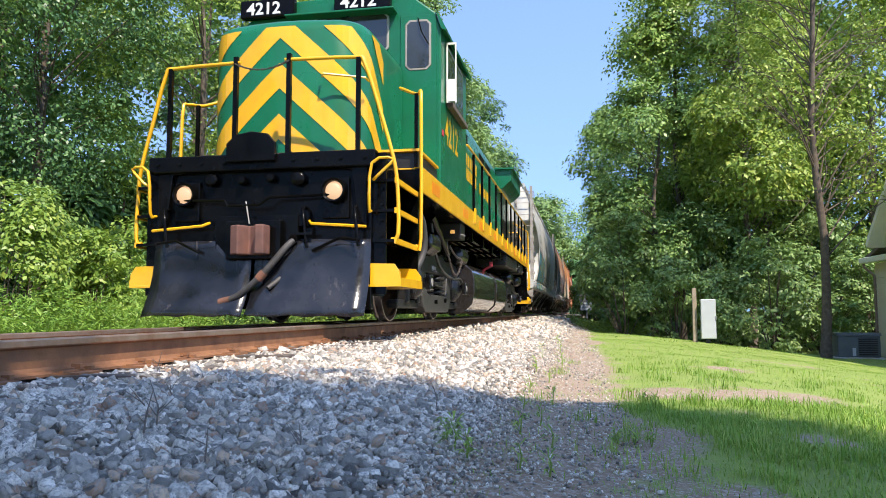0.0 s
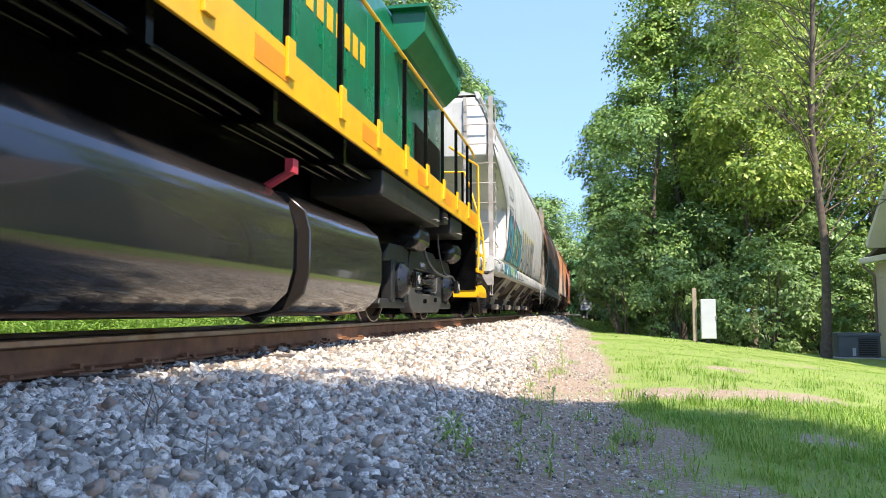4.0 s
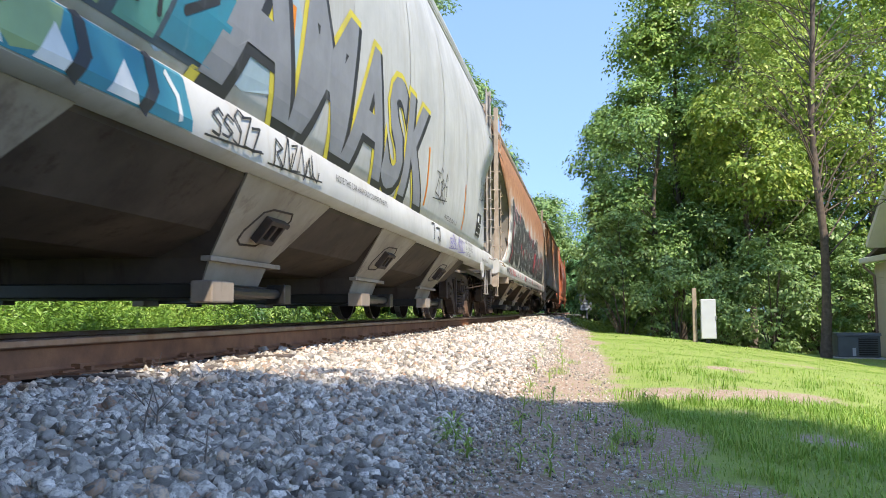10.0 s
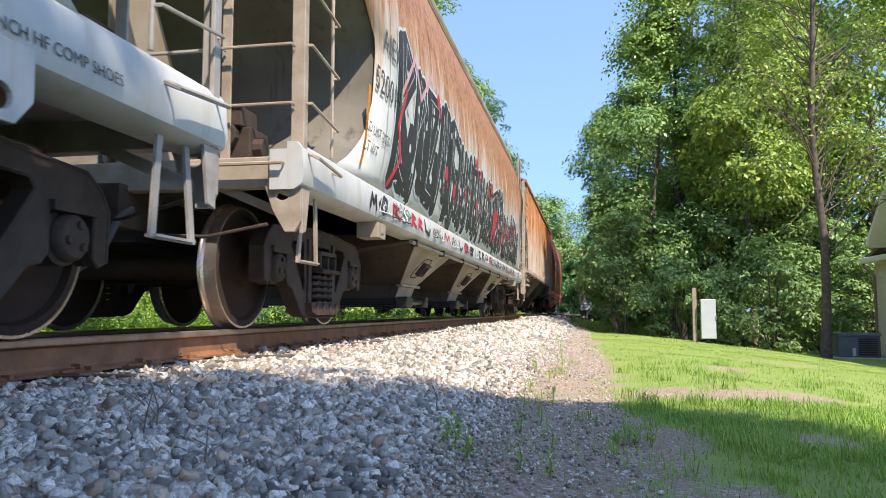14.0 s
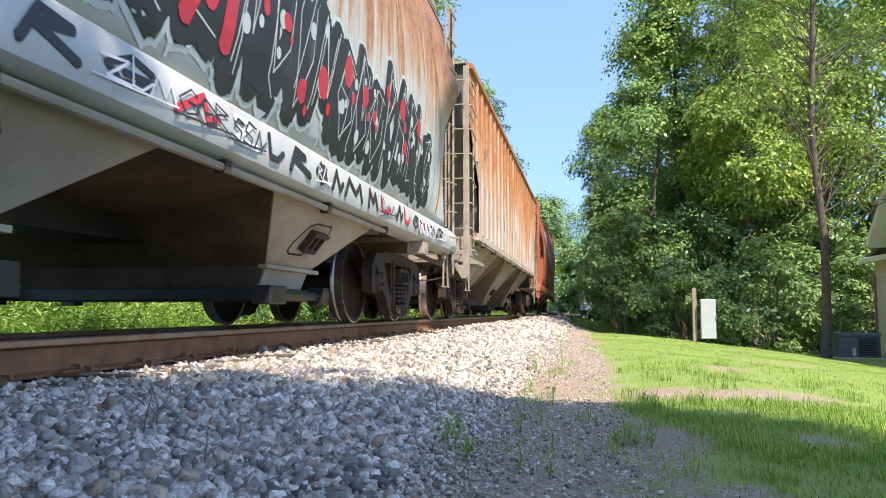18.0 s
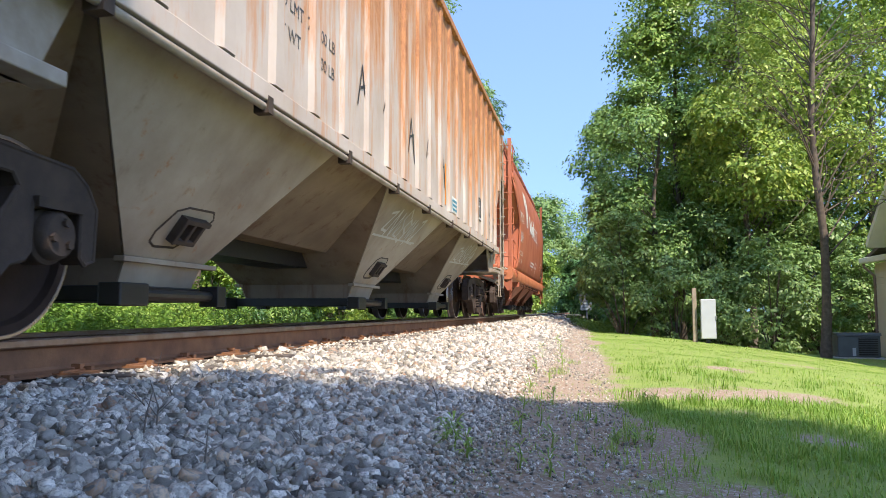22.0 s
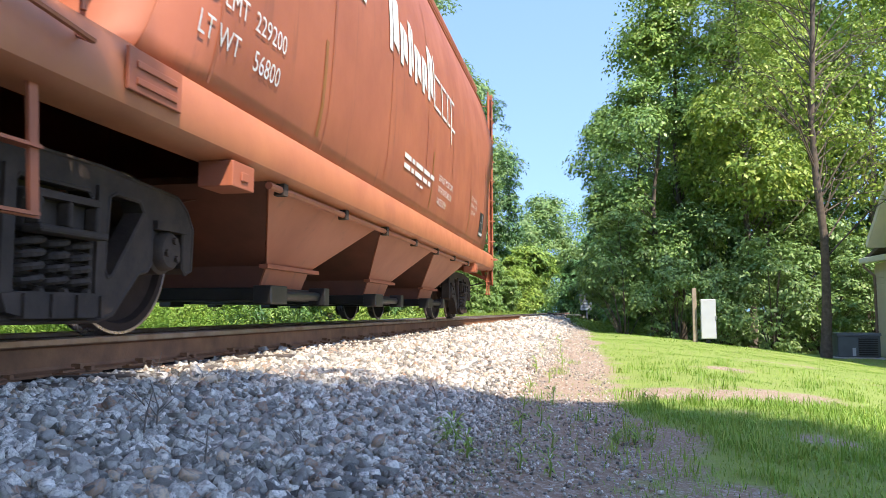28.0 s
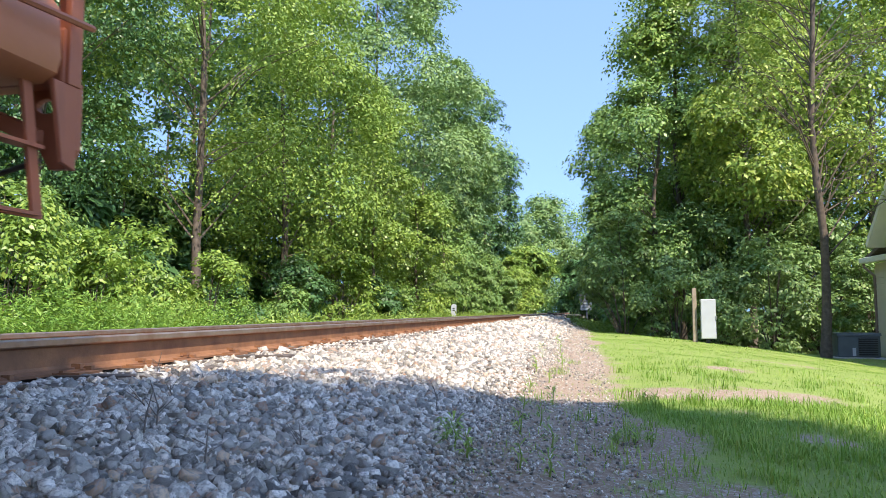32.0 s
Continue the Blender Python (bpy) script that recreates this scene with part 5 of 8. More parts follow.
def hopper_bay(car, c, z1, z0, x1, x0, h1, h0, mat, skew=0.0, hatch=True, hatch_mat=None, slope_mat=None, box_mat=None):
    """One discharge bay: four sloping sheets, the outlet frame below, a bracket on each side face."""
    zm, xm, hm = z0 + 0.16, x0 + 0.06, h0 + 0.02
    top = [(x1, c - h1, z1), (x1, c + h1, z1), (-x1, c + h1, z1), (-x1, c - h1, z1)]
    mid = [(xm, c - hm + skew, zm), (xm, c + hm + skew, zm), (-xm, c + hm + skew, zm), (-xm, c - hm + skew, zm)]
    low = [(x0, c - h0 + skew, z0), (x0, c + h0 + skew, z0), (-x0, c + h0 + skew, z0), (-x0, c - h0 + skew, z0)]
    g = Geo().add(top + mid + low, [(1, 2, 6, 5), (3, 0, 4, 7), (5, 6, 10, 9), (7, 4, 8, 11), (11, 10, 9, 8)])
    bay = part("hopper_bay", g, slope_mat or mat, car, "sloping discharge hopper sheets")
    for s in (1, -1):
        i = (0, 1, 5, 4) if s > 0 else (2, 3, 7, 6)
        j = (4, 5, 9, 8) if s > 0 else (6, 7, 11, 10)
        ring = [(top + mid + low)[k] for k in (i[0], i[1], i[2], i[3], j[2], j[3])]
        pts = [Vector(p) + Vector((0.008 * s, 0, 0)) for p in ring]
        part("bay_face", Geo().add(pts, [(0, 1, 2, 3), (3, 2, 4, 5)]), mat, bay, "outer face of the discharge bay", thick=0.012)
    part("outlet_gate", Geo().box(-x0 - 0.1, x0 + 0.1, c - h0 - 0.05 + skew, c + h0 + 0.05 + skew, z0 - 0.09, z0 + 0.003), BLACK_DUSTY, bay, "dark outlet gate", bevel=0.008)
    for s in (1, -1):
        xa, xb = sorted((s * (x0 + 0.1), s * (x0 + 0.24)))
        part("gate_end", Geo().box(xa, xb, c - h0 - 0.3 + skew, c - h0 - 0.02 + skew, z0 - 0.12, z0 + 0.01), box_mat or BLACK_DUSTY, bay, "gate end box", bevel=0.01)
        rod = Geo().box(xa, xb, c + h0 - 0.04 + skew, c + h0 + 0.08 + skew, z0 - 0.12, z0 + 0.02)
        rod.cyl((s * (x0 + 0.17), c - h0 + skew, z0 - 0.05), (s * (x0 + 0.17), c + h0 + skew, z0 - 0.05), 0.035, 10)
        part("gate_shaft", rod, BLACK_DUSTY, bay, "dark gate shaft with a square capstan", bevel=0.006)
        xm2 = sorted((s * (xm - 0.02), s * (xm + 0.05)))
        part("bay_flange", Geo().box(*xm2, c - hm - 0.06 + skew, c + hm + 0.16 + skew, zm - 0.02, zm + 0.012), mat, bay, "flange across the bay", bevel=0.004)
    if hatch:
        for s in (1, -1):
            f = 0.5 if z1 < 1.2 else 0.78
            p = Vector((s * (x1 + (xm - x1) * f), c + skew * f, z1 + (zm - z1) * f))
            n = Vector((s * (z1 - zm), 0, -(x1 - xm))).normalized()
            up = Vector((s * (x1 - xm), 0, z1 - zm)).normalized()
            m = Matrix.Translation(p) @ Matrix([(0, up[0], n[0]), (1, up[1], n[1]), (0, up[2], n[2])]).to_4x4()
            loop = [(-0.27, -0.13), (-0.2, -0.16), (0.02, -0.15), (0.2, 0.0), (0.25, 0.1), (0.2, 0.15), (-0.1, 0.14), (-0.2, 0.1), (-0.28, -0.06), (-0.27, -0.13)]
            part("weld_ring", Geo().tube([m @ Vector((u, v, 0.008)) for u, v in loop], 0.011, 5), TRUCK, bay, "grimy weld ring")
            k = Geo()
            k.box(-0.13, 0.17, 0.05, 0.085, 0, 0.07, m).box(-0.13, 0.12, -0.1, -0.065, 0, 0.07, m)
            for u in (-0.13, -0.02, 0.09):
                k.box(u, u + 0.035, -0.1, 0.085, 0, 0.07, m)
            part("vibrator_bracket", k, hatch_mat or TRUCK, bay, "raised vibrator bracket", bevel=0.006)
    return bay


def end_gear(car, half, s, post, ladder, z_top, sill=(0.95, 1.16), brake=False, x=1.47, inner=0.95, brace=True):
    """Corner posts, rungs, grab irons, stirrup step and end platform at one end; s: -1 front, 1 rear."""
    e = half * s
    plat = Geo().box(-1.5, 1.5, min(e, e - 0.1 * s), max(e, e - 0.1 * s), *sill).box(-1.45, 1.45, min(e - 0.1 * s, e - 0.9 * s), max(e - 0.1 * s, e - 0.9 * s), sill[1] - 0.05, sill[1] - 0.02)
    part("end_sill", plat, post, car, "end sill and platform", bevel=0.01)
    for sx in (1, -1):
        p = Geo().box(sx * x - 0.045, sx * x + 0.045, e - 0.03 * s - 0.012, e - 0.03 * s + 0.012, sill[0], z_top).box(sx * (x + 0.035) - 0.012, sx * (x + 0.035) + 0.012, min(e - 0.02 * s, e - 0.09 * s), max(e - 0.02 * s, e - 0.09 * s), sill[0], z_top)
        part("corner_post", p, post, car, "upright corner post of angle steel", bevel=0.004)
        q = Geo().box(sx * inner - 0.035, sx * inner + 0.035, e - 0.03 * s - 0.01, e - 0.03 * s + 0.01, sill[1], z_top)
        part("inner_post", q, post, car, "upright ladder post", bevel=0.004)
        lad = Geo()
        z = sill[1] + 0.34
        lad.tube([(sx * (x + 0.03), e - 0.62 * s, sill[1] + 0.1), (sx * (x + 0.03), e - 0.62 * s, z_top - 0.1)], 0.014, 6)
        part("side_stile", lad, ladder, car, "thin ladder stile")
        while z < z_top - 0.15:
            r = Geo()
            rung(r, (sx * (x - 0.02), e + 0.0 * s, z), (sx * inner, e + 0.0 * s, z), out=(0, 0.05 * s, 0))
            part("rung", r, ladder, car)
            r = Geo()
            rung(r, (sx * (x + 0.03), e - 0.06 * s, z + 0.02), (sx * (x + 0.03), e - 0.62 * s, z - 0.04), out=(sx * 0.05, 0, 0))
            part("rung", r, ladder, car)
            z += 0.4
        g = Geo()
        rung(g, (sx * 1.4, e, sill[1] - 0.06), (sx * 0.75, e, sill[1] - 0.06), 0.013, (0, 0.07 * s, 0.0))
        part("grab_iron", g, ladder, car, "bent grab iron")
        g = Geo()
        rung(g, (sx * 1.53, e - 0.08 * s, sill[1] + 0.02), (sx * 1.53, e - 0.55 * s, sill[1] - 0.02), 0.013, (sx * 0.07, 0, -0.03))
        part("grab_iron", g, ladder, car, "bent grab iron")
        q = lambda d: e - d * s
        hole = [(1.38 + 0.045 * math.cos(math.tau * k / 14), sill[0] - 0.06 + 0.028 * math.sin(math.tau * k / 14)) for k in range(14)]
        cb = pierced_plate([(1.25, sill[0] + 0.02), (1.51, sill[0] + 0.02), (1.51, 0.72), (1.47, 0.65), (1.4, 0.65), (1.31, 0.8)], [hole], q(0.0), q(0.03))
        cb.v = [(sx * b, a, c) for a, b, c in cb.v]
        cb.prism([(q(0.03), sill[0]), (q(0.16), sill[0]), (q(0.1), 0.66), (q(0.03), 0.64)], sx * 1.49, sx * 1.512)
        part("corner_bracket", cb, post, car, "tapered corner bracket with an oval hole", bevel=0.004)
        loop = [(q(0.2), sill[0] + 0.04), (q(0.11), 0.455), (q(0.5), 0.455), (q(0.46), sill[0] + 0.04), (q(0.415), sill[0] + 0.04), (q(0.455), 0.475), (q(0.16), 0.475), (q(0.245), sill[0] + 0.04)]
        part("stirrup_step", Geo().prism(loop, sx * 1.44 - 0.006, sx * 1.44 + 0.01), post, car, "stirrup step hung below the sill")
        for z in (0.462, 0.7) if post is ORANGE else (0.462,):
            part("step_tread", Geo().box(sx * 1.44 - 0.03, sx * 1.44 + 0.03, min(q(0.14), q(0.48)), max(q(0.14), q(0.48)), z, z + 0.013), post, car)
        if brace:
            br = Geo().add([(sx * 1.43, q(0.1), 0.72), (sx * 1.43, q(0.1), 0.78), (sx * 0.85, q(0.08), sill[0] + 0.08), (sx * 0.85, q(0.08), sill[0] + 0.02),
                            (sx * 1.41, q(0.11), 0.72), (sx * 1.41, q(0.11), 0.78), (sx * 0.83, q(0.09), sill[0] + 0.08), (sx * 0.83, q(0.09), sill[0] + 0.02)], [(0, 1, 2, 3), (7, 6, 5, 4), (0, 4, 5, 1), (2, 6, 7, 3), (1, 5, 6, 2), (0, 3, 7, 4)])
            part("step_brace", br, post, car, "slanted brace of the step")
    bar = Geo()
    bar.tube([(-1.3, e + 0.04 * s, 0.62), (-1.0, e + 0.1 * s, 0.6), (-0.4, e + 0.1 * s, 0.62), (-0.2, e + 0.02 * s, 0.76), (0.0, e, 0.86)], 0.012, 6)
    bar.tube([(1.3, e + 0.04 * s, 0.7), (0.9, e + 0.09 * s, 0.62), (0.5, e + 0.08 * s, 0.64)], 0.011, 6)
    part("uncoupling_lever", bar, TRUCK, car, "long uncoupling lever")
    if brake:
        b = Geo().cyl((-0.5, e - 0.45 * s, sill[1] + 0.42), (0.45, e - 0.45 * s, sill[1] + 0.42), 0.21, 20)
        part("air_reservoir", b, post, car, "brake air reservoir", smooth=40)
        v = Geo().box(0.7, 1.05, min(e - 0.2 * s, e - 0.5 * s), max(e - 0.2 * s, e - 0.5 * s), sill[1], sill[1] + 0.26).box(0.78, 1.0, min(e - 0.16 * s, e - 0.42 * s), max(e - 0.16 * s, e - 0.42 * s), sill[1] + 0.26, sill[1] + 0.4).cyl((0.62, e - 0.3 * s, sill[1] + 0.12), (1.12, e - 0.3 * s, sill[1] + 0.12), 0.075, 12).cyl((0.88, e - 0.14 * s, sill[1] + 0.2), (0.88, e - 0.54 * s, sill[1] + 0.2), 0.09, 12)
        part("brake_valve", v, TRUCK if post is not ORANGE else ORANGE, car, "bolted brake control valve", bevel=0.01)
        w = Geo().tube([(-0.55 + 0.28 * math.cos(a), e + 0.03 * s, 2.6 + 0.28 * math.sin(a)) for a in (math.tau * k / 24 for k in range(25))], 0.014, 6)
        for k in range(4):
            w.tube([(-0.55, e + 0.05 * s, 2.6), (-0.55 + 0.28 * math.cos(k * 1.571), e + 0.03 * s, 2.6 + 0.28 * math.sin(k * 1.571))], 0.01, 5)
        part("brake_wheel", w, BLACK_DUSTY, car, "hand brake wheel")
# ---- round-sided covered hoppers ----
# Darker copy of the orange paint, standing for shade in the recesses.
DARK_ORANGE = surface("shaded_orange_underside", (0.16, 0.05, 0.028), (0.09, 0.035, 0.022), 2, 0.8, 0, 0.3, 30)
ROUND = [(1.22, 1.49), (1.36, 1.535), (1.55, 1.57), (1.8, 1.592), (2.1, 1.61), (2.4, 1.622), (2.7, 1.622), (3.0, 1.605), (3.3, 1.572), (3.6, 1.52), (3.9, 1.445), (4.2, 1.345), (4.5, 1.2)]


def round_x(z):
    return float(np.interp(z, [p[0] for p in ROUND], [p[1] for p in ROUND]))


def round_skin(lift, s=1):
    return lambda u, z: (s * (round_x(z) + lift), u, z)


def end_line(half, notch, foot):
    """How far the body reaches along the car at each height: drawn in behind the ladders."""
    return ([1.22, 1.36, 1.6, 1.9, 2.4, 2.75, 3.25, 4.6], [half - foot, half - foot - 0.4 * (notch - foot), half - foot - 0.8 * (notch - foot), half - notch, half - notch, half - 0.65 * notch, half - 0.1, half - 0.1])


def round_hopper(y, half, truck, paint, under, sill_paint, post, ladder, label, notch=1.75, bays=(), bay_top=1.2, strips=None, seams=9, roof_mat=None, brake_end=-1, foot=1.05, link=9.0, rear=0.0):
    car = thing("hopper_car", (0, y, 0), label, "hopper car", "hopper cars of the train")
    zs, es = end_line(half, notch, foot)
    levels = [1.22 + 3.28 * i / 30 for i in range(31)]
    for s in (1, -1):
        rows = []
        for z in levels:
            e = float(np.interp(z, zs, es))
            rows.append([(s * round_x(z), -e + 2 * e * k / 16, z) for k in range(17)])
        part("side_sheet", Geo().skin(rows), paint, car, "rounded side sheet", smooth=40, thick=0.008)
        # the end sheets follow the same line, drawn in behind the ladders
        rows = []
        for z in levels:
            e = float(np.interp(z, zs, es)) - 0.03
            w = round_x(z) - 0.012
            rows.append([(-w + 2 * w * k / 6, s * e, z) for k in range(7)])
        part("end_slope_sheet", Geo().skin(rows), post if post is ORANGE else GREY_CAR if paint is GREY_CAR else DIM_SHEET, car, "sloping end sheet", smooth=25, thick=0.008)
        sill = [(1.30, 0.93), (1.47, 0.93), (1.525, 0.965), (1.54, 1.02), (1.525, 1.2), (1.49, 1.245), (1.42, 1.25), (1.42, 1.2), (1.3, 1.2)]
        part("side_sill", Geo().prism([(s * a, b) for a, b in sill], -half + 0.02, half - 0.02 + 0.55 * rear, "y"), sill_paint, car, "rounded side sill", smooth=35)
        eave = [(1.19, 4.46), (1.26, 4.46), (1.27, 4.52), (1.24, 4.6), (1.14, 4.62)]
        part("roof_edge", Geo().prism([(s * a, b) for a, b in eave], -half + 0.1, half - 0.1, "y"), roof_mat or paint, car, "roof edge flange", smooth=30)
        for k in range(2):
            part("roof_bead", Geo().tube([(s * (round_x(4.3 - 0.12 * k) + 0.012), -half + 0.12, 4.3 - 0.12 * k), (s * (round_x(4.3 - 0.12 * k) + 0.012), half - 0.12, 4.3 - 0.12 * k)], 0.016, 6), roof_mat or paint, car)
        for k in range(1, seams):
            u = -half + 2 * half * k / seams
            g = Geo()
            on_skin(g, [(u - 0.012, 1.26), (u + 0.012, 1.26), (u + 0.012, 4.4), (u - 0.012, 4.4)], round_skin(0.009, s))
            if abs(u) < half - 1.2:
                part("weld_seam", g, paint, car)
        for e in (1, -1):
            web = Geo().add([(0.05 * s, (half - 0.2) * e, 3.2), (0.05 * s, (half - notch) * e, 1.3), (0.05 * s, (half - 0.5) * e, 1.2), (0.05 * s, (half - 0.2) * e, 1.2)], [(0, 1, 2, 3)])
            part("centre_web", web, post if post is ORANGE else under, car, thick=0.02)
    part("roof", Geo().prism([(-1.2, 4.55), (1.2, 4.55), (0.7, 4.68), (-0.7, 4.68)], -half + 0.12, half - 0.12, "y"), roof_mat or paint, car, "car roof")
    part("running_board", Geo().box(-0.3, 0.3, -half + 0.1, half - 0.1, 4.72, 4.75), GREY_POST, car)
    belly = [(-1.42, 1.0), (-1.4, 0.9), (-1.1, 0.62), (-0.7, 0.47), (0.7, 0.47), (1.1, 0.62), (1.4, 0.9), (1.42, 1.0)]
    # A shaded cavity on these cars: a high dark sheet stands for it.
    if paint is not GREY_CAR:
        belly = [(-1.42, 1.0), (-1.4, 0.92), (-0.5, 0.8), (0.5, 0.8), (1.4, 0.92), (1.42, 1.0)]
    run = max(abs(b) for b in bays) + bay_top
    part("belly_sheet", Geo().prism(belly, -run, run, "y"), DARK_ORANGE if under is ORANGE else GRIME_SHADE, car, "sheet between the bays, darkened as shade")
    part("centre_sill", Geo().box(-0.22, 0.22, -half + 0.2, half - 0.2, 0.62, 0.95), BLACK_DUSTY, car)
    for b in bays:
        hopper_bay(car, b, 0.93, 0.3, 1.42, 0.98, (0.68 if paint is GREY_CAR else 1.12 if paint is ORANGE else 0.85) * bay_top, 0.4, under, slope_mat=DARK_ORANGE if under is ORANGE else GRIME_SHADE, hatch=under is not ORANGE, box_mat=GREY_UNDER if paint is GREY_CAR else None)
    if paint is not GREY_CAR:
        pipe = Geo().tube([(1.46, -run - 0.2, 0.89), (1.46, run + 0.2, 0.89)], 0.024, 8)
        part("train_pipe", pipe, under, car, "pipe along the sill")
    for k in range(0 if paint is GREY_CAR else 7):
        yy = -run + 2 * run * k / 6
        part("pipe_clip", Geo().box(1.42, 1.49, yy - 0.03, yy + 0.03, 0.855, 0.93), TRUCK, car)
    for s in (-1, 1):
        end_gear(car, half - 0.05 + (rear if s > 0 else 0), s, post, ladder, 4.5, brake=(s == brake_end))
        freight_truck(car, s * truck / 2)
        coupler(car, s * (link - 0.03), s)
        part("draft_gear_box", Geo().box(-0.25, 0.25, min(s * (half - 0.5), s * (half + 0.05)), max(s * (half - 0.5), s * (half + 0.05)), 0.7, 1.0), TRUCK, car, bevel=0.01)
        if paint is GREY_CAR and s > 0:
            c = s * (half - 1.55)
            lug = pierced_plate([(c - 0.17, 1.0), (c + 0.15, 1.0), (c + 0.15, 0.82), (c + 0.07, 0.73), (c - 0.07, 0.73), (c - 0.17, 0.85)], [[(c + 0.055 * math.cos(math.tau * k / 14), 0.81 + 0.045 * math.sin(math.tau * k / 14)) for k in range(14)]], 1.52, 1.545)
            part("towing_lug", lug, GREY_CAR, car, "hanging lug plate with a hole", bevel=0.004)
        if paint is not GREY_CAR:
            part("jacking_pad", Geo().box(1.32, 1.52, s * (half - 2.0) - 0.13, s * (half - 2.0) + 0.13, 0.79, 0.93).box(1.52, 1.53, s * (half - 2.0) - 0.04, s * (half - 2.0) + 0.04, 0.83, 0.88), under, car, "jacking pad with a slot", bevel=0.008)
    for yy in (strips or ()):
        g = Geo()
        on_skin(g, [(yy, 1.33), (yy + 0.055, 1.33), (yy + 0.055, 2.0), (yy, 2.0)], round_skin(0.009))
        part("reflector_strip", g, DULL_AMBER if paint is ORANGE else AMBER, car, "dull amber reflector strip")
    return car


def paint_shapes(car, name, label, material, polys, lift, s=1):
    g = Geo()
    for p in polys:
        on_skin(g, p, round_skin(lift, s))
    return part(name, g, material, car, label)


def sill_skin(lift=0.006):
    return lambda u, z: (float(np.interp(z, [0.965, 1.02, 1.2, 1.245], [1.525, 1.54, 1.525, 1.49])) + lift, u, z)


def flat_paint(name, c):
    return surface(name, c, tuple(v * 0.72 + 0.02 for v in c), 3, 0.55, 0, 0.05, 40, streak=tuple(v * 0.55 + 0.13 for v in c), streak_amount=0.34)


TEAL, SKYBLUE, LIME = flat_paint("teal_spray", (0.025, 0.21, 0.29)), flat_paint("sky_spray", (0.36, 0.47, 0.52)), flat_paint("lime_spray", (0.24, 0.35, 0.17))
SPRAY_BLACK, SPRAY_GREY, SPRAY_WHITE = flat_paint("black_spray", (0.02, 0.02, 0.022)), flat_paint("grey_spray", (0.23, 0.235, 0.25)), flat_paint("white_spray", (0.68, 0.68, 0.66))
SPRAY_RED, SPRAY_YELLOW, SPRAY_VIOLET = flat_paint("red_spray", (0.5, 0.03, 0.05)), flat_paint("yellow_spray", (0.6, 0.5, 0.05)), flat_paint("violet_spray", (0.2, 0.17, 0.42))
SPRAY_ORANGE = flat_paint("orange_spray", (0.65, 0.2, 0.03))
CHALK = flat_paint("chalky_white_spray", (0.5, 0.48, 0.43))
STENCIL = flat_paint("black_stencil_paint", (0.06, 0.06, 0.06))


def blob(rng, u, v, w, h, n=9, rough=0.25, slant=0.0):
    out = []
    for k in range(n):
        a = math.tau * k / n
        r = 1 + rng.uniform(-rough, rough)
        p, q = 0.5 * w * r * math.cos(a), 0.5 * h * r * math.sin(a)
        out.append((u + p + slant * q, v + q))
    return out


def arc_shape(u, v, rx, rz, slant=0.0, points=0, depth=0.0):
    """A round or starry outline."""
    n = points * 2 or 18
    return [(u + rx * (1 - depth * (k % 2)) * math.cos(math.tau * k / n) + slant * rz * math.sin(math.tau * k / n), v + rz * (1 - depth * (k % 2)) * math.sin(math.tau * k / n)) for k in range(n)]


def stroke(points, w):
    """A brush stroke through points, as flat quads."""
    out = []
    for (a, b), (c, d) in zip(points, points[1:]):
        n = math.hypot(c - a, d - b) or 1
        px, py = -(d - b) / n * w / 2, (c - a) / n * w / 2
        ex, ey = (c - a) / n * w * 0.3, (d - b) / n * w * 0.3
        out.append([(a + px - ex, b + py - ey), (c + px + ex, d + py + ey), (c - px + ex, d - py + ey), (a - px - ex, b - py - ey)])
    return out


MARKS = (((0, 0), (0.2, 1), (0.5, 0.25), (0.75, 0.95), (0.95, 0)), ((0, 0.9), (0.75, 1), (0.15, 0.05), (1, 0.1)), ((0.05, 1), (0.2, 0.1), (0.6, 0), (0.85, 0.4)), ((0, 0), (0.45, 1), (0.7, 0.1), (1, 0.5)),
         ((0.85, 0.85), (0.35, 1), (0.1, 0.65), (0.75, 0.4), (0.6, 0.02), (0, 0.12)), ((0.85, 0.8), (0.4, 1), (0.05, 0.5), (0.4, 0), (0.9, 0.25), (0.8, 0.55), (0.45, 0.5)), ((0.1, 0), (0.15, 1), (0.75, 0.8), (0.2, 0.5), (0.95, 0)))


def mark(rng, u, v, w, h, slant):
    """One angular stroke pattern, bent at random."""
    return [(u + w * (a + rng.uniform(-0.09, 0.09)) + slant * h * b, v + h * (b + rng.uniform(-0.08, 0.08))) for a, b in rng.choice(MARKS)]


def thick_line(points, w):
    """A fat painted line with round joints."""
    return stroke(points, w) + [arc_shape(a, b, w * 0.5, w * 0.5) for a, b in points]


def scrawl(rng, u, v, w, h, n, width):
    """A tag that cannot be read: overlapping angular strokes of uneven height and a line below."""
    out = []
    count = max(3, n // 2)
    step = w / count
    for k in range(count):
        tall = h * rng.uniform(0.7, 1.15)
        out += stroke(mark(rng, u + step * k, v + rng.uniform(-0.08, 0.08) * h, step * 1.25, tall, 0.2), width * rng.uniform(0.7, 1.0))
    return out + stroke([(u - 0.08 * w, v - 0.06 * h), (u + 0.5 * w, v + 0.02 * h), (u + 1.1 * w, v + 0.12 * h)], width * 0.7)


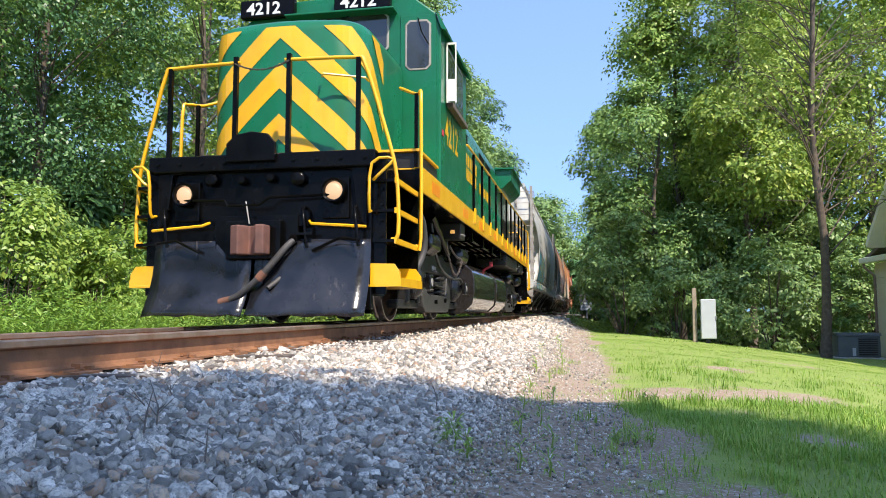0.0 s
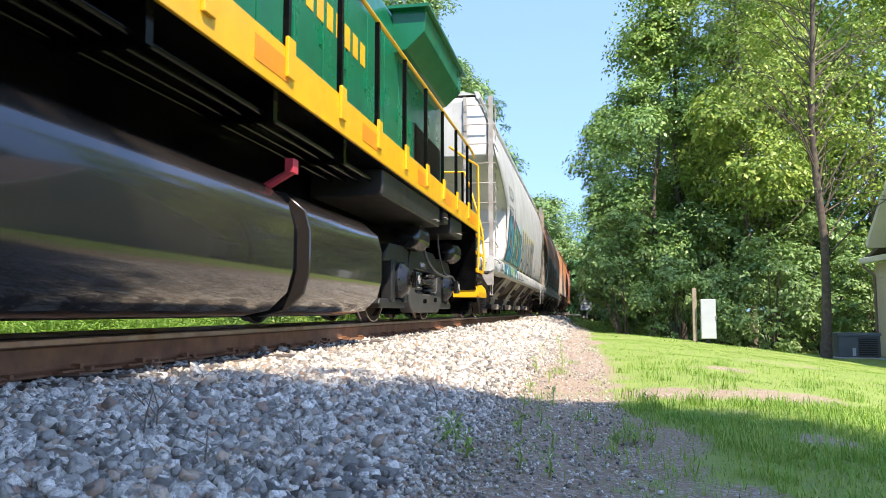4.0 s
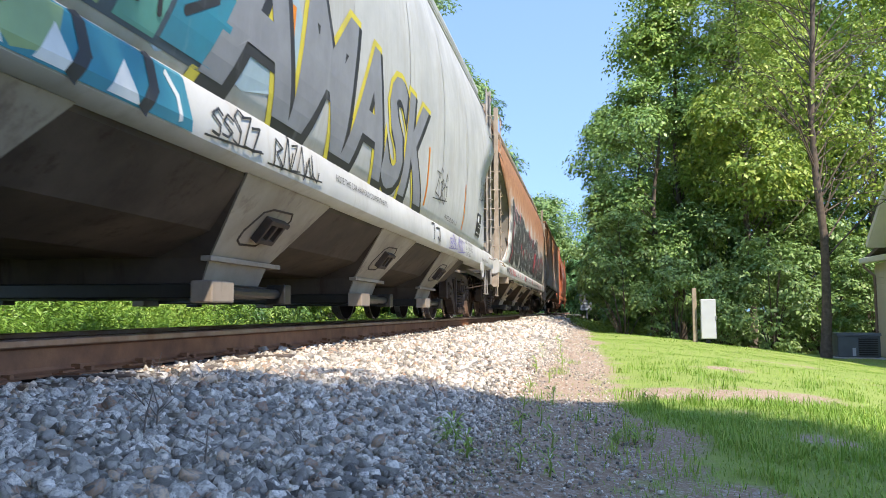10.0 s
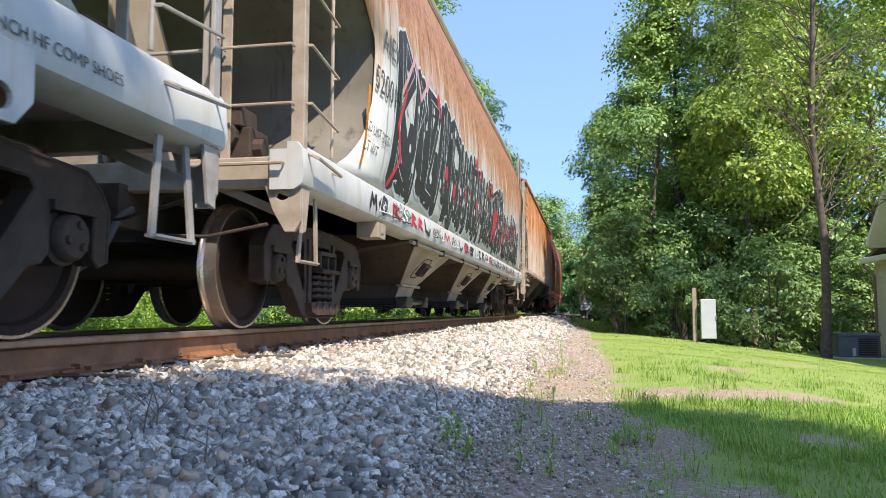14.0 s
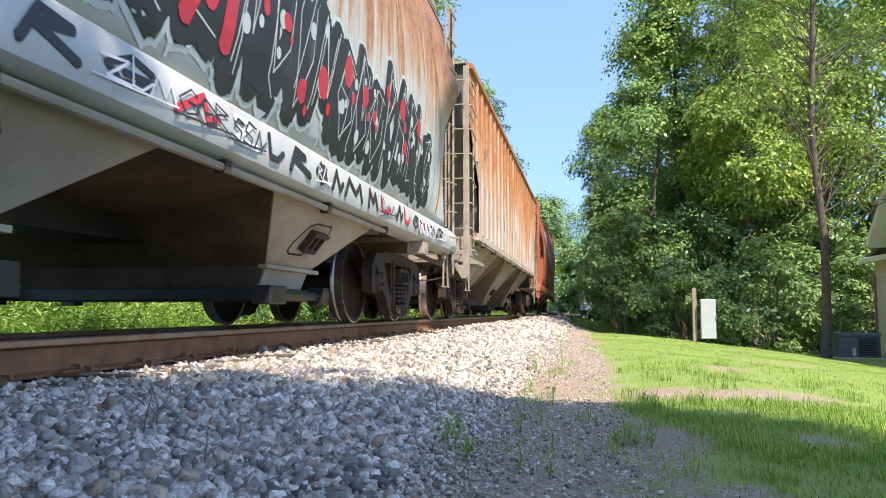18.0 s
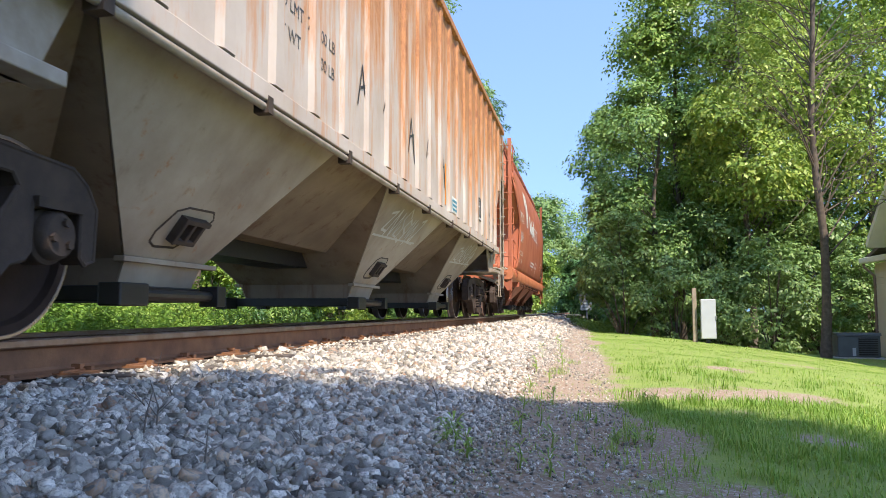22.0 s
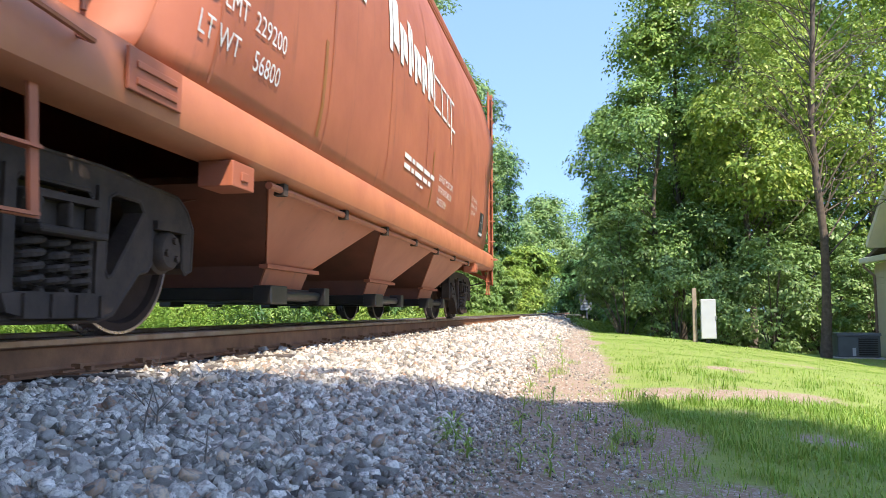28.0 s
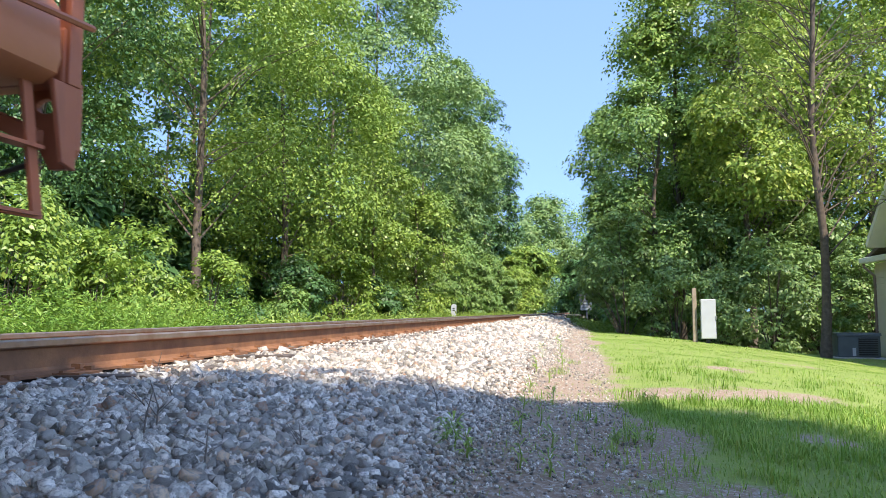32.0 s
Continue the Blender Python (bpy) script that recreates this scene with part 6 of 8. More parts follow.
def make_grey_hopper():
    car = round_hopper(34.4, 8.4, 13.84, GREY_CAR, GREY_UNDER, GREY_CAR, GREY_POST, GREY_POST, "faded light grey covered hopper car with graffiti", 1.85, (-4.5, -1.58, 1.36, 4.3), 1.05, strips=(-6.5, -2.1, 1.95, 4.55), brake_end=1, foot=1.1, link=9.05)
    rng = random.Random(3)
    sk = round_skin(0.013)
    letter("stencil", "CCLX", 0.42, sk, STENCIL, car, (-6.05, 2.75), wide=0.95)
    letter("stencil", "95053", 0.42, sk, STENCIL, car, (-6.12, 2.3), wide=0.95)
    part("stencil_box", (lambda g: (on_skin(g, [(-4.75, 2.35), (-4.55, 2.35), (-4.55, 2.65), (-4.75, 2.65)], round_skin(0.01)), g)[1])(Geo()), GREY_POST, car, "small stencilled data block")
    # the painted piece in teal, lime and black
    fog = [blob(rng, -5.0 + 0.8 * k, 1.85, 1.4, 1.1, 12, 0.12) for k in range(4)]
    paint_shapes(car, "graffiti", "pale blue spray haze", SKYBLUE, fog, 0.0075)
    outline, teal, lime, dark, mint, orange, pink = [], [], [], [], [], [], []
    outline.append([(-6.45, 1.28), (-5.2, 1.28), (-4.95, 1.7), (-4.95, 2.3), (-5.3, 2.45), (-5.6, 2.35), (-5.95, 2.5), (-6.2, 2.2), (-6.3, 1.7)])
    teal += [[(-6.2, 1.3), (-5.65, 1.3), (-5.5, 1.62), (-5.8, 1.72), (-5.62, 1.95), (-5.5, 2.35), (-5.75, 2.38), (-6.05, 2.1), (-6.15, 1.7)], [(-5.5, 1.3), (-5.3, 1.3), (-5.05, 1.75), (-5.1, 2.25), (-5.3, 2.35), (-5.42, 2.1), (-5.35, 1.75)]]
    dark += thick_line([(-6.1, 1.5), (-5.85, 1.62), (-5.55, 1.55)], 0.06) + thick_line([(-5.95, 2.0), (-5.75, 1.85), (-5.6, 1.9)], 0.05)
    for k, w in enumerate((0.42, 0.36, 0.44, 0.36)):
        u = -5.05 + 0.44 * k
        top = 2.36 - 0.07 * k
        outline.append([(u - 0.07, 1.28), (u + w + 0.06, 1.28), (u + w + 0.24, 1.8), (u + w + 0.3, top), (u + 0.18, top + 0.08), (u + 0.06, 1.75)])
        (lime if k % 2 == 0 else mint).append([(u, 1.3), (u + w * 0.8, 1.3), (u + w * 0.8 + 0.16, 1.75), (u + w * 0.8 + 0.24, top - 0.08), (u + 0.26, top), (u + 0.14, 1.72)])
        dark += thick_line(mark(rng, u + 0.1, 1.42, w * 0.6, 0.72, 0.2), 0.035)
        teal += [blob(rng, u + 0.3, 1.5 + 0.2 * (k % 2), 0.2, 0.36, 8, 0.25, 0.3)]
    outline.append([(-3.5, 1.28), (-2.85, 1.28), (-2.7, 1.6), (-2.75, 2.1), (-3.05, 2.25), (-3.35, 2.05), (-3.45, 1.6)])
    teal.append([(-3.4, 1.32), (-2.95, 1.32), (-2.8, 1.62), (-2.86, 2.02), (-3.05, 2.12), (-3.25, 1.95), (-3.3, 1.6)])
    dark += thick_line([(-3.25, 1.5), (-3.0, 1.65), (-3.02, 1.9), (-3.18, 1.85)], 0.05)
    orange += [arc_shape(-5.55, 2.12, 0.09, 0.13, 0.5, 5, 0.5), arc_shape(-5.6, 1.75, 0.09, 0.15, 0.3, 5, 0.5), [(-3.95, 1.45), (-3.87, 1.45), (-3.72, 1.85), (-3.8, 1.88)]]
    pink += [blob(rng, -4.75, 2.25, 0.16, 0.28, 8, 0.2), blob(rng, -4.5, 1.6, 0.07, 0.09, 7, 0.1), blob(rng, -4.2, 1.9, 0.06, 0.08, 7, 0.1)]
    paint_shapes(car, "graffiti", "slate outlines of a painted piece", flat_paint("slate_spray", (0.05, 0.075, 0.1)), outline, 0.0095)
    paint_shapes(car, "graffiti", "lime green letters of a painted piece", LIME, lime, 0.0115)
    paint_shapes(car, "graffiti", "blue-green letters of a painted piece", flat_paint("mint_spray", (0.1, 0.3, 0.24)), mint, 0.0115)
    paint_shapes(car, "graffiti", "teal letters of a painted piece", TEAL, teal, 0.0125)
    paint_shapes(car, "graffiti", "dark strokes of a painted piece", SPRAY_BLACK, dark, 0.014)
    paint_shapes(car, "graffiti", "orange splashes of a painted piece", SPRAY_ORANGE, orange, 0.0155)
    paint_shapes(car, "graffiti", "pink spots of a painted piece", flat_paint("pink_red_spray", (0.45, 0.06, 0.12)), pink, 0.0155)
    letter("graffiti", "AMASK", 1.42, round_skin(0.0095), SPRAY_YELLOW, car, (-2.98, 1.33), 0.1, 1.02, 0.12, "yellow outline of painted letters", 0.1)
    letter("graffiti", "AMASK", 1.42, round_skin(0.0115), SPRAY_BLACK, car, (-2.93, 1.3), 0.075, 1.02, 0.12, "black outline of painted letters", 0.1)
    letter("graffiti", "AMASK", 1.42, round_skin(0.0135), SPRAY_GREY, car, (-2.98, 1.33), 0.045, 1.02, 0.12, "grey painted letters", 0.1)
    paint_shapes(car, "graffiti", "thin dark tags sprayed on the side", SPRAY_BLACK, scrawl(rng, 2.4, 1.5, 0.7, 0.4, 9, 0.018) + scrawl(rng, 6.0, 2.0, 0.5, 0.35, 8, 0.015), 0.0115)
    # the sill: teal band, tags
    g, w, bk, vi = Geo(), Geo(), Geo(), Geo()
    ss = sill_skin()
    on_skin(g, [(-6.5, 0.97), (-3.1, 0.97), (-3.2, 1.22), (-6.35, 1.22)], ss, 1, 0.06)
    part("graffiti", g, TEAL, car, "teal band sprayed along the sill")
    for u in (-5.95, -4.5, -4.15, -3.75):
        on_skin(w, [(u, 0.98), (u + 0.22, 0.98), (u + 0.1, 1.14)], sill_skin(0.008), 1, 0.06)
    for u in (-5.6, -3.35):
        for q in stroke([(u, 1.18), (u + 0.1, 1.1), (u + 0.13, 1.0)], 0.03):
            on_skin(w, q, sill_skin(0.008), 1, 0.06)
    part("graffiti", w, SPRAY_WHITE, car, "white points in the sprayed band")
    lm = Geo()
    on_skin(lm, [(-5.1, 1.21), (-4.0, 1.21), (-4.05, 1.02), (-4.25, 0.98), (-4.45, 1.1), (-4.75, 0.98), (-5.0, 1.02)], sill_skin(0.007), 1, 0.06)
    part("graffiti", lm, LIME, car, "lime shapes in the sprayed band")
    dk = Geo()
    for u in (-6.25, -5.25, -3.95, -3.5):
        for q in stroke([(u, 0.98), (u + 0.06, 1.08), (u + 0.02, 1.21)], 0.07):
            on_skin(dk, q, sill_skin(0.009), 1, 0.06)
    part("graffiti", dk, SPRAY_BLACK, car, "dark strokes in the sprayed band")
    og = Geo()
    for q in (arc_shape(-5.75, 1.13, 0.09, 0.06, 0.2, 5, 0.5), blob(rng, -5.4, 1.07, 0.05, 0.07, 7, 0.1)):
        on_skin(og, q, sill_skin(0.0105), 1, 0.06)
    part("graffiti", og, SPRAY_ORANGE, car, "orange splashes in the sprayed band")
    pk = Geo()
    for k in range(6):
        on_skin(pk, blob(rng, -4.7 + 0.1 * k, 1.08 + 0.05 * (k % 3), 0.04, 0.04, 7, 0.1), sill_skin(0.0105), 1, 0.06)
    part("graffiti", pk, SPRAY_RED, car, "red dots in the sprayed band")
    for u, wd, n in ((-2.95, 0.55, 10), (-2.2, 0.75, 12), (-7.3, 0.5, 8)):
        for q in scrawl(rng, u, 1.0, wd, 0.2, n, 0.016):
            on_skin(bk, q, sill_skin(0.008), 1, 0.06)
    for q in stroke([(2.45, 1.19), (2.62, 1.2), (2.56, 1.0)], 0.02) + stroke([(2.72, 1.16), (2.95, 1.17), (2.93, 1.0), (2.8, 1.05)], 0.02):
        on_skin(bk, q, sill_skin(0.008), 1, 0.06)
    part("graffiti", bk, SPRAY_BLACK, car, "black tags on the sill")
    for u, wd, n in ((3.6, 0.55, 9), (4.3, 0.55, 10)):
        for q in scrawl(rng, u, 0.99, wd, 0.2, n, 0.018):
            on_skin(vi, q, sill_skin(0.008), 1, 0.06)
    part("graffiti", vi, SPRAY_VIOLET, car, "violet tags on the sill")
    for words, at, size in (("NOTE THIS CAR HAS FOUR COMPARTMENTS", (-1.05, 1.09), 0.075), ("EXW   10-8  H  8-7", (5.0, 1.155), 0.092), ("EW      8-0  H 15-2", (5.0, 1.07), 0.092), ("CU FT  5250", (5.0, 0.985), 0.092), ("2 INCH HF COMP SHOES", (6.75, 1.02), 0.07), ("HF COMP", (-6.95, 1.0), 0.07)):
        letter("stencil", words, size, ss, STENCIL, car, at, wide=0.95)
    letter("stencil", "PAINTED BY: GRAK 11-05", 0.085, sk, STENCIL, car, (3.2, 1.33), wide=0.95)
    pl = Geo()
    on_skin(pl, [(5.85, 1.38), (6.3, 1.38), (6.3, 1.75), (5.85, 1.75)], round_skin(0.012))
    part("data_plate", pl, SPRAY_BLACK, car, "black consolidated stencil panel")
    pl = Geo()
    for a, b, c, d in ((5.88, 1.42, 6.08, 1.44), (5.9, 1.6, 6.06, 1.7), (6.12, 1.58, 6.26, 1.6), (6.0, 1.52, 6.2, 1.53), (6.12, 1.42, 6.2, 1.43)):
        on_skin(pl, [(a, b), (c, b), (c, d), (a, d)], round_skin(0.016))
    part("data_print", pl, SPRAY_WHITE, car, "small white data lines")
    # rust washes at the end
    return car


def make_rusty_hopper():
    car = round_hopper(52.27, 8.45, 13.74, RUSTED_CAR, CREAM_UNDER, GREY_CAR, CREAM_POST, CREAM_POST, "rust-stained pale covered hopper car with black graffiti", 1.4, (-3.5, 0.0, 3.5), 1.35, strips=(-7.2, 6.9), roof_mat=CREAM_UNDER, brake_end=-1, foot=0.75, link=8.93)
    rng = random.Random(17)
    PALE = flat_paint("pale_green_grey_spray", (0.5, 0.54, 0.52))
    black, white, red, inner = [], [], [], []
    u = -6.35
    while u < 6.0:
        big = u < -3.2
        w = rng.uniform(0.6, 0.75) if big else rng.uniform(0.34, 0.5)
        h = rng.uniform(1.1, 1.25) if big else rng.uniform(0.85, 1.1) if u < 2.4 else rng.uniform(0.6, 0.85)
        z = 1.38 + rng.uniform(0, 0.06)
        fat = 0.27 if big else 0.2
        for _ in range(2):
            line = mark(rng, u, z, w, h, 0.16)
            white += thick_line(line, fat + 0.07)
            black += thick_line(line, fat)
            inner += stroke([(a + 0.05, b + 0.03) for a, b in line[:-1]], 0.012)
        inner += [arc_shape(u + rng.uniform(0.1, w), z + h * rng.uniform(0.1, 0.95), r, r * 1.15) for r in (0.05, 0.04, 0.032)]
        if rng.random() < 0.6:
            a, b, r = u + rng.uniform(0, w), z + rng.uniform(0.1, h + 0.12), rng.uniform(0.05, 0.11)
            red += [blob(rng, a, b, 2 * r, 2.4 * r, 9, 0.2), arc_shape(a + 1.3 * r, b - 1.5 * r, 0.4 * r, 0.5 * r)]
        u += w * 1.02
    paint_shapes(car, "graffiti", "pale edges of sprayed letters", PALE, white, 0.0095)
    paint_shapes(car, "graffiti", "black sprayed letters", SPRAY_BLACK, black, 0.0115)
    paint_shapes(car, "graffiti", "pale lines inside the letters", PALE, inner, 0.0135)
    red += thick_line(mark(rng, 1.0, 1.45, 0.4, 0.6, 0.2), 0.12) + stroke([(-6.35, 1.3), (-6.05, 1.6), (-6.2, 1.9), (-5.95, 2.3)], 0.06)
    paint_shapes(car, "graffiti", "red sprayed spots and strokes", SPRAY_RED, red, 0.0155)
    paint_shapes(car, "graffiti", "faint pink stroke over the letters", flat_paint("pink_spray", (0.6, 0.3, 0.32)), stroke([(-6.1, 2.25), (-5.6, 2.75), (-5.3, 2.4), (-4.7, 2.85)], 0.06), 0.012)
    sk = round_skin(0.018)
    letter("stencil", "AIEX", 0.3, sk, STENCIL, car, (-6.85, 2.42))
    letter("stencil", "520019", 0.3, sk, STENCIL, car, (-7.05, 2.02))
    letter("stencil", "LD LMT 2020", 0.13, sk, STENCIL, car, (-7.2, 1.62))
    letter("stencil", "LT WT", 0.13, sk, STENCIL, car, (-7.2, 1.46))
    g, r, wh = Geo(), Geo(), Geo()
    u = -6.9
    while u < 7.2:
        w = rng.uniform(0.25, 0.55)
        kind = rng.choice((g, g, g, r, wh))
        for q in thick_line(mark(rng, u, 1.03, w * 0.8, 0.13, 0.3), rng.uniform(0.03, 0.05)):
            on_skin(kind, q, sill_skin(0.007), 1, 0.06)
        for q in scrawl(rng, u, 1.03, w, 0.13, 6, 0.014) if rng.random() < 0.4 else ():
            on_skin(wh if kind is g else g, q, sill_skin(0.010), 1, 0.06)
        u += w * 1.1
    part("graffiti", g, SPRAY_BLACK, car, "black tags along the sill")
    part("graffiti", r, SPRAY_RED, car, "red sprayed shapes along the sill")
    part("graffiti", wh, SPRAY_WHITE, car, "white sprayed shapes along the sill")
    letter("graffiti", "GODET", 0.26, sill_skin(0.013), SPRAY_WHITE, car, (5.95, 1.0), 0.012, 0.95, 0.0, "white tag on the sill")
    return car


def make_orange_hopper():
    car = round_hopper(86.33, 6.38, 10.58, ORANGE, ORANGE, ORANGE_SILL, ORANGE, ORANGE, "faded orange covered hopper car with white lettering", 1.12, (-2.6, 0.0, 2.6), 1.12, strips=(-3.35, 0.35, 3.2), seams=8, brake_end=-1, foot=1.0, link=7.38, rear=0.43)
    sk = round_skin(0.013)
    letter("stencil", "POTX", 0.42, sk, WHITE, car, (-5.0, 2.55))
    letter("stencil", "1014", 0.42, sk, WHITE, car, (-4.95, 2.02))
    for words, at, size in (("LD LMT  229200", (-5.0, 1.66), 0.16), ("LT WT    56800", (-5.0, 1.45), 0.16), ("DO NOT MOVE CAR", (0.72, 1.72), 0.11), ("WITH HATCHES OR", (0.72, 1.58), 0.11), ("GATES OPEN", (0.72, 1.44), 0.11), ("EXW 10-8  H  8-6", (3.3, 1.86), 0.085), ("EW    9-4  H 15-2", (3.3, 1.75), 0.085), ("CU FT 4200", (3.3, 1.64), 0.085)):
        letter("stencil", words, size, sk, WHITE, car, at, wide=0.9)
    # the maker's and owner's marks as plain shapes
    g = Geo()
    on_skin(g, [(-2.95, 2.6), (-2.75, 2.6), (-2.75, 3.6), (-3.25, 3.6), (-3.25, 3.2), (-2.95, 3.2)], sk)
    on_skin(g, [(-2.66, 2.6), (-2.5, 2.6), (-2.2, 3.3), (-2.35, 3.6), (-2.66, 3.6)], sk)
    u = -1.75
    for k, w in enumerate((0.34, 0.28, 0.2, 0.3, 0.24, 0.28)):
        h = (0.62, 0.4, 0.55, 0.4, 0.4, 0.62)[k]
        on_skin(g, [(u, 2.5), (u + 0.11, 2.5), (u + 0.11, 2.5 + h), (u, 2.5 + h)], sk)
        on_skin(g, [(u + 0.13, 2.62), (u + w, 2.56), (u + w, 2.5 + h * 0.9), (u + 0.13, 2.5 + h)], sk)
        u += w + 0.06
    for k, w in enumerate((0.42, 0.3, 0.2, 0.3)):
        on_skin(g, [(u, 2.5 - (0.2 if k == 3 else 0)), (u + 0.05, 2.5 - (0.2 if k == 3 else 0)), (u + 0.05, 2.5 + (0.62 if k == 0 else 0.42)), (u, 2.5 + (0.62 if k == 0 else 0.42))], sk)
        on_skin(g, [(u + 0.07, 2.5), (u + w, 2.5), (u + w, 2.54), (u + 0.07, 2.54)], sk)
        on_skin(g, [(u + 0.07, 2.5 + 0.38), (u + w, 2.88), (u + w, 2.92), (u + 0.07, 2.92)], sk)
        u += w + 0.06
    part("owner_mark", g, WHITE, car, "white owner's mark in plain shapes")
    b = Geo()
    for z, words, tall in ((1.66, (0.28, 0.12, 0.34, 0.3, 0.2), 0.05), (1.56, (0.26, 0.12, 0.34, 0.2, 0.14), 0.05), (1.48, (0.12, 0.14), 0.025)):
        u = -1.0 if tall > 0.03 else -0.4
        for w in words:
            on_skin(b, [(u, z), (u + w, z), (u + w, z + tall), (u, z + tall)], sk)
            u += w + 0.05
    part("data_print", b, WHITE, car, "two small lines of white print")
    pl = Geo()
    on_skin(pl, [(4.3, 1.4), (4.7, 1.4), (4.7, 1.8), (4.3, 1.8)], round_skin(0.012))
    part("data_plate", pl, SPRAY_BLACK, car, "black stencil panel with white edges")
    pl = Geo()
    for a, c, d, e in ((4.32, 4.68, 1.42, 1.46), (4.55, 4.565, 1.47, 1.78), (4.34, 4.5, 1.62, 1.63)):
        on_skin(pl, [(a, d), (c, d), (c, e), (a, e)], round_skin(0.016))
    part("data_print", pl, SPRAY_WHITE, car)
    part("vent_plate", Geo().box(1.541, 1.56, -5.5, -5.1, 1.02, 1.2).box(1.56, 1.57, -5.45, -5.15, 1.05, 1.08).box(1.56, 1.57, -5.45, -5.15, 1.12, 1.15), ORANGE, car, "slotted plate on the sill", bevel=0.004)
    return car


def make_ribbed_hopper():
    half = 8.15
    car = thing("hopper_car", (0, 70.1, 0), "cream ribbed covered hopper car streaked with rust", "hopper car", "hopper cars of the train")
    z0, z1, hs = 1.47, 4.1, 6.85
    for s in (1, -1):
        g = Geo().skin([[(s * 1.5, -hs, z0), (s * 1.5, hs, z0)], [(s * 1.5, -hs, 2.3), (s * 1.5, hs, 2.3)], [(s * 1.5, -half + 0.25, 3.2), (s * 1.5, half - 0.25, 3.2)], [(s * 1.5, -half + 0.25, z1), (s * 1.5, half - 0.25, z1)]])
        part("side_sheet", g, RIBBED, car, "flat side sheet streaked with rust", thick=0.01)
        for k in range(23):
            u = -7.15 + 0.65 * k
            lo = z0 + 0.012 if abs(u) < hs else 2.7
            part("rib", Geo().prism([(1.505 * s, u - 0.11), (1.535 * s, u - 0.06), (1.535 * s, u + 0.06), (1.505 * s, u + 0.11)], lo, z1 + 0.06, "z"), RIBBED, car, "upright side rib")
        part("top_chord", Geo().box(min(1.44 * s, 1.56 * s), max(1.44 * s, 1.56 * s), -half + 0.2, half - 0.2, z1, z1 + 0.1), RIBBED, car, "top chord of the side", bevel=0.01)
        part("side_sill", Geo().prism([(1.42 * s, 1.36), (1.53 * s, 1.36), (1.53 * s, 1.47), (1.5 * s, 1.48), (1.42 * s, 1.48)], -hs - 0.2, hs + 0.2, "y"), RIBBED, car, "narrow side sill", bevel=0.006)
        # slope sheet and end sheet at either end
        e = s
        w = 1.46
        rows = [[(-w, e * 6.6, 1.3), (w, e * 6.6, 1.3)], [(-w, e * (hs - 0.05), 2.0), (w, e * (hs - 0.05), 2.0)], [(-w, e * (half - 0.3), 3.2), (w, e * (half - 0.3), 3.2)], [(-w, e * (half - 0.3), z1 + 0.1), (w, e * (half - 0.3), z1 + 0.1)]]
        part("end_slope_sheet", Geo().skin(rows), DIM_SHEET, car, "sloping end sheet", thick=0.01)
        part("bolster_web", Geo().box(-1.38, 1.38, *sorted((e * 7.12, e * 7.16)), 0.98, 1.42).box(-1.42, 1.42, *sorted((e * 6.5, e * 7.35)), 0.93, 0.97), CREAM_POST, car, "cream cross plate over the truck", bevel=0.006)
        for sx in (1, -1):
            hole = [(e * 6.68 + 0.1 * math.cos(math.tau * k / 16), 1.25 + 0.13 * math.sin(math.tau * k / 16)) for k in range(16)]
            ge = pierced_plate([(e * 6.4, 0.98), (e * 7.05, 0.98), (e * 7.1, 1.45), (e * 6.15, 1.45)], [hole], 1.36 * sx, 1.385 * sx).box(min(1.385 * sx, 1.52 * sx), max(1.385 * sx, 1.52 * sx), min(e * 6.4, e * 7.3), max(e * 6.4, e * 7.3), 0.93, 0.99)
            part("corner_gusset", ge, CREAM_POST, car, "gusset plate with a round hole", bevel=0.006)
    part("roof", Geo().prism([(-1.5, z1 + 0.1), (1.5, z1 + 0.1), (0.7, z1 + 0.3), (-0.7, z1 + 0.3)], -half + 0.2, half - 0.2, "y"), CREAM_UNDER, car, "car roof")
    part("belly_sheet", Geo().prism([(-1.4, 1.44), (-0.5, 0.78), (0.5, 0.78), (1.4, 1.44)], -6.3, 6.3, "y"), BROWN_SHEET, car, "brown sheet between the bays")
    part("centre_sill", Geo().box(-0.22, 0.22, -half + 0.2, half - 0.2, 0.62, 0.95), BLACK_DUSTY, car)
    for b, sk in ((-4.6, 0.25), (0.0, 0.0), (4.6, -0.25)):
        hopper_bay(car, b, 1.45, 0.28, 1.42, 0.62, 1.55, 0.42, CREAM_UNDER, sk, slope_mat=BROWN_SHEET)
    pipe = Geo().tube([(1.5, -6.6, 1.33), (1.5, 6.3, 1.33), (1.49, 6.5, 1.28), (1.47, 6.55, 1.1)], 0.024, 8)
    part("train_pipe", pipe, CREAM_POST, car, "pipe along the sill", smooth=50)
    for k in range(9):
        yy = -6.2 + 1.53 * k
        part("pipe_clip", Geo().box(1.44, 1.535, yy - 0.035, yy + 0.035, 1.29, 1.39), TRUCK, car)
    for s in (-1, 1):
        end_gear(car, half, s, CREAM_POST, CREAM_POST, z1, brake=(s == -1), sill=(0.95, 1.1))
        freight_truck(car, s * 13.53 / 2)
        coupler(car, s * 8.83, s)
        part("draft_gear_box", Geo().box(-0.25, 0.25, min(s * (half - 0.5), s * (half + 0.05)), max(s * (half - 0.5), s * (half + 0.05)), 0.7, 1.0), RUST, car, bevel=0.01)
    flat = lambda u, z: (1.508, u, z)
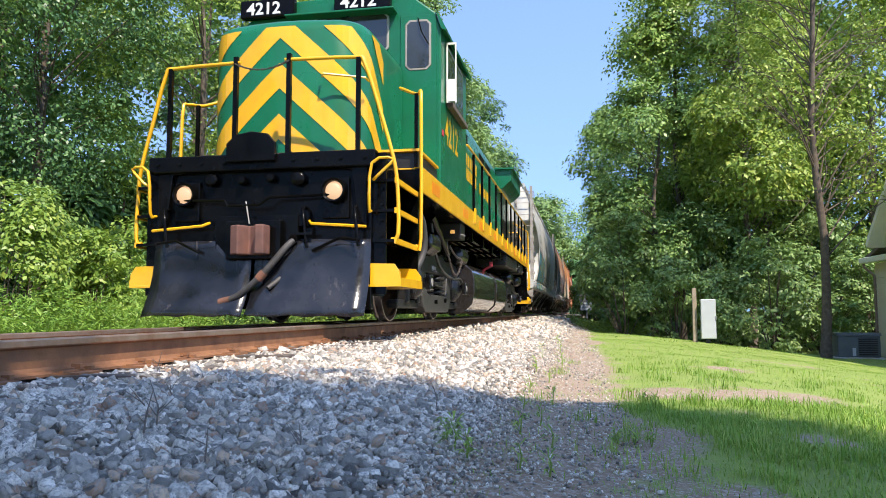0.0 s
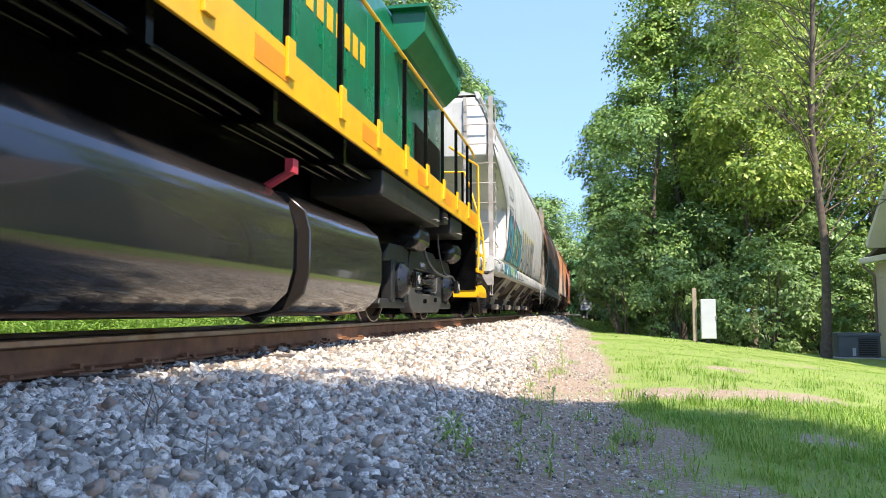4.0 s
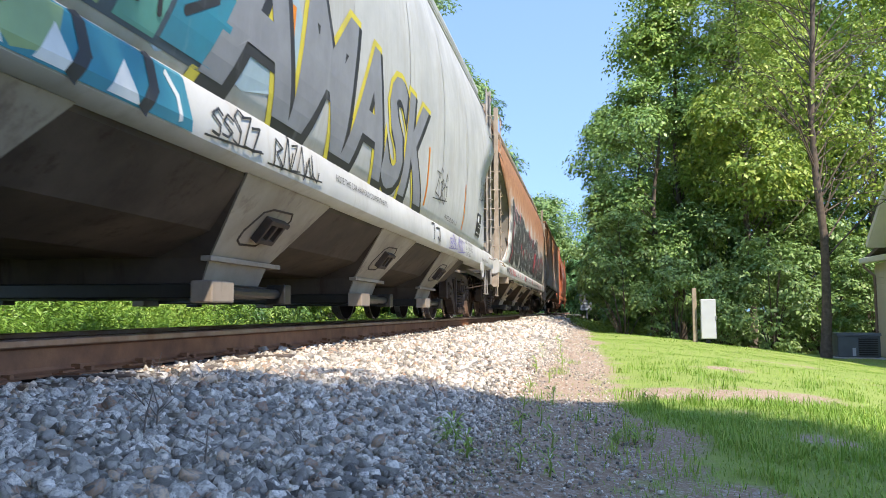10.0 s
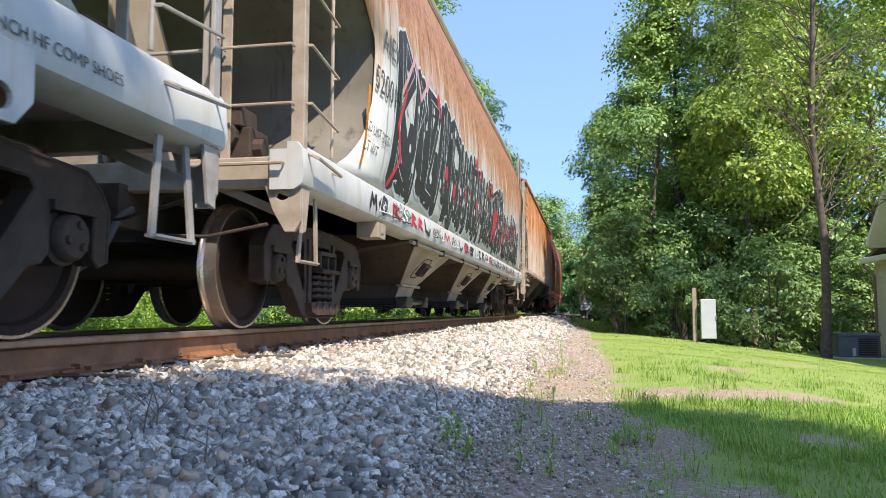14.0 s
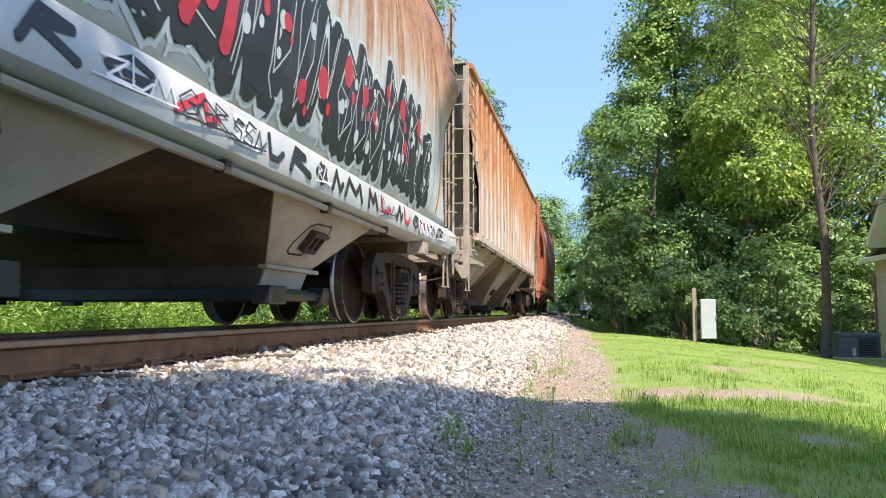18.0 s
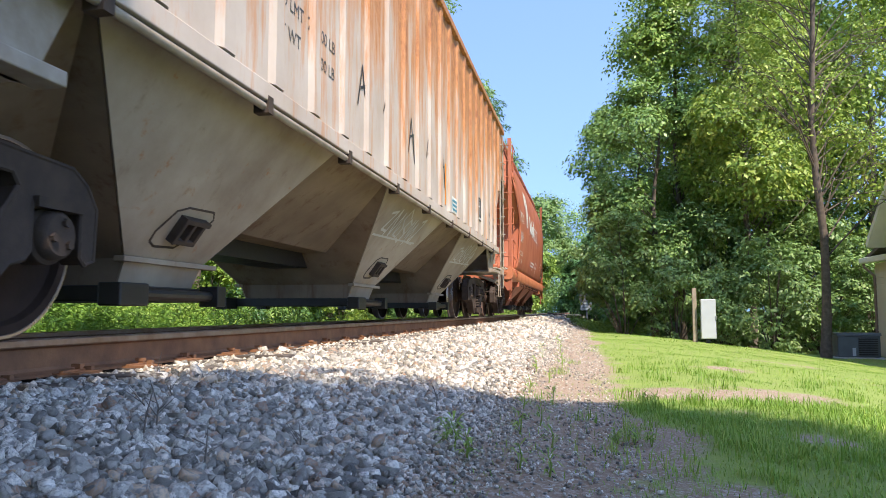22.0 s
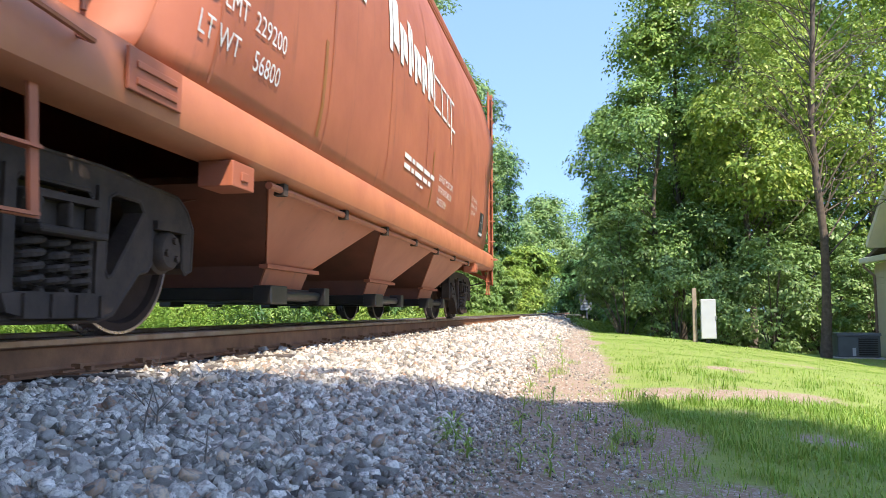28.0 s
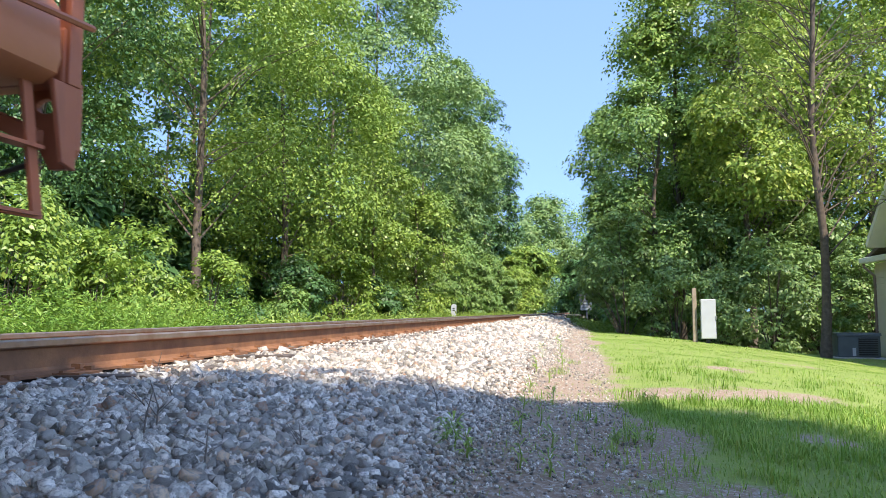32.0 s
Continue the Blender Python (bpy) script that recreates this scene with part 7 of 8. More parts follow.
    for words, at, size in (("ADX", (-6.35, 2.95), 0.3), ("112118", (-6.35, 2.2), 0.3), ("LD LMT  202400 LB", (-4.55, 2.05), 0.13), ("LT WT     60600 LB", (-4.55, 1.85), 0.13), ("EXW 10-5  H  5-0", (5.55, 1.95), 0.11), ("EW 10-5 H 14-6", (5.55, 1.8), 0.11), ("CU FT 4427", (5.55, 1.65), 0.11)):
        letter("stencil", words, size, flat, STENCIL, car, at)
    g = Geo()
    rng = random.Random(8)
    for u in (-2.9, -2.1, -1.1, -0.2, 0.7):
        for q in stroke([(u, 1.8 + rng.uniform(0, 0.2)), (u + 0.12, 2.2), (u + 0.28, 1.75), (u + 0.22, 2.05), (u + 0.08, 2.0)], 0.025):
            on_skin(g, q, lambda a, b: (1.512, a, b), 1, 0.5)
    part("graffiti", g, SPRAY_BLACK, car, "thin dark scrawls on the side")
    for u in (-3.35, 1.0):
        part("reflector_strip", Geo().box(1.507, 1.512, u, u + 0.055, 1.55, 2.1), AMBER, car, "amber reflector strip")
    part("data_plate", Geo().box(1.507, 1.514, 4.1, 4.42, 1.72, 2.12), SPRAY_BLACK, car, "black stencil panel with a white edge")
    part("data_print", Geo().box(1.5145, 1.518, 4.13, 4.39, 1.74, 1.77).box(1.5145, 1.518, 4.25, 4.27, 1.8, 2.1).box(1.5145, 1.518, 4.13, 4.22, 1.95, 1.97), SPRAY_WHITE, car)
    part("owner_sign", Geo().box(1.507, 1.514, 1.35, 1.95, 1.52, 1.74), WHITE, car, "small white sign with dark bars")
    part("data_print", Geo().box(1.5145, 1.518, 1.38, 1.5, 1.56, 1.7).box(1.5145, 1.518, 1.54, 1.9, 1.67, 1.7).box(1.5145, 1.518, 1.54, 1.85, 1.61, 1.64).box(1.5145, 1.518, 1.54, 1.92, 1.55, 1.58), TEAL, car)
    for c in (0.0, 4.6):
        tag = Geo()
        x_at = lambda z: 1.42 + (0.68 - 1.42) * (1.45 - z) / (1.45 - 0.44) + 0.024
        for q in scrawl(rng, c - 0.85, 0.98, 1.5, 0.3, 17, 0.03):
            on_skin(tag, q, lambda a, b: (x_at(b), a, b), 1, 0.5)
        part("graffiti", tag, CHALK, car, "white tag sprayed on the hopper sheet")
    return car


GREY_HOPPER, RUSTY_HOPPER, RIBBED_HOPPER, ORANGE_HOPPER = make_grey_hopper(), make_rusty_hopper(), make_ribbed_hopper(), make_orange_hopper()
CARS = [GREY_HOPPER, RUSTY_HOPPER, RIBBED_HOPPER, ORANGE_HOPPER]
# ---- locomotive ----
TANK = surface("glossy_dark_tank_paint", (0.03, 0.025, 0.022), (0.022, 0.019, 0.017), 2, 0.16, 0.2, 0.04, 30, coat=0.5)
PLOW = surface("worn_black_plow_steel", (0.006, 0.006, 0.007), (0.022, 0.022, 0.025), 2.5, 0.2, 0.0, 0.5, 22, streak=(0.13, 0.11, 0.1), streak_amount=0.33, spots=(0.16, 0.14, 0.125), spots_amount=0.12)
CAST_BLUE = surface("oily_journal_casting", (0.022, 0.024, 0.028), (0.01, 0.01, 0.011), 7, 0.3, 0.2, 0.3, 50)
# Dusty black, also lightened for the sun that strikes the lower frame.
DUSTY_SUNLIT = surface("dusty_sunlit_frame_paint", (0.03, 0.029, 0.027), (0.06, 0.056, 0.052), 4, 0.42, 0.0, 0.35, 40, spots=(0.2, 0.18, 0.16), spots_amount=0.1, spec=0.4)
CHAIN = surface("greasy_chain_steel", (0.07, 0.06, 0.055), (0.13, 0.1, 0.085), 8, 0.5, 0.5, 0.2, 50)


def glow(name, colour, power):
    m, n, l, bsdf = nodes_of(name)
    bsdf.inputs["Base Color"].default_value = (*(0.18 * c for c in colour), 1)
    bsdf.inputs["Emission Color"].default_value = (*colour, 1)
    bsdf.inputs["Emission Strength"].default_value = power
    return m


LAMP = glow("warm_lamp_glass", (1.0, 0.62, 0.36), 0.26)
MARKER = glow("amber_step_lamp", (1.0, 0.5, 0.12), 0.22)


def span(a, b):
    return min(a, b), max(a, b)


def nose_plan(u):
    """A point of the nose's round plan at u metres along it from the middle, and its outward way."""
    a = abs(u)
    sgn = 1 if u >= 0 else -1
    flat, r = 0.52, 0.42
    if a <= flat:
        return sgn * a, -8.45 + 0.06 * (a / flat) ** 2, (0, -1)
    t = (a - flat) / r
    if t <= math.pi / 2:
        return sgn * (flat + r * math.sin(t)), -8.39 + r * (1 - math.cos(t)), (sgn * math.sin(t), -math.cos(t))
    return sgn * (flat + r), -8.39 + r + (a - flat - r * math.pi / 2), (sgn, 0)


def loco_truck(car, y):
    for s in (1, -1):
        x0, x1 = 1.0 * s, 1.16 * s
        low = Geo().prism([(-0.98, 0.66), (-1.04, 0.34), (-0.98, 0.2), (-0.84, 0.115), (0.84, 0.115), (0.98, 0.2), (1.04, 0.34), (0.98, 0.66), (0.78, 0.66), (0.72, 0.4), (0.62, 0.37), (-0.62, 0.37), (-0.72, 0.4), (-0.78, 0.66)], x0, x1)
        g = Geo()
        g.prism([(-1.02, 0.62), (-0.86, 0.9), (-0.6, 0.98), (0.6, 0.98), (0.86, 0.9), (1.02, 0.62), (0.8, 0.62), (0.62, 0.68), (-0.62, 0.68), (-0.8, 0.62)], x0 + 0.02 * s, x1 - 0.03 * s)
        for d in (1, -1):
            g.prism([(0.9 * d, 0.9), (1.2 * d, 0.94), (1.85 * d, 0.92), (2.05 * d, 0.8), (2.06 * d, 0.7), (1.75 * d, 0.72), (1.1 * d, 0.72), (0.95 * d, 0.6)], x0, x1 - 0.04 * s)
            g.prism([(1.08 * d, 0.74), (1.2 * d, 0.74), (1.2 * d, 0.24), (1.06 * d, 0.24)], x0, x1 - 0.02 * s)
            g.prism([(1.66 * d, 0.74), (1.8 * d, 0.74), (1.8 * d, 0.24), (1.66 * d, 0.24)], x0, x1 - 0.02 * s)
            g.prism([(1.0 * d, 0.28), (2.15 * d, 0.28), (2.2 * d, 0.22), (2.15 * d, 0.17), (1.0 * d, 0.17)], x0 - 0.04 * s, x1 - 0.06 * s)
        fr = part("truck_frame", g, TRUCK_BLACK, car, "black cast truck frame", bevel=0.02)
        fr.location.y = y
        part("equalizer_frame", low, DUSTY_SUNLIT, fr, "dusty lower side frame, lightened as if sunlit", bevel=0.02)
        for d in (-0.52, -0.33, 0.33, 0.52):
            part("spring", Geo().coil((1.06 * s, d), 0.085, 0.37, 0.67, 4.5, 0.026, 7, 14), BLACK_DUSTY, fr, "heavy coil spring", smooth=60)
        part("spring_plank", Geo().box(*span(0.6 * s, 1.19 * s), -0.3, 0.3, 0.5, 0.56), BLACK_DUSTY, fr, bevel=0.01)
        part("maker_plate", Geo().box(*span(1.131 * s, 1.138 * s), -0.3, 0.02, 0.74, 0.79).box(*span(1.131 * s, 1.138 * s), -0.3, 0.08, 0.72, 0.727), GREY_POST, fr, "small white maker's mark as a bar")
        part("side_bolt", Geo().cyl((1.15 * s, -0.2, 0.27), (1.2 * s, -0.2, 0.27), 0.03, 8).cyl((1.15 * s, 0.55, 0.3), (1.19 * s, 0.55, 0.3), 0.035, 8), BLACK, fr)
        for d in (-1.4225, 1.4225):
            j = Geo().box(*span(0.96 * s, 1.12 * s), d - 0.2, d + 0.2, 0.3, 0.74)
            j.lathe([(1.1 * s, 0.22), (1.16 * s, 0.22), (1.19 * s, 0.19), (1.24 * s, 0.14), (1.26 * s, 0.1)], (0, d, 0.508), "x", 26)
            for k in range(8):
                a = math.tau * k / 8
                j.cyl((1.15 * s, d + 0.195 * math.cos(a), 0.508 + 0.195 * math.sin(a)), (1.185 * s, d + 0.195 * math.cos(a), 0.508 + 0.195 * math.sin(a)), 0.018, 6)
            jb = part("journal_box", j, CAST_BLUE, fr, "bolted oily journal housing", smooth=35)
            c = Geo().cyl((1.25 * s, d, 0.508), (1.34 * s, d, 0.508), 0.065, 14).box(*span(1.3 * s, 1.37 * s), d - 0.08, d + 0.1, 0.41, 0.6)
            part("journal_cover", c, CYLINDER_BLACK, jb, "squared journal cover", bevel=0.012)
            badge = Geo().lathe([(1.37 * s, 0.052), (1.376 * s, 0.052)], (0, d + 0.01, 0.508), "x", 20)
            part("badge", badge, GREY_POST, jb, "round pale badge")
        for d in (-1.0, 1.45):
            cyl = Geo().lathe([(-0.24, 0.06), (-0.22, 0.14), (-0.18, 0.155), (0.16, 0.155), (0.18, 0.17), (0.21, 0.17), (0.22, 0.12), (0.25, 0.05)], (1.2 * s, d, 1.06), "y", 22)
            cyl.cyl((1.2 * s, d + 0.2, 1.06), (1.2 * s, d + 0.55, 1.03), 0.03, 8).box(*span(1.1 * s, 1.28 * s), d + 0.45, d + 0.62, 0.98, 1.08)
            part("brake_cylinder", cyl, CYLINDER_BLACK, fr, "gloss black brake cylinder", smooth=40)
        hose = Geo().tube(bend([(1.22 * s, -0.75, 1.4), (1.24 * s, -0.66, 1.05), (1.26 * s, -0.4, 0.8), (1.27 * s, 0.1, 0.68), (1.28 * s, 0.75, 0.64), (1.3 * s, 1.15, 0.66), (1.31 * s, 1.36, 0.6)]), 0.02, 8)
        part("cable", hose, HOSE, fr, "slack rubber cable", smooth=60)
        hose = Geo().tube(bend([(1.2 * s, 0.5, 1.4), (1.22 * s, 0.58, 1.0), (1.24 * s, 0.85, 0.72), (1.26 * s, 1.2, 0.66)]), 0.016, 6)
        part("cable", hose, HOSE, fr, "slack rubber cable", smooth=60)
    part("truck_bolster", Geo().box(-1.0, 1.0, y - 0.4, y + 0.4, 0.45, 0.95).box(-0.95, 0.95, y - 1.9, y + 1.9, 0.72, 0.86), BLACK_DUSTY, car)
    for d in (-1.4225, 1.4225):
        wheelset(car, y + d, 0.508)


def loco_chain(car, pts, sag):
    """A hanging chain of links between two points."""
    a, b = Vector(pts[0]), Vector(pts[1])
    n = int((b - a).length * 1.15 / 0.042)
    g = Geo()
    for k in range(n):
        t = (k + 0.5) / n
        p = a.lerp(b, t) - Vector((0, 0, sag * 4 * t * (1 - t)))
        q = a.lerp(b, t + 0.02) - Vector((0, 0, sag * 4 * (t + 0.02) * (1 - t - 0.02)))
        d = (q - p).normalized()
        w = Vector((1, 0, 0)) if k % 2 else d.cross(Vector((1, 0, 0))).normalized()
        ring = [p + d * 0.027 * math.cos(v) + w * 0.016 * math.sin(v) for v in (math.tau * i / 8 for i in range(9))]
        g.tube(ring, 0.006, 5, cap=False)
    return part("chain", g, CHAIN, car, "hanging steel chain")


def make_loco():
    car = thing("locomotive", (0, 16.2, 0), "glossy green diesel locomotive with yellow chevron nose", "locomotive")
    # frame, deck and yellow edge
    part("underframe", Geo().box(-0.62, 0.62, -8.6, 8.6, 0.98, 1.5), BLACK, car, "black underframe", bevel=0.01)
    part("deck", Geo().box(-1.48, 1.48, -7.8, 7.8, 1.5, 1.775).box(-1.22, 1.22, -8.8, -7.8, 1.5, 1.775).box(-1.22, 1.22, 7.8, 8.8, 1.5, 1.775), BLACK, car, "black walkway deck")
    for s in (1, -1):
        part("walkway_edge", Geo().box(*span(1.48 * s, 1.505 * s), -7.82, 7.82, 1.5, 1.79).box(*span(1.40 * s, 1.505 * s), -7.82, 7.82, 1.785, 1.795), YELLOW, car, "yellow walkway edge", bevel=0.005)
        for y in (-7.3, -4.95, -3.2, -1.1, 1.0, 3.1, 4.75, 6.95):
            part("reflector", Geo().box(*span(1.506 * s, 1.509 * s), y, y + 0.5, 1.57, 1.72), AMBER, car, "amber reflector panel")
        posts = [-3.75 + 1.05 * k for k in range(11)]
        for y in posts:
            part("stanchion_bracket", Geo().box(*span(1.505 * s, 1.53 * s), y - 0.06, y + 0.06, 1.6, 1.86), YELLOW, car, bevel=0.004)
            part("stanchion", Geo().box(*span(1.47 * s, 1.51 * s), y - 0.022, y + 0.022, 1.79, 2.78), BLACK, car, "black handrail stanchion")
        part("handrail", Geo().tube([(1.3 * s, -4.4, 2.86), (1.46 * s, -4.2, 2.84), (1.49 * s, -3.9, 2.8), (1.49 * s, 7.2, 2.8), (1.48 * s, 7.6, 2.76)], 0.02, 8), YELLOW, car, "yellow side handrail", smooth=50)
    # pilot, plow, anticlimber
    for e in (-1, 1):
        part("pilot_plate", Geo().box(-1.2, 1.2, *span(e * 8.78, e * 8.86), 0.15, 1.76), BLACK, car, "black pilot plate", bevel=0.01)
        part("anticlimber", Geo().box(-1.26, 1.26, *span(e * 8.84, e * 8.96), 1.6, 1.775), BLACK, car, "black anticlimber beam", bevel=0.015)
        part("coupler_pocket", Geo().box(-0.46, 0.46, *span(e * 8.86, e * 8.98), 0.6, 1.12).box(-0.3, 0.3, *span(e * 8.98, e * 9.06), 0.66, 1.06), BLACK, car, "coupler pocket casting", bevel=0.012)
        cp = coupler(car, e * 9.12, e)
        for sx in (-1, 1):
            rows = [[(sx * (0.02 + 1.18 * k / 8), e * (8.87 + 0.24 * (1 - i / 9) ** 2.2 + 0.16 * (1 - k / 8)), 0.085 + 0.012 * math.sin(2.3 * k + sx) * (i == 0) + (0.78 - 0.16 * (k < 3)) * i / 9) for k in range(9)] for i in range(10)]
            part("plow_sheet", Geo().skin(rows), PLOW, car, "worn plow sheet", smooth=50, thick=0.012)
            part("cut_lever", Geo().tube([(sx * 1.18, e * 8.98, 0.98), (sx * 0.6, e * 8.99, 1.02), (sx * 0.55, e * 8.92, 1.06)], 0.016, 6), YELLOW, car, "yellow uncoupling bar", smooth=50)
            lamp = part("ditch_light", Geo().lathe([(e * 8.86, 0.13), (e * 8.98, 0.13), (e * 9.0, 0.118), (e * 8.99, 0.1), (e * 8.95, 0.095)], (sx * 0.83, 0, 1.36), "y", 26), BLACK, car, "black lamp housing", smooth=40)
            part("lens", Geo().lathe([(e * 8.955, 0.094), (e * 8.975, 0.08), (e * 8.985, 0.03)], (sx * 0.83, 0, 1.36), "y", 22), LAMP if e < 0 else GLASS, lamp, "lit warm lamp glass" if e < 0 else "dark lamp glass", smooth=60)
            part("lamp_bracket", Geo().box(sx * 0.83 - 0.14, sx * 0.83 + 0.14, *span(e * 8.86, e * 8.9), 1.08, 1.5), BLACK, car, bevel=0.008)
            part("hand_grab", Geo().tube(bend([(sx * 1.2, e * 8.88, 1.15), (sx * 1.21, e * 8.98, 1.17), (sx * 1.24, e * 9.0, 1.62), (sx * 1.45, e * 8.96, 1.66), (sx * 1.3, e * 8.98, 1.5), (sx * 1.24, e * 8.94, 1.46)], 3), 0.016, 6), YELLOW, car, "bent yellow grab iron", smooth=50)
            # steps at the corner
            y0, y1 = span(e * 7.86, e * 8.86)
            part("step_well", Geo().box(*span(sx * 1.02, sx * 1.06), y0, y1, 0.3, 1.5), BLACK, car, "black back plate of the steps")
            part("step_side", Geo().box(*span(sx * 1.02, sx * 1.34), *span(e * 8.78, e * 8.82), 0.3, 1.76), BLACK, car, "black side plate of the steps")
            part("step_side", Geo().box(*span(sx * 1.02, sx * 1.46), *span(e * 7.84, e * 7.88), 0.5, 1.5), BLACK, car, "black side plate of the steps")
            for z in (0.86, 1.17, 1.48):
                part("step", Geo().box(*span(sx * 1.06, sx * 1.44), y0, y1, z - 0.03, z), BLACK, car)
                part("step_edge", Geo().box(*span(sx * 1.44, sx * 1.462), y0, y1, z - 0.045, z + 0.012), YELLOW, car, "yellow step edge")
            st = Geo().box(*span(sx * 1.06, sx * 1.5), y0, y1, 0.38, 0.41).box(*span(sx * 1.48, sx * 1.51), y0, y1, 0.38, 0.47)
            st.prism([(y0, 0.4), (y0 + 0.42, 0.4), (y0 + 0.42, 0.55), (y0 + 0.36, 0.62), (y0, 0.62)], sx * 1.06, sx * 1.09)
            for yy in (y0, y1 - 0.03):
                st.prism([(sx * 1.06, 0.4), (sx * 1.5, 0.4), (sx * 1.5, 0.52), (sx * 1.44, 0.61), (sx * 1.06, 0.62)], yy, yy + 0.03, "y")
            part("bottom_step", st, YELLOW, car, "yellow bottom step with raised ends", bevel=0.006)
            # railings that bend down beside the steps
            part("step_rail", Geo().tube(bend([(sx * 0.25, e * 8.9, 2.78), (sx * 1.0, e * 8.9, 2.76), (sx * 1.12, e * 8.9, 2.7), (sx * 1.28, e * 8.86, 2.2), (sx * 1.42, e * 8.84, 1.7), (sx * 1.46, e * 8.82, 1.4), (sx * 1.47, e * 8.82, 0.92), (sx * 1.4, e * 8.82, 0.86)], 3), 0.021, 8), YELLOW, car, "bent yellow step rail", smooth=50)
            part("step_rail", Geo().tube(bend([(sx * 1.1, e * 7.3, 2.9), (sx * 1.38, e * 7.6, 2.72), (sx * 1.47, e * 7.82, 2.68), (sx * 1.5, e * 7.9, 2.5), (sx * 1.5, e * 7.9, 0.95), (sx * 1.44, e * 7.9, 0.88)], 3), 0.021, 8), YELLOW, car, "bent yellow step rail", smooth=50)
            part("rail_post", Geo().box(sx * 1.06 - 0.022, sx * 1.06 + 0.022, *span(e * 8.88, e * 8.92), 1.76, 2.76), BLACK, car, "black rail post")
            part("rail_post", Geo().box(sx * 1.4 - 0.02, sx * 1.4 + 0.02, *span(e * 7.68, e * 7.72), 1.78, 2.7), BLACK, car, "black rail post")
            part("rail_post", Geo().box(sx * 0.3 - 0.024, sx * 0.3 + 0.024, *span(e * 8.88, e * 8.925), 1.68, 2.84), BLACK, car, "black rail post")
        part("folded_step", Geo().prism([(-0.34, 1.68), (0.2, 1.68), (0.2, 1.88), (0.12, 1.97), (-0.06, 2.0), (-0.24, 1.97), (-0.34, 1.88)], e * 8.96, e * 9.02, "y"), BLACK, car, "raised black crossover plate", bevel=0.012)
        # hoses, valves, receptacles and bolts that crowd the end plate
        for x, z in ((-1.05, 1.02), (0.5, 1.0), (1.05, 1.0)):
            part("control_hose", Geo().tube([(x, e * 8.87, z + 0.2), (x, e * 8.97, z + 0.18), (x + 0.03, e * 9.0, z), (x + 0.05, e * 8.98, z - 0.22)], 0.017, 8), BLACK, car, "short black control hose", smooth=60)
        for x, z, r in ((-0.55, 1.52, 0.07), (0.42, 1.5, 0.075), (0.12, 1.52, 0.05), (-0.2, 1.5, 0.045)):
            part("receptacle", Geo().lathe([(e * 8.86, r), (e * 8.93, r), (e * 8.945, r * 0.8), (e * 8.95, r * 0.2)], (x, 0, z), "y", 18), BLACK, car, "round capped receptacle", smooth=40)
        part("angle_cock", Geo().cyl((0.42, e * 8.9, 0.9), (0.42, e * 9.02, 0.87), 0.045, 10).box(0.4, 0.62, *span(e * 8.98, e * 9.01), 0.9, 0.93).box(0.3, 0.56, *span(e * 8.88, e * 8.96), 1.0, 1.1), BLACK, car, "black air valve with a handle", bevel=0.006)
        part("end_bolt", (lambda g: [g.lathe([(e * 8.955, 0.022), (e * 8.972, 0.02), (e * 8.976, 0.006)], (-1.15 + 0.256 * k, 0, 1.69), "y", 8) for k in range(10)] and g)(Geo()), BLACK, car, "row of bolt heads")
        for sx in (-1, 1):
            part("brace_plate", Geo().prism([(sx * 0.66, 1.76), (sx * 1.16, 1.76), (sx * 1.16, 1.0), (sx * 1.06, 1.06), (sx * 1.0, 1.58), (sx * 0.66, 1.62)], e * 8.86, e * 8.91, "y"), BLACK, car, "black stiffening plate", bevel=0.008)
            part("plow_rib", Geo().tube([(sx * 1.12, e * 9.0, 0.84), (sx * 0.9, e * 8.98, 0.87), (sx * 0.62, e * 9.0, 0.74)], 0.016, 6), BLACK, car, "thin black rod across the plow", smooth=50)
            part("bolt_row", (lambda g: [g.cyl((sx * 1.3, e * 8.82, 0.42 + 0.16 * k), (sx * 1.3, e * 8.845, 0.42 + 0.16 * k), 0.016, 6) for k in range(9)] and g)(Geo()), BLACK, car, "bolt heads up the side plate")
        hose = Geo().tube(bend([(0.42, e * 8.98, 0.86), (0.36, e * 9.05, 0.78), (0.16, e * 9.12, 0.52), (-0.06, e * 9.14, 0.32), (-0.22, e * 9.12, 0.24)]), 0.034, 10)
        part("brake_hose", hose, HOSE, car, "hanging rubber brake hose", smooth=60)
        part("hose_end", Geo().cyl((-0.2, e * 9.12, 0.25), (-0.32, e * 9.11, 0.22), 0.04, 10).cyl((0.1, e * 9.13, 0.45), (0.16, e * 9.12, 0.52), 0.046, 10), RUST, car, "rusty hose coupling", smooth=40)
        part("pin_chain", Geo().tube([(-0.02, e * 9.1, 1.02), (-0.06, e * 9.06, 1.14), (-0.1, e * 9.02, 1.26)], 0.007, 6), GREY_POST, car, "pale chain of the coupler pin", smooth=50)
        part("lift_rod", Geo().tube([(-0.9, e * 8.96, 1.3), (-0.35, e * 9.0, 1.28), (-0.3, e * 9.02, 1.22), (0.05, e * 9.04, 1.22), (0.15, e * 9.0, 1.3), (0.9, e * 8.96, 1.32)], 0.014, 6), BLACK, car)
    loco_chain(car, [(-0.3, -8.93, 2.76), (0.3, -8.93, 2.76)], 0.08)
    # nose with chevrons
    zs = [1.78, 3.28, 3.38, 3.43]
    us = [-2.6 + 0.1 * k for k in range(53)]
    rows = []
    for i, z in enumerate(zs):
        inset = (0, 0, 0.03, 0.1)[i]
        rows.append([(lambda p: (p[0] - p[2][0] * inset, p[1] - p[2][1] * inset, z + (0.05 if i else 0) * min(1, max(0, p[1] + 8.4) / 1.9)))(nose_plan(u)) for u in us])
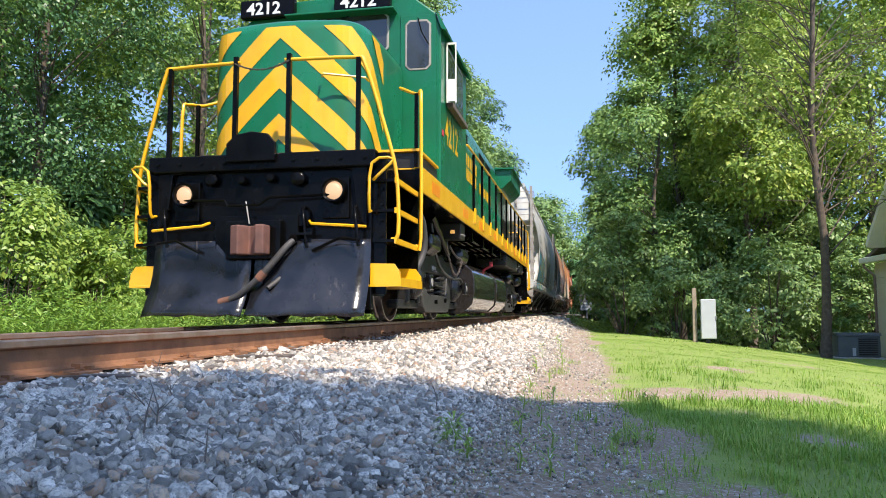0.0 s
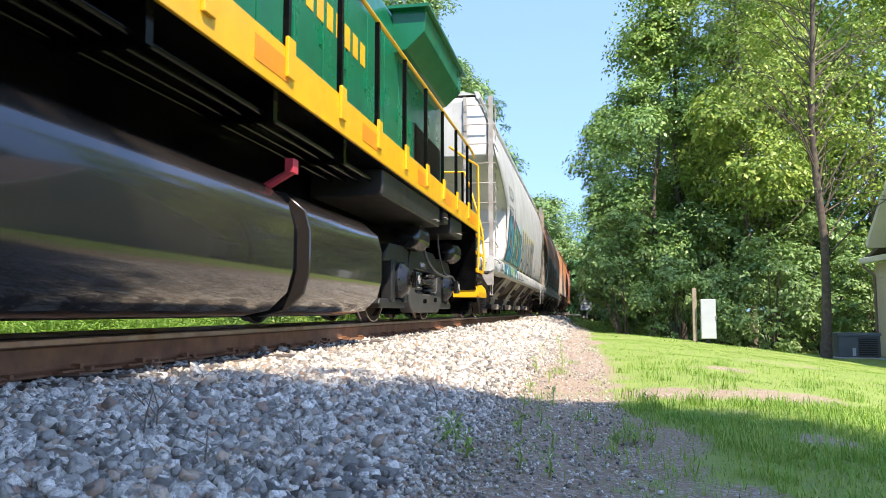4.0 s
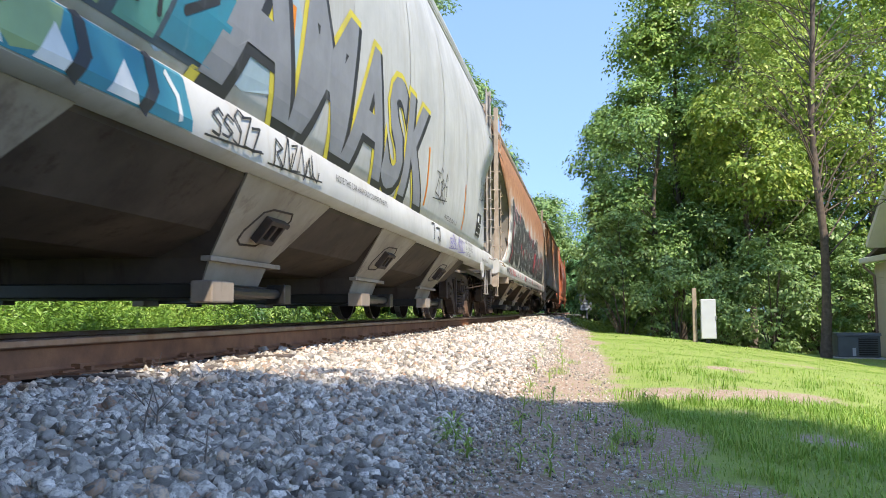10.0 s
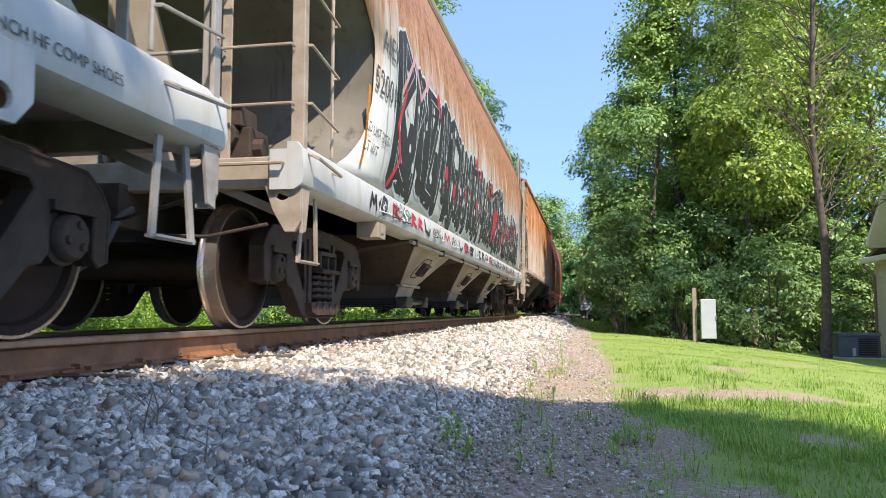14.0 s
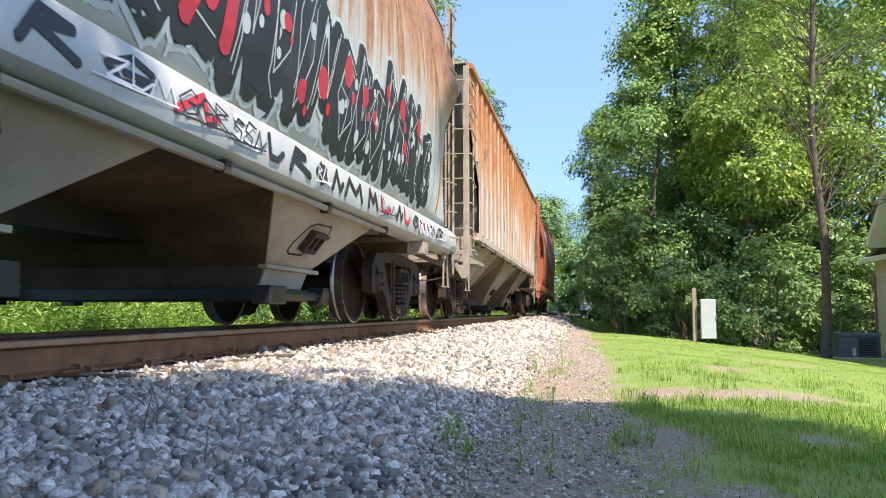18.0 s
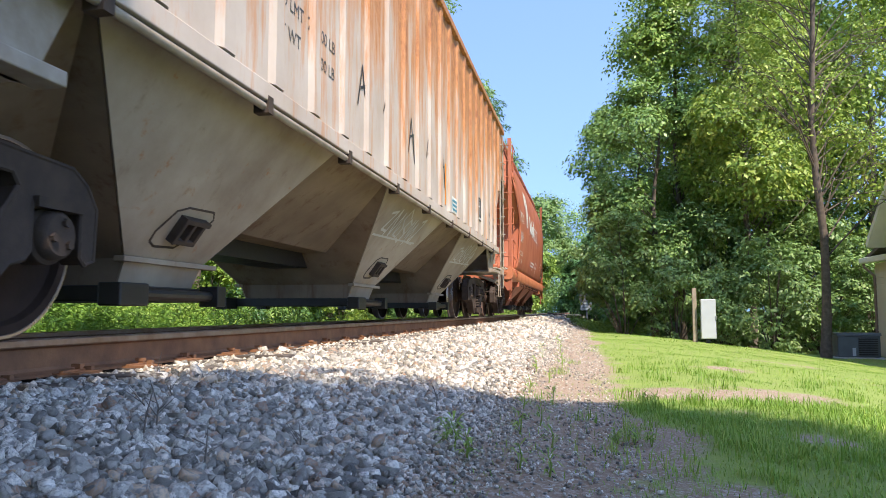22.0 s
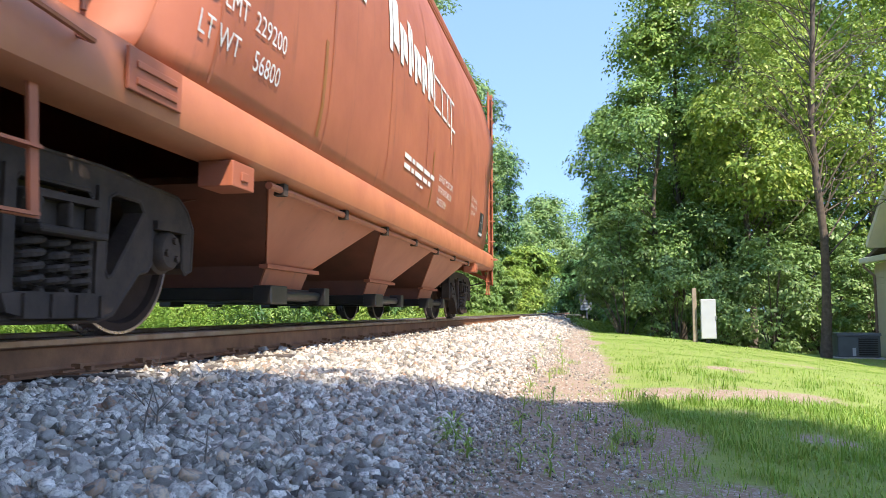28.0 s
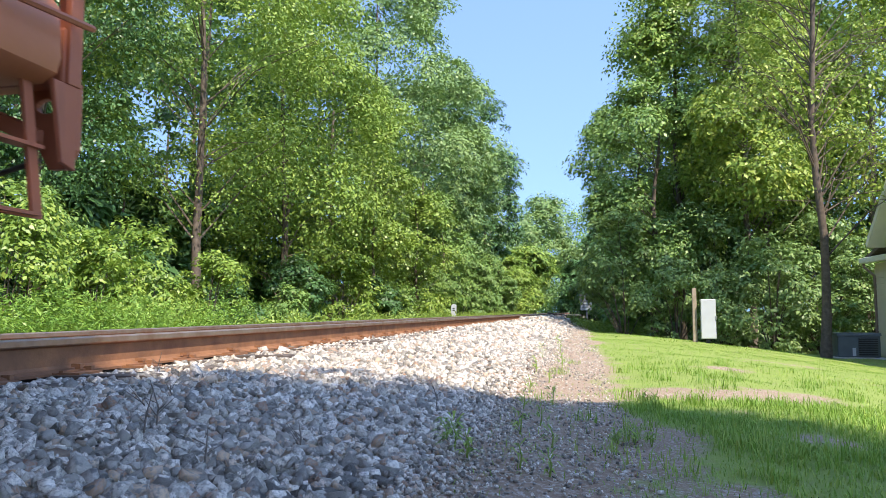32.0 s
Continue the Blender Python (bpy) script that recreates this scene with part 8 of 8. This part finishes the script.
    g = Geo().skin(rows)
    k0 = len(g.v) - len(us)
    g.f.append(tuple(range(k0, k0 + len(us))))
    part("nose", g, GREEN, car, "rounded green short hood", smooth=40)

    def nose_at(u, z):
        x, y, n = nose_plan(u)
        return x + n[0] * 0.006, y + n[1] * 0.006, z
    for top in (2.33, 2.91, 3.49, 4.07, 4.65):
        for sgn in (1, -1):
            poly = [(0, top), (sgn * 1.62, top - 1.62 * 0.92), (sgn * 1.62, top - 1.62 * 0.92 - 0.29), (0, top - 0.29)]
            poly = cut(poly, 1, 1.8, 3.33)
            if len(poly) >= 3:
                g = Geo()
                on_skin(g, poly, nose_at, 0, 0.07)
                part("chevron_limb", g, YELLOW, car, "yellow painted limb of a chevron")
    part("nose_grab", Geo().tube([(0.5, -8.46, 2.72), (0.55, -8.56, 2.72), (0.98, -8.4, 2.7), (0.98, -8.28, 2.7)], 0.014, 6), YELLOW, car, "yellow grab iron on the nose", smooth=50)
    part("nose_step", Geo().box(0.95, 1.45, -7.75, -6.6, 2.0, 2.03).box(0.95, 1.45, -7.75, -7.7, 1.78, 1.8), YELLOW, car)
    part("step_grille", Geo().box(0.96, 1.42, -7.7, -6.55, 1.8, 1.99), BLACK_DUSTY, car, "dark step grille")
    # cab
    zc = [(1.775, 1.46), (3.95, 1.46), (4.18, 1.38), (4.38, 1.12), (4.48, 0.7), (4.5, 0.0)]
    out = [(x, z) for z, x in zc] + [(-x, z) for z, x in zc[::-1][1:]]
    part("cab", Geo().prism(out, -6.5, -4.35, "y"), GREEN, car, "green cab", bevel=0.02)
    part("cab_roof_edge", Geo().prism([(1.47, 3.93), (1.53, 3.9), (1.54, 3.93), (1.4, 4.2)], -6.55, -4.3, "y").prism([(-1.47, 3.93), (-1.53, 3.9), (-1.54, 3.93), (-1.4, 4.2)], -6.55, -4.3, "y"), GREEN, car)

    def window(x0, x1, z0, z1, y, name="cab_window"):
        fr = part(name, Geo().prism([(x0 + 0.06, z0), (x1 - 0.06, z0), (x1, z0 + 0.06), (x1, z1 - 0.06), (x1 - 0.06, z1), (x0 + 0.06, z1), (x0, z1 - 0.06), (x0, z0 + 0.06)], y - 0.025, y + 0.01, "y"), GREY_POST, car, "window with a rounded metal frame", bevel=0.006)
        i = 0.03
        part("pane", Geo().prism([(x0 + 0.07, z0 + i), (x1 - 0.07, z0 + i), (x1 - i, z0 + 0.07), (x1 - i, z1 - 0.07), (x1 - 0.07, z1 - i), (x0 + 0.07, z1 - i), (x0 + i, z1 - 0.07), (x0 + i, z0 + 0.07)], y - 0.029, y - 0.024, "y"), GLASS, fr, "dark window glass")
    window(-0.36, 0.74, 3.66, 4.22, -6.5)
    window(0.97, 1.33, 3.38, 4.08, -6.5, "cab_door_window")
    window(-1.33, -0.97, 3.38, 4.08, -6.5, "cab_door_window")
    part("wiper", Geo().tube([(1.15, -6.54, 4.1), (1.2, -6.56, 3.9), (1.3, -6.55, 3.72)], 0.008, 5).tube([(0.3, -6.54, 4.3), (0.05, -6.56, 4.1)], 0.008, 5), BLACK, car)
    part("cab_door", Geo().box(0.9, 1.4, -6.516, -6.5, 1.8, 4.15), GREEN, car, "narrow green cab door", bevel=0.006)
    for x in (-1.0, 0.38):
        nb = part("number_board", Geo().box(x - 0.4, x + 0.4, -6.62, -6.5, 4.24, 4.5), BLACK, car, "black number board", bevel=0.02)
        g = Geo()
        for tri in text_shape("4212", 0.24, 0.006):
            g.add([(x - 0.3 + u * 1.05, -6.624, 4.285 + v) for u, v in tri], [(0, 1, 2)])
        part("number", g, SPRAY_WHITE, nb, "white numerals")
    part("visor", Geo().box(-0.7, 0.85, -6.72, -6.5, 4.19, 4.22), GREEN, car, bevel=0.01)
    for s in (1, -1):
        w = part("side_window", Geo().box(*span(1.455 * s, 1.475 * s), -6.15, -4.75, 3.05, 3.85), GREY_POST, car, "side window with a pale frame", bevel=0.006)
        part("pane", Geo().box(*span(1.474 * s, 1.48 * s), -6.1, -5.5, 3.1, 3.8), GLASS, w, "dark window glass")
        part("pane", Geo().box(*span(1.474 * s, 1.48 * s), -5.44, -4.8, 3.1, 3.8), GLASS, w, "dark window glass")
        d = Geo().box(*span(1.48 * s, 1.62 * s), -6.2, -6.185, 3.3, 3.33).box(*span(1.48 * s, 1.62 * s), -6.2, -6.185, 3.82, 3.85).box(*span(1.6 * s, 1.62 * s), -6.2, -6.185, 3.0, 3.85).box(*span(1.48 * s, 1.5 * s), -6.2, -6.185, 3.0, 3.85).box(*span(1.49 * s, 1.61 * s), -6.198, -6.187, 3.02, 3.3)
        part("wind_deflector", d, WHITE, car, "white framed wind deflector")
        part("arm_rest", Geo().box(*span(1.47 * s, 1.56 * s), -6.1, -4.8, 2.96, 3.03), BARK, car, "brown arm rest", bevel=0.01)
        place = (lambda u, z: (1.466, -6.22 + u, 2.45 + z)) if s > 0 else (lambda u, z: (-1.466, -5.2 - u, 2.45 + z))
        letter("number", "4212", 0.56, place, YELLOW, car, (0, 0), 0.012, 0.92, label="yellow road number", band=2)
        part("flag_decal", Geo().box(*span(1.461 * s, 1.467 * s), -6.42, -6.3, 2.5, 2.58), SPRAY_RED, car)
    # long hood with its doors
    hood = [(0.92, 1.775), (0.92, 3.85), (0.86, 4.05), (0.7, 4.16), (0.3, 4.22), (-0.3, 4.22), (-0.7, 4.16), (-0.86, 4.05), (-0.92, 3.85), (-0.92, 1.775)]
    part("long_hood", Geo().prism(hood, -4.35, 7.55, "y"), GREEN, car, "long green engine hood", smooth=30)
    for s in (1, -1):
        for k in range(13):
            y = -4.2 + 0.72 * k
            dr = part("hood_door", Geo().box(*span(0.918 * s, 0.938 * s), y + 0.02, y + 0.7, 1.95, 3.5), GREEN, car, bevel=0.006)
            part("latch", Geo().box(*span(0.938 * s, 0.965 * s), y + 0.62, y + 0.65, 2.6, 2.78).box(*span(0.938 * s, 0.955 * s), y + 0.05, y + 0.08, 2.1, 2.2), GREEN, dr)
        for k, (y0, y1, z0, z1) in enumerate(((5.4, 6.1, 2.05, 2.85), (6.2, 7.35, 2.05, 2.85), (0.9, 1.7, 3.58, 3.8), (2.0, 2.8, 3.58, 3.8), (-1.6, -0.9, 3.58, 3.8))):
            fr = part("louvre", Geo().box(*span(0.92 * s, 0.935 * s), y0, y1, z0, z1), BLACK_DUSTY, car, "dark air intake grille")
            n = int((z1 - z0) / 0.055)
            for i in range(n):
                z = z0 + (z1 - z0) * (i + 0.5) / n
                part("slat", Geo().add([(0.936 * s, y0, z + 0.018), (0.936 * s, y1, z + 0.018), (0.965 * s, y1, z - 0.01), (0.965 * s, y0, z - 0.01), (0.936 * s, y0, z + 0.006), (0.936 * s, y1, z + 0.006), (0.965 * s, y1, z - 0.022), (0.965 * s, y0, z - 0.022)], [(0, 1, 2, 3), (7, 6, 5, 4), (3, 2, 6, 7), (0, 4, 5, 1)]), BLACK_DUSTY, fr)
        part("radiator_box", Geo().prism([(0.9 * s, 3.45), (1.1 * s, 3.5), (1.34 * s, 3.72), (1.36 * s, 4.02), (0.9 * s, 4.1)], 4.2, 7.0, "y"), GREEN, car, "flared radiator housing", bevel=0.015)
        part("radiator_edge", Geo().box(*span(0.88 * s, 1.42 * s), 4.1, 7.1, 4.02, 4.06), GREEN, car)
        # owner's lettering as plain bars
        g = Geo()
        for z, n, y in ((3.14, 7, -1.4), (2.84, 8, -1.75), (2.84, 8, 0.85)):
            for k in range(n):
                yy = y + 0.27 * k
                g.box(*span(0.939 * s, 0.943 * s), yy, yy + 0.17, z, z + 0.25)
        part("owner_lettering", g, YELLOW, car, "yellow lettering as plain bars")
    part("exhaust_stack", Geo().box(-0.3, 0.3, -0.6, 0.3, 4.2, 4.4), GREEN, car)
    # below the deck
    prof = [(1.42 * c, 0.56 + 0.47 * q) for c, q in ((0.72, -1), (0.88, -0.9), (0.97, -0.65), (1.0, -0.3), (1.0, 0.3), (0.97, 0.62), (0.86, 0.9), (0.72, 1), (-0.72, 1), (-0.86, 0.9), (-1, 0.3), (-1, -0.3), (-0.88, -0.9), (-0.72, -1))]
    part("fuel_tank", Geo().prism(prof, -3.25, -0.25, "y"), TANK, car, "glossy dark rounded fuel tank", smooth=35, bevel=0.01)
    part("fuel_tank", Geo().prism(prof, 0.05, 1.95, "y"), TANK, car, "glossy dark rounded fuel tank", smooth=35, bevel=0.01)
    part("tank_saddle", Geo().prism([(x * 0.93, 0.56 + (z - 0.56) * 0.93) for x, z in prof], -0.25, 0.05, "y"), BLACK, car)
    part("tank_valve", Geo().cyl((1.1, -0.05, 1.0), (1.32, -0.05, 1.12), 0.03, 8).box(1.28, 1.34, -0.1, 0.0, 1.1, 1.2), SPRAY_RED, car, "red fuel valve", smooth=40)
    for s in (1, -1):
        for k in range(4):
            part("cooling_pipe", Geo().tube([(s * (0.95 + 0.13 * k), -3.6, 1.38 - 0.0 * k), (s * (0.95 + 0.13 * k), 1.8, 1.38)], 0.026, 8), BLACK, car, "black pipe under the walkway", smooth=50)
        for y in (-3.4, -2.0, -0.6, 0.8):
            part("pipe_hanger", Geo().box(*span(0.9 * s, 1.42 * s), y - 0.03, y + 0.03, 1.33, 1.5), BLACK, car)
        for y0, y1, z in ((1.9, 4.72, 1.24), (5.02, 5.34, 1.34), (5.6, 6.5, 1.24), (-4.75, -4.4, 1.25)):
            bx = part("equipment_box", Geo().box(*span(0.7 * s, 1.44 * s), y0, y1, z, 1.5), BLACK_DUSTY, car, "black equipment box below the walkway", bevel=0.02)
            part("box_handle", Geo().tube([(1.44 * s, y1 - 0.4, z + 0.06), (1.48 * s, y1 - 0.4, z + 0.06), (1.48 * s, y1 - 0.2, z + 0.06), (1.44 * s, y1 - 0.2, z + 0.06)], 0.006, 5), GREY_POST, bx)
        part("step_lamp", Geo().cyl((1.34 * s, -4.95, 1.37), (1.34 * s, -4.95, 1.32), 0.03, 12, 0.038), MARKER, car, "lit amber step lamp", smooth=40)
        part("diagonal_pipe", Geo().cyl((1.25 * s, -6.1, 1.45), (1.22 * s, -4.75, 1.02), 0.055, 10), BLACK, car, "black sand pipe", smooth=40)
        part("sand_hose", Geo().tube(bend([(1.38 * s, -7.6, 1.3), (1.42 * s, -7.45, 1.2), (1.42 * s, -7.35, 0.9), (1.36 * s, -7.45, 0.66), (1.28 * s, -7.62, 0.52)]), 0.042, 10), HOSE, car, "ribbed grey sand hose", smooth=60)
    loco_chain(car, [(1.3, -4.95, 1.12), (1.32, -3.95, 1.0)], 0.06)
    loco_chain(car, [(1.32, -5.3, 1.1), (1.33, -4.0, 0.98)], 0.34)
    for y in (-5.22, 5.21):
        loco_truck(car, y)
    return car


LOCO = make_loco()
# ---- what moves: the train runs past towards -y, wheels rolling ----
RUN = [(0.0, 0.0), (1.0, -2.71), (2.0, -5.45), (3.0, -8.31), (5.5, -15.53), (7.0, -19.82), (8.0, -22.58), (9.0, -25.32), (10.0, -28.10), (11.0, -30.94), (12.0, -33.77), (13.0, -36.53), (14.0, -39.24),
       (16.5, -46.08), (18.0, -50.23), (19.0, -53.0), (20.0, -55.79), (21.0, -58.59), (22.0, -61.35), (24.0, -66.74), (25.0, -69.48), (25.5, -70.88), (27.5, -76.64), (28.5, -79.75), (30.0, -84.42), (31.0, -87.52), (32.0, -90.64)]


def run_at(t):
    """Way gone at t seconds, by smooth cubic pieces through the rows of RUN."""
    ts, ss = [r[0] for r in RUN], [r[1] for r in RUN]
    slope = [(ss[min(i + 1, len(ss) - 1)] - ss[max(i - 1, 0)]) / (ts[min(i + 1, len(ts) - 1)] - ts[max(i - 1, 0)]) for i in range(len(ts))]
    i = max(k for k in range(len(ts) - 1) if ts[k] <= t + 1e-9)
    w = ts[i + 1] - ts[i]
    u = (t - ts[i]) / w
    return (ss[i] * (1 + 2 * u) * (1 - u) ** 2 + slope[i] * w * u * (1 - u) ** 2 + ss[i + 1] * u * u * (3 - 2 * u) + slope[i + 1] * w * u * u * (u - 1))


def motions():
    whole = [k * 0.5 for k in range(65)]
    short = [k * 0.2 for k in range(161)]
    way = {t: run_at(t) for t in whole + short}
    for car in [LOCO] + CARS:
        p = car.location.copy()
        walk(car, [(t, Matrix.Translation((p.x, p.y + way[t], p.z))) for t in whole])
        for w in car.children:
            if w.name.split(".")[0] == "wheelset":
                q = w.location.copy()
                walk(w, [(t, Matrix.Translation(q) @ Matrix.Rotation(-way[t] / q.z, 4, "X")) for t in short])


motions()
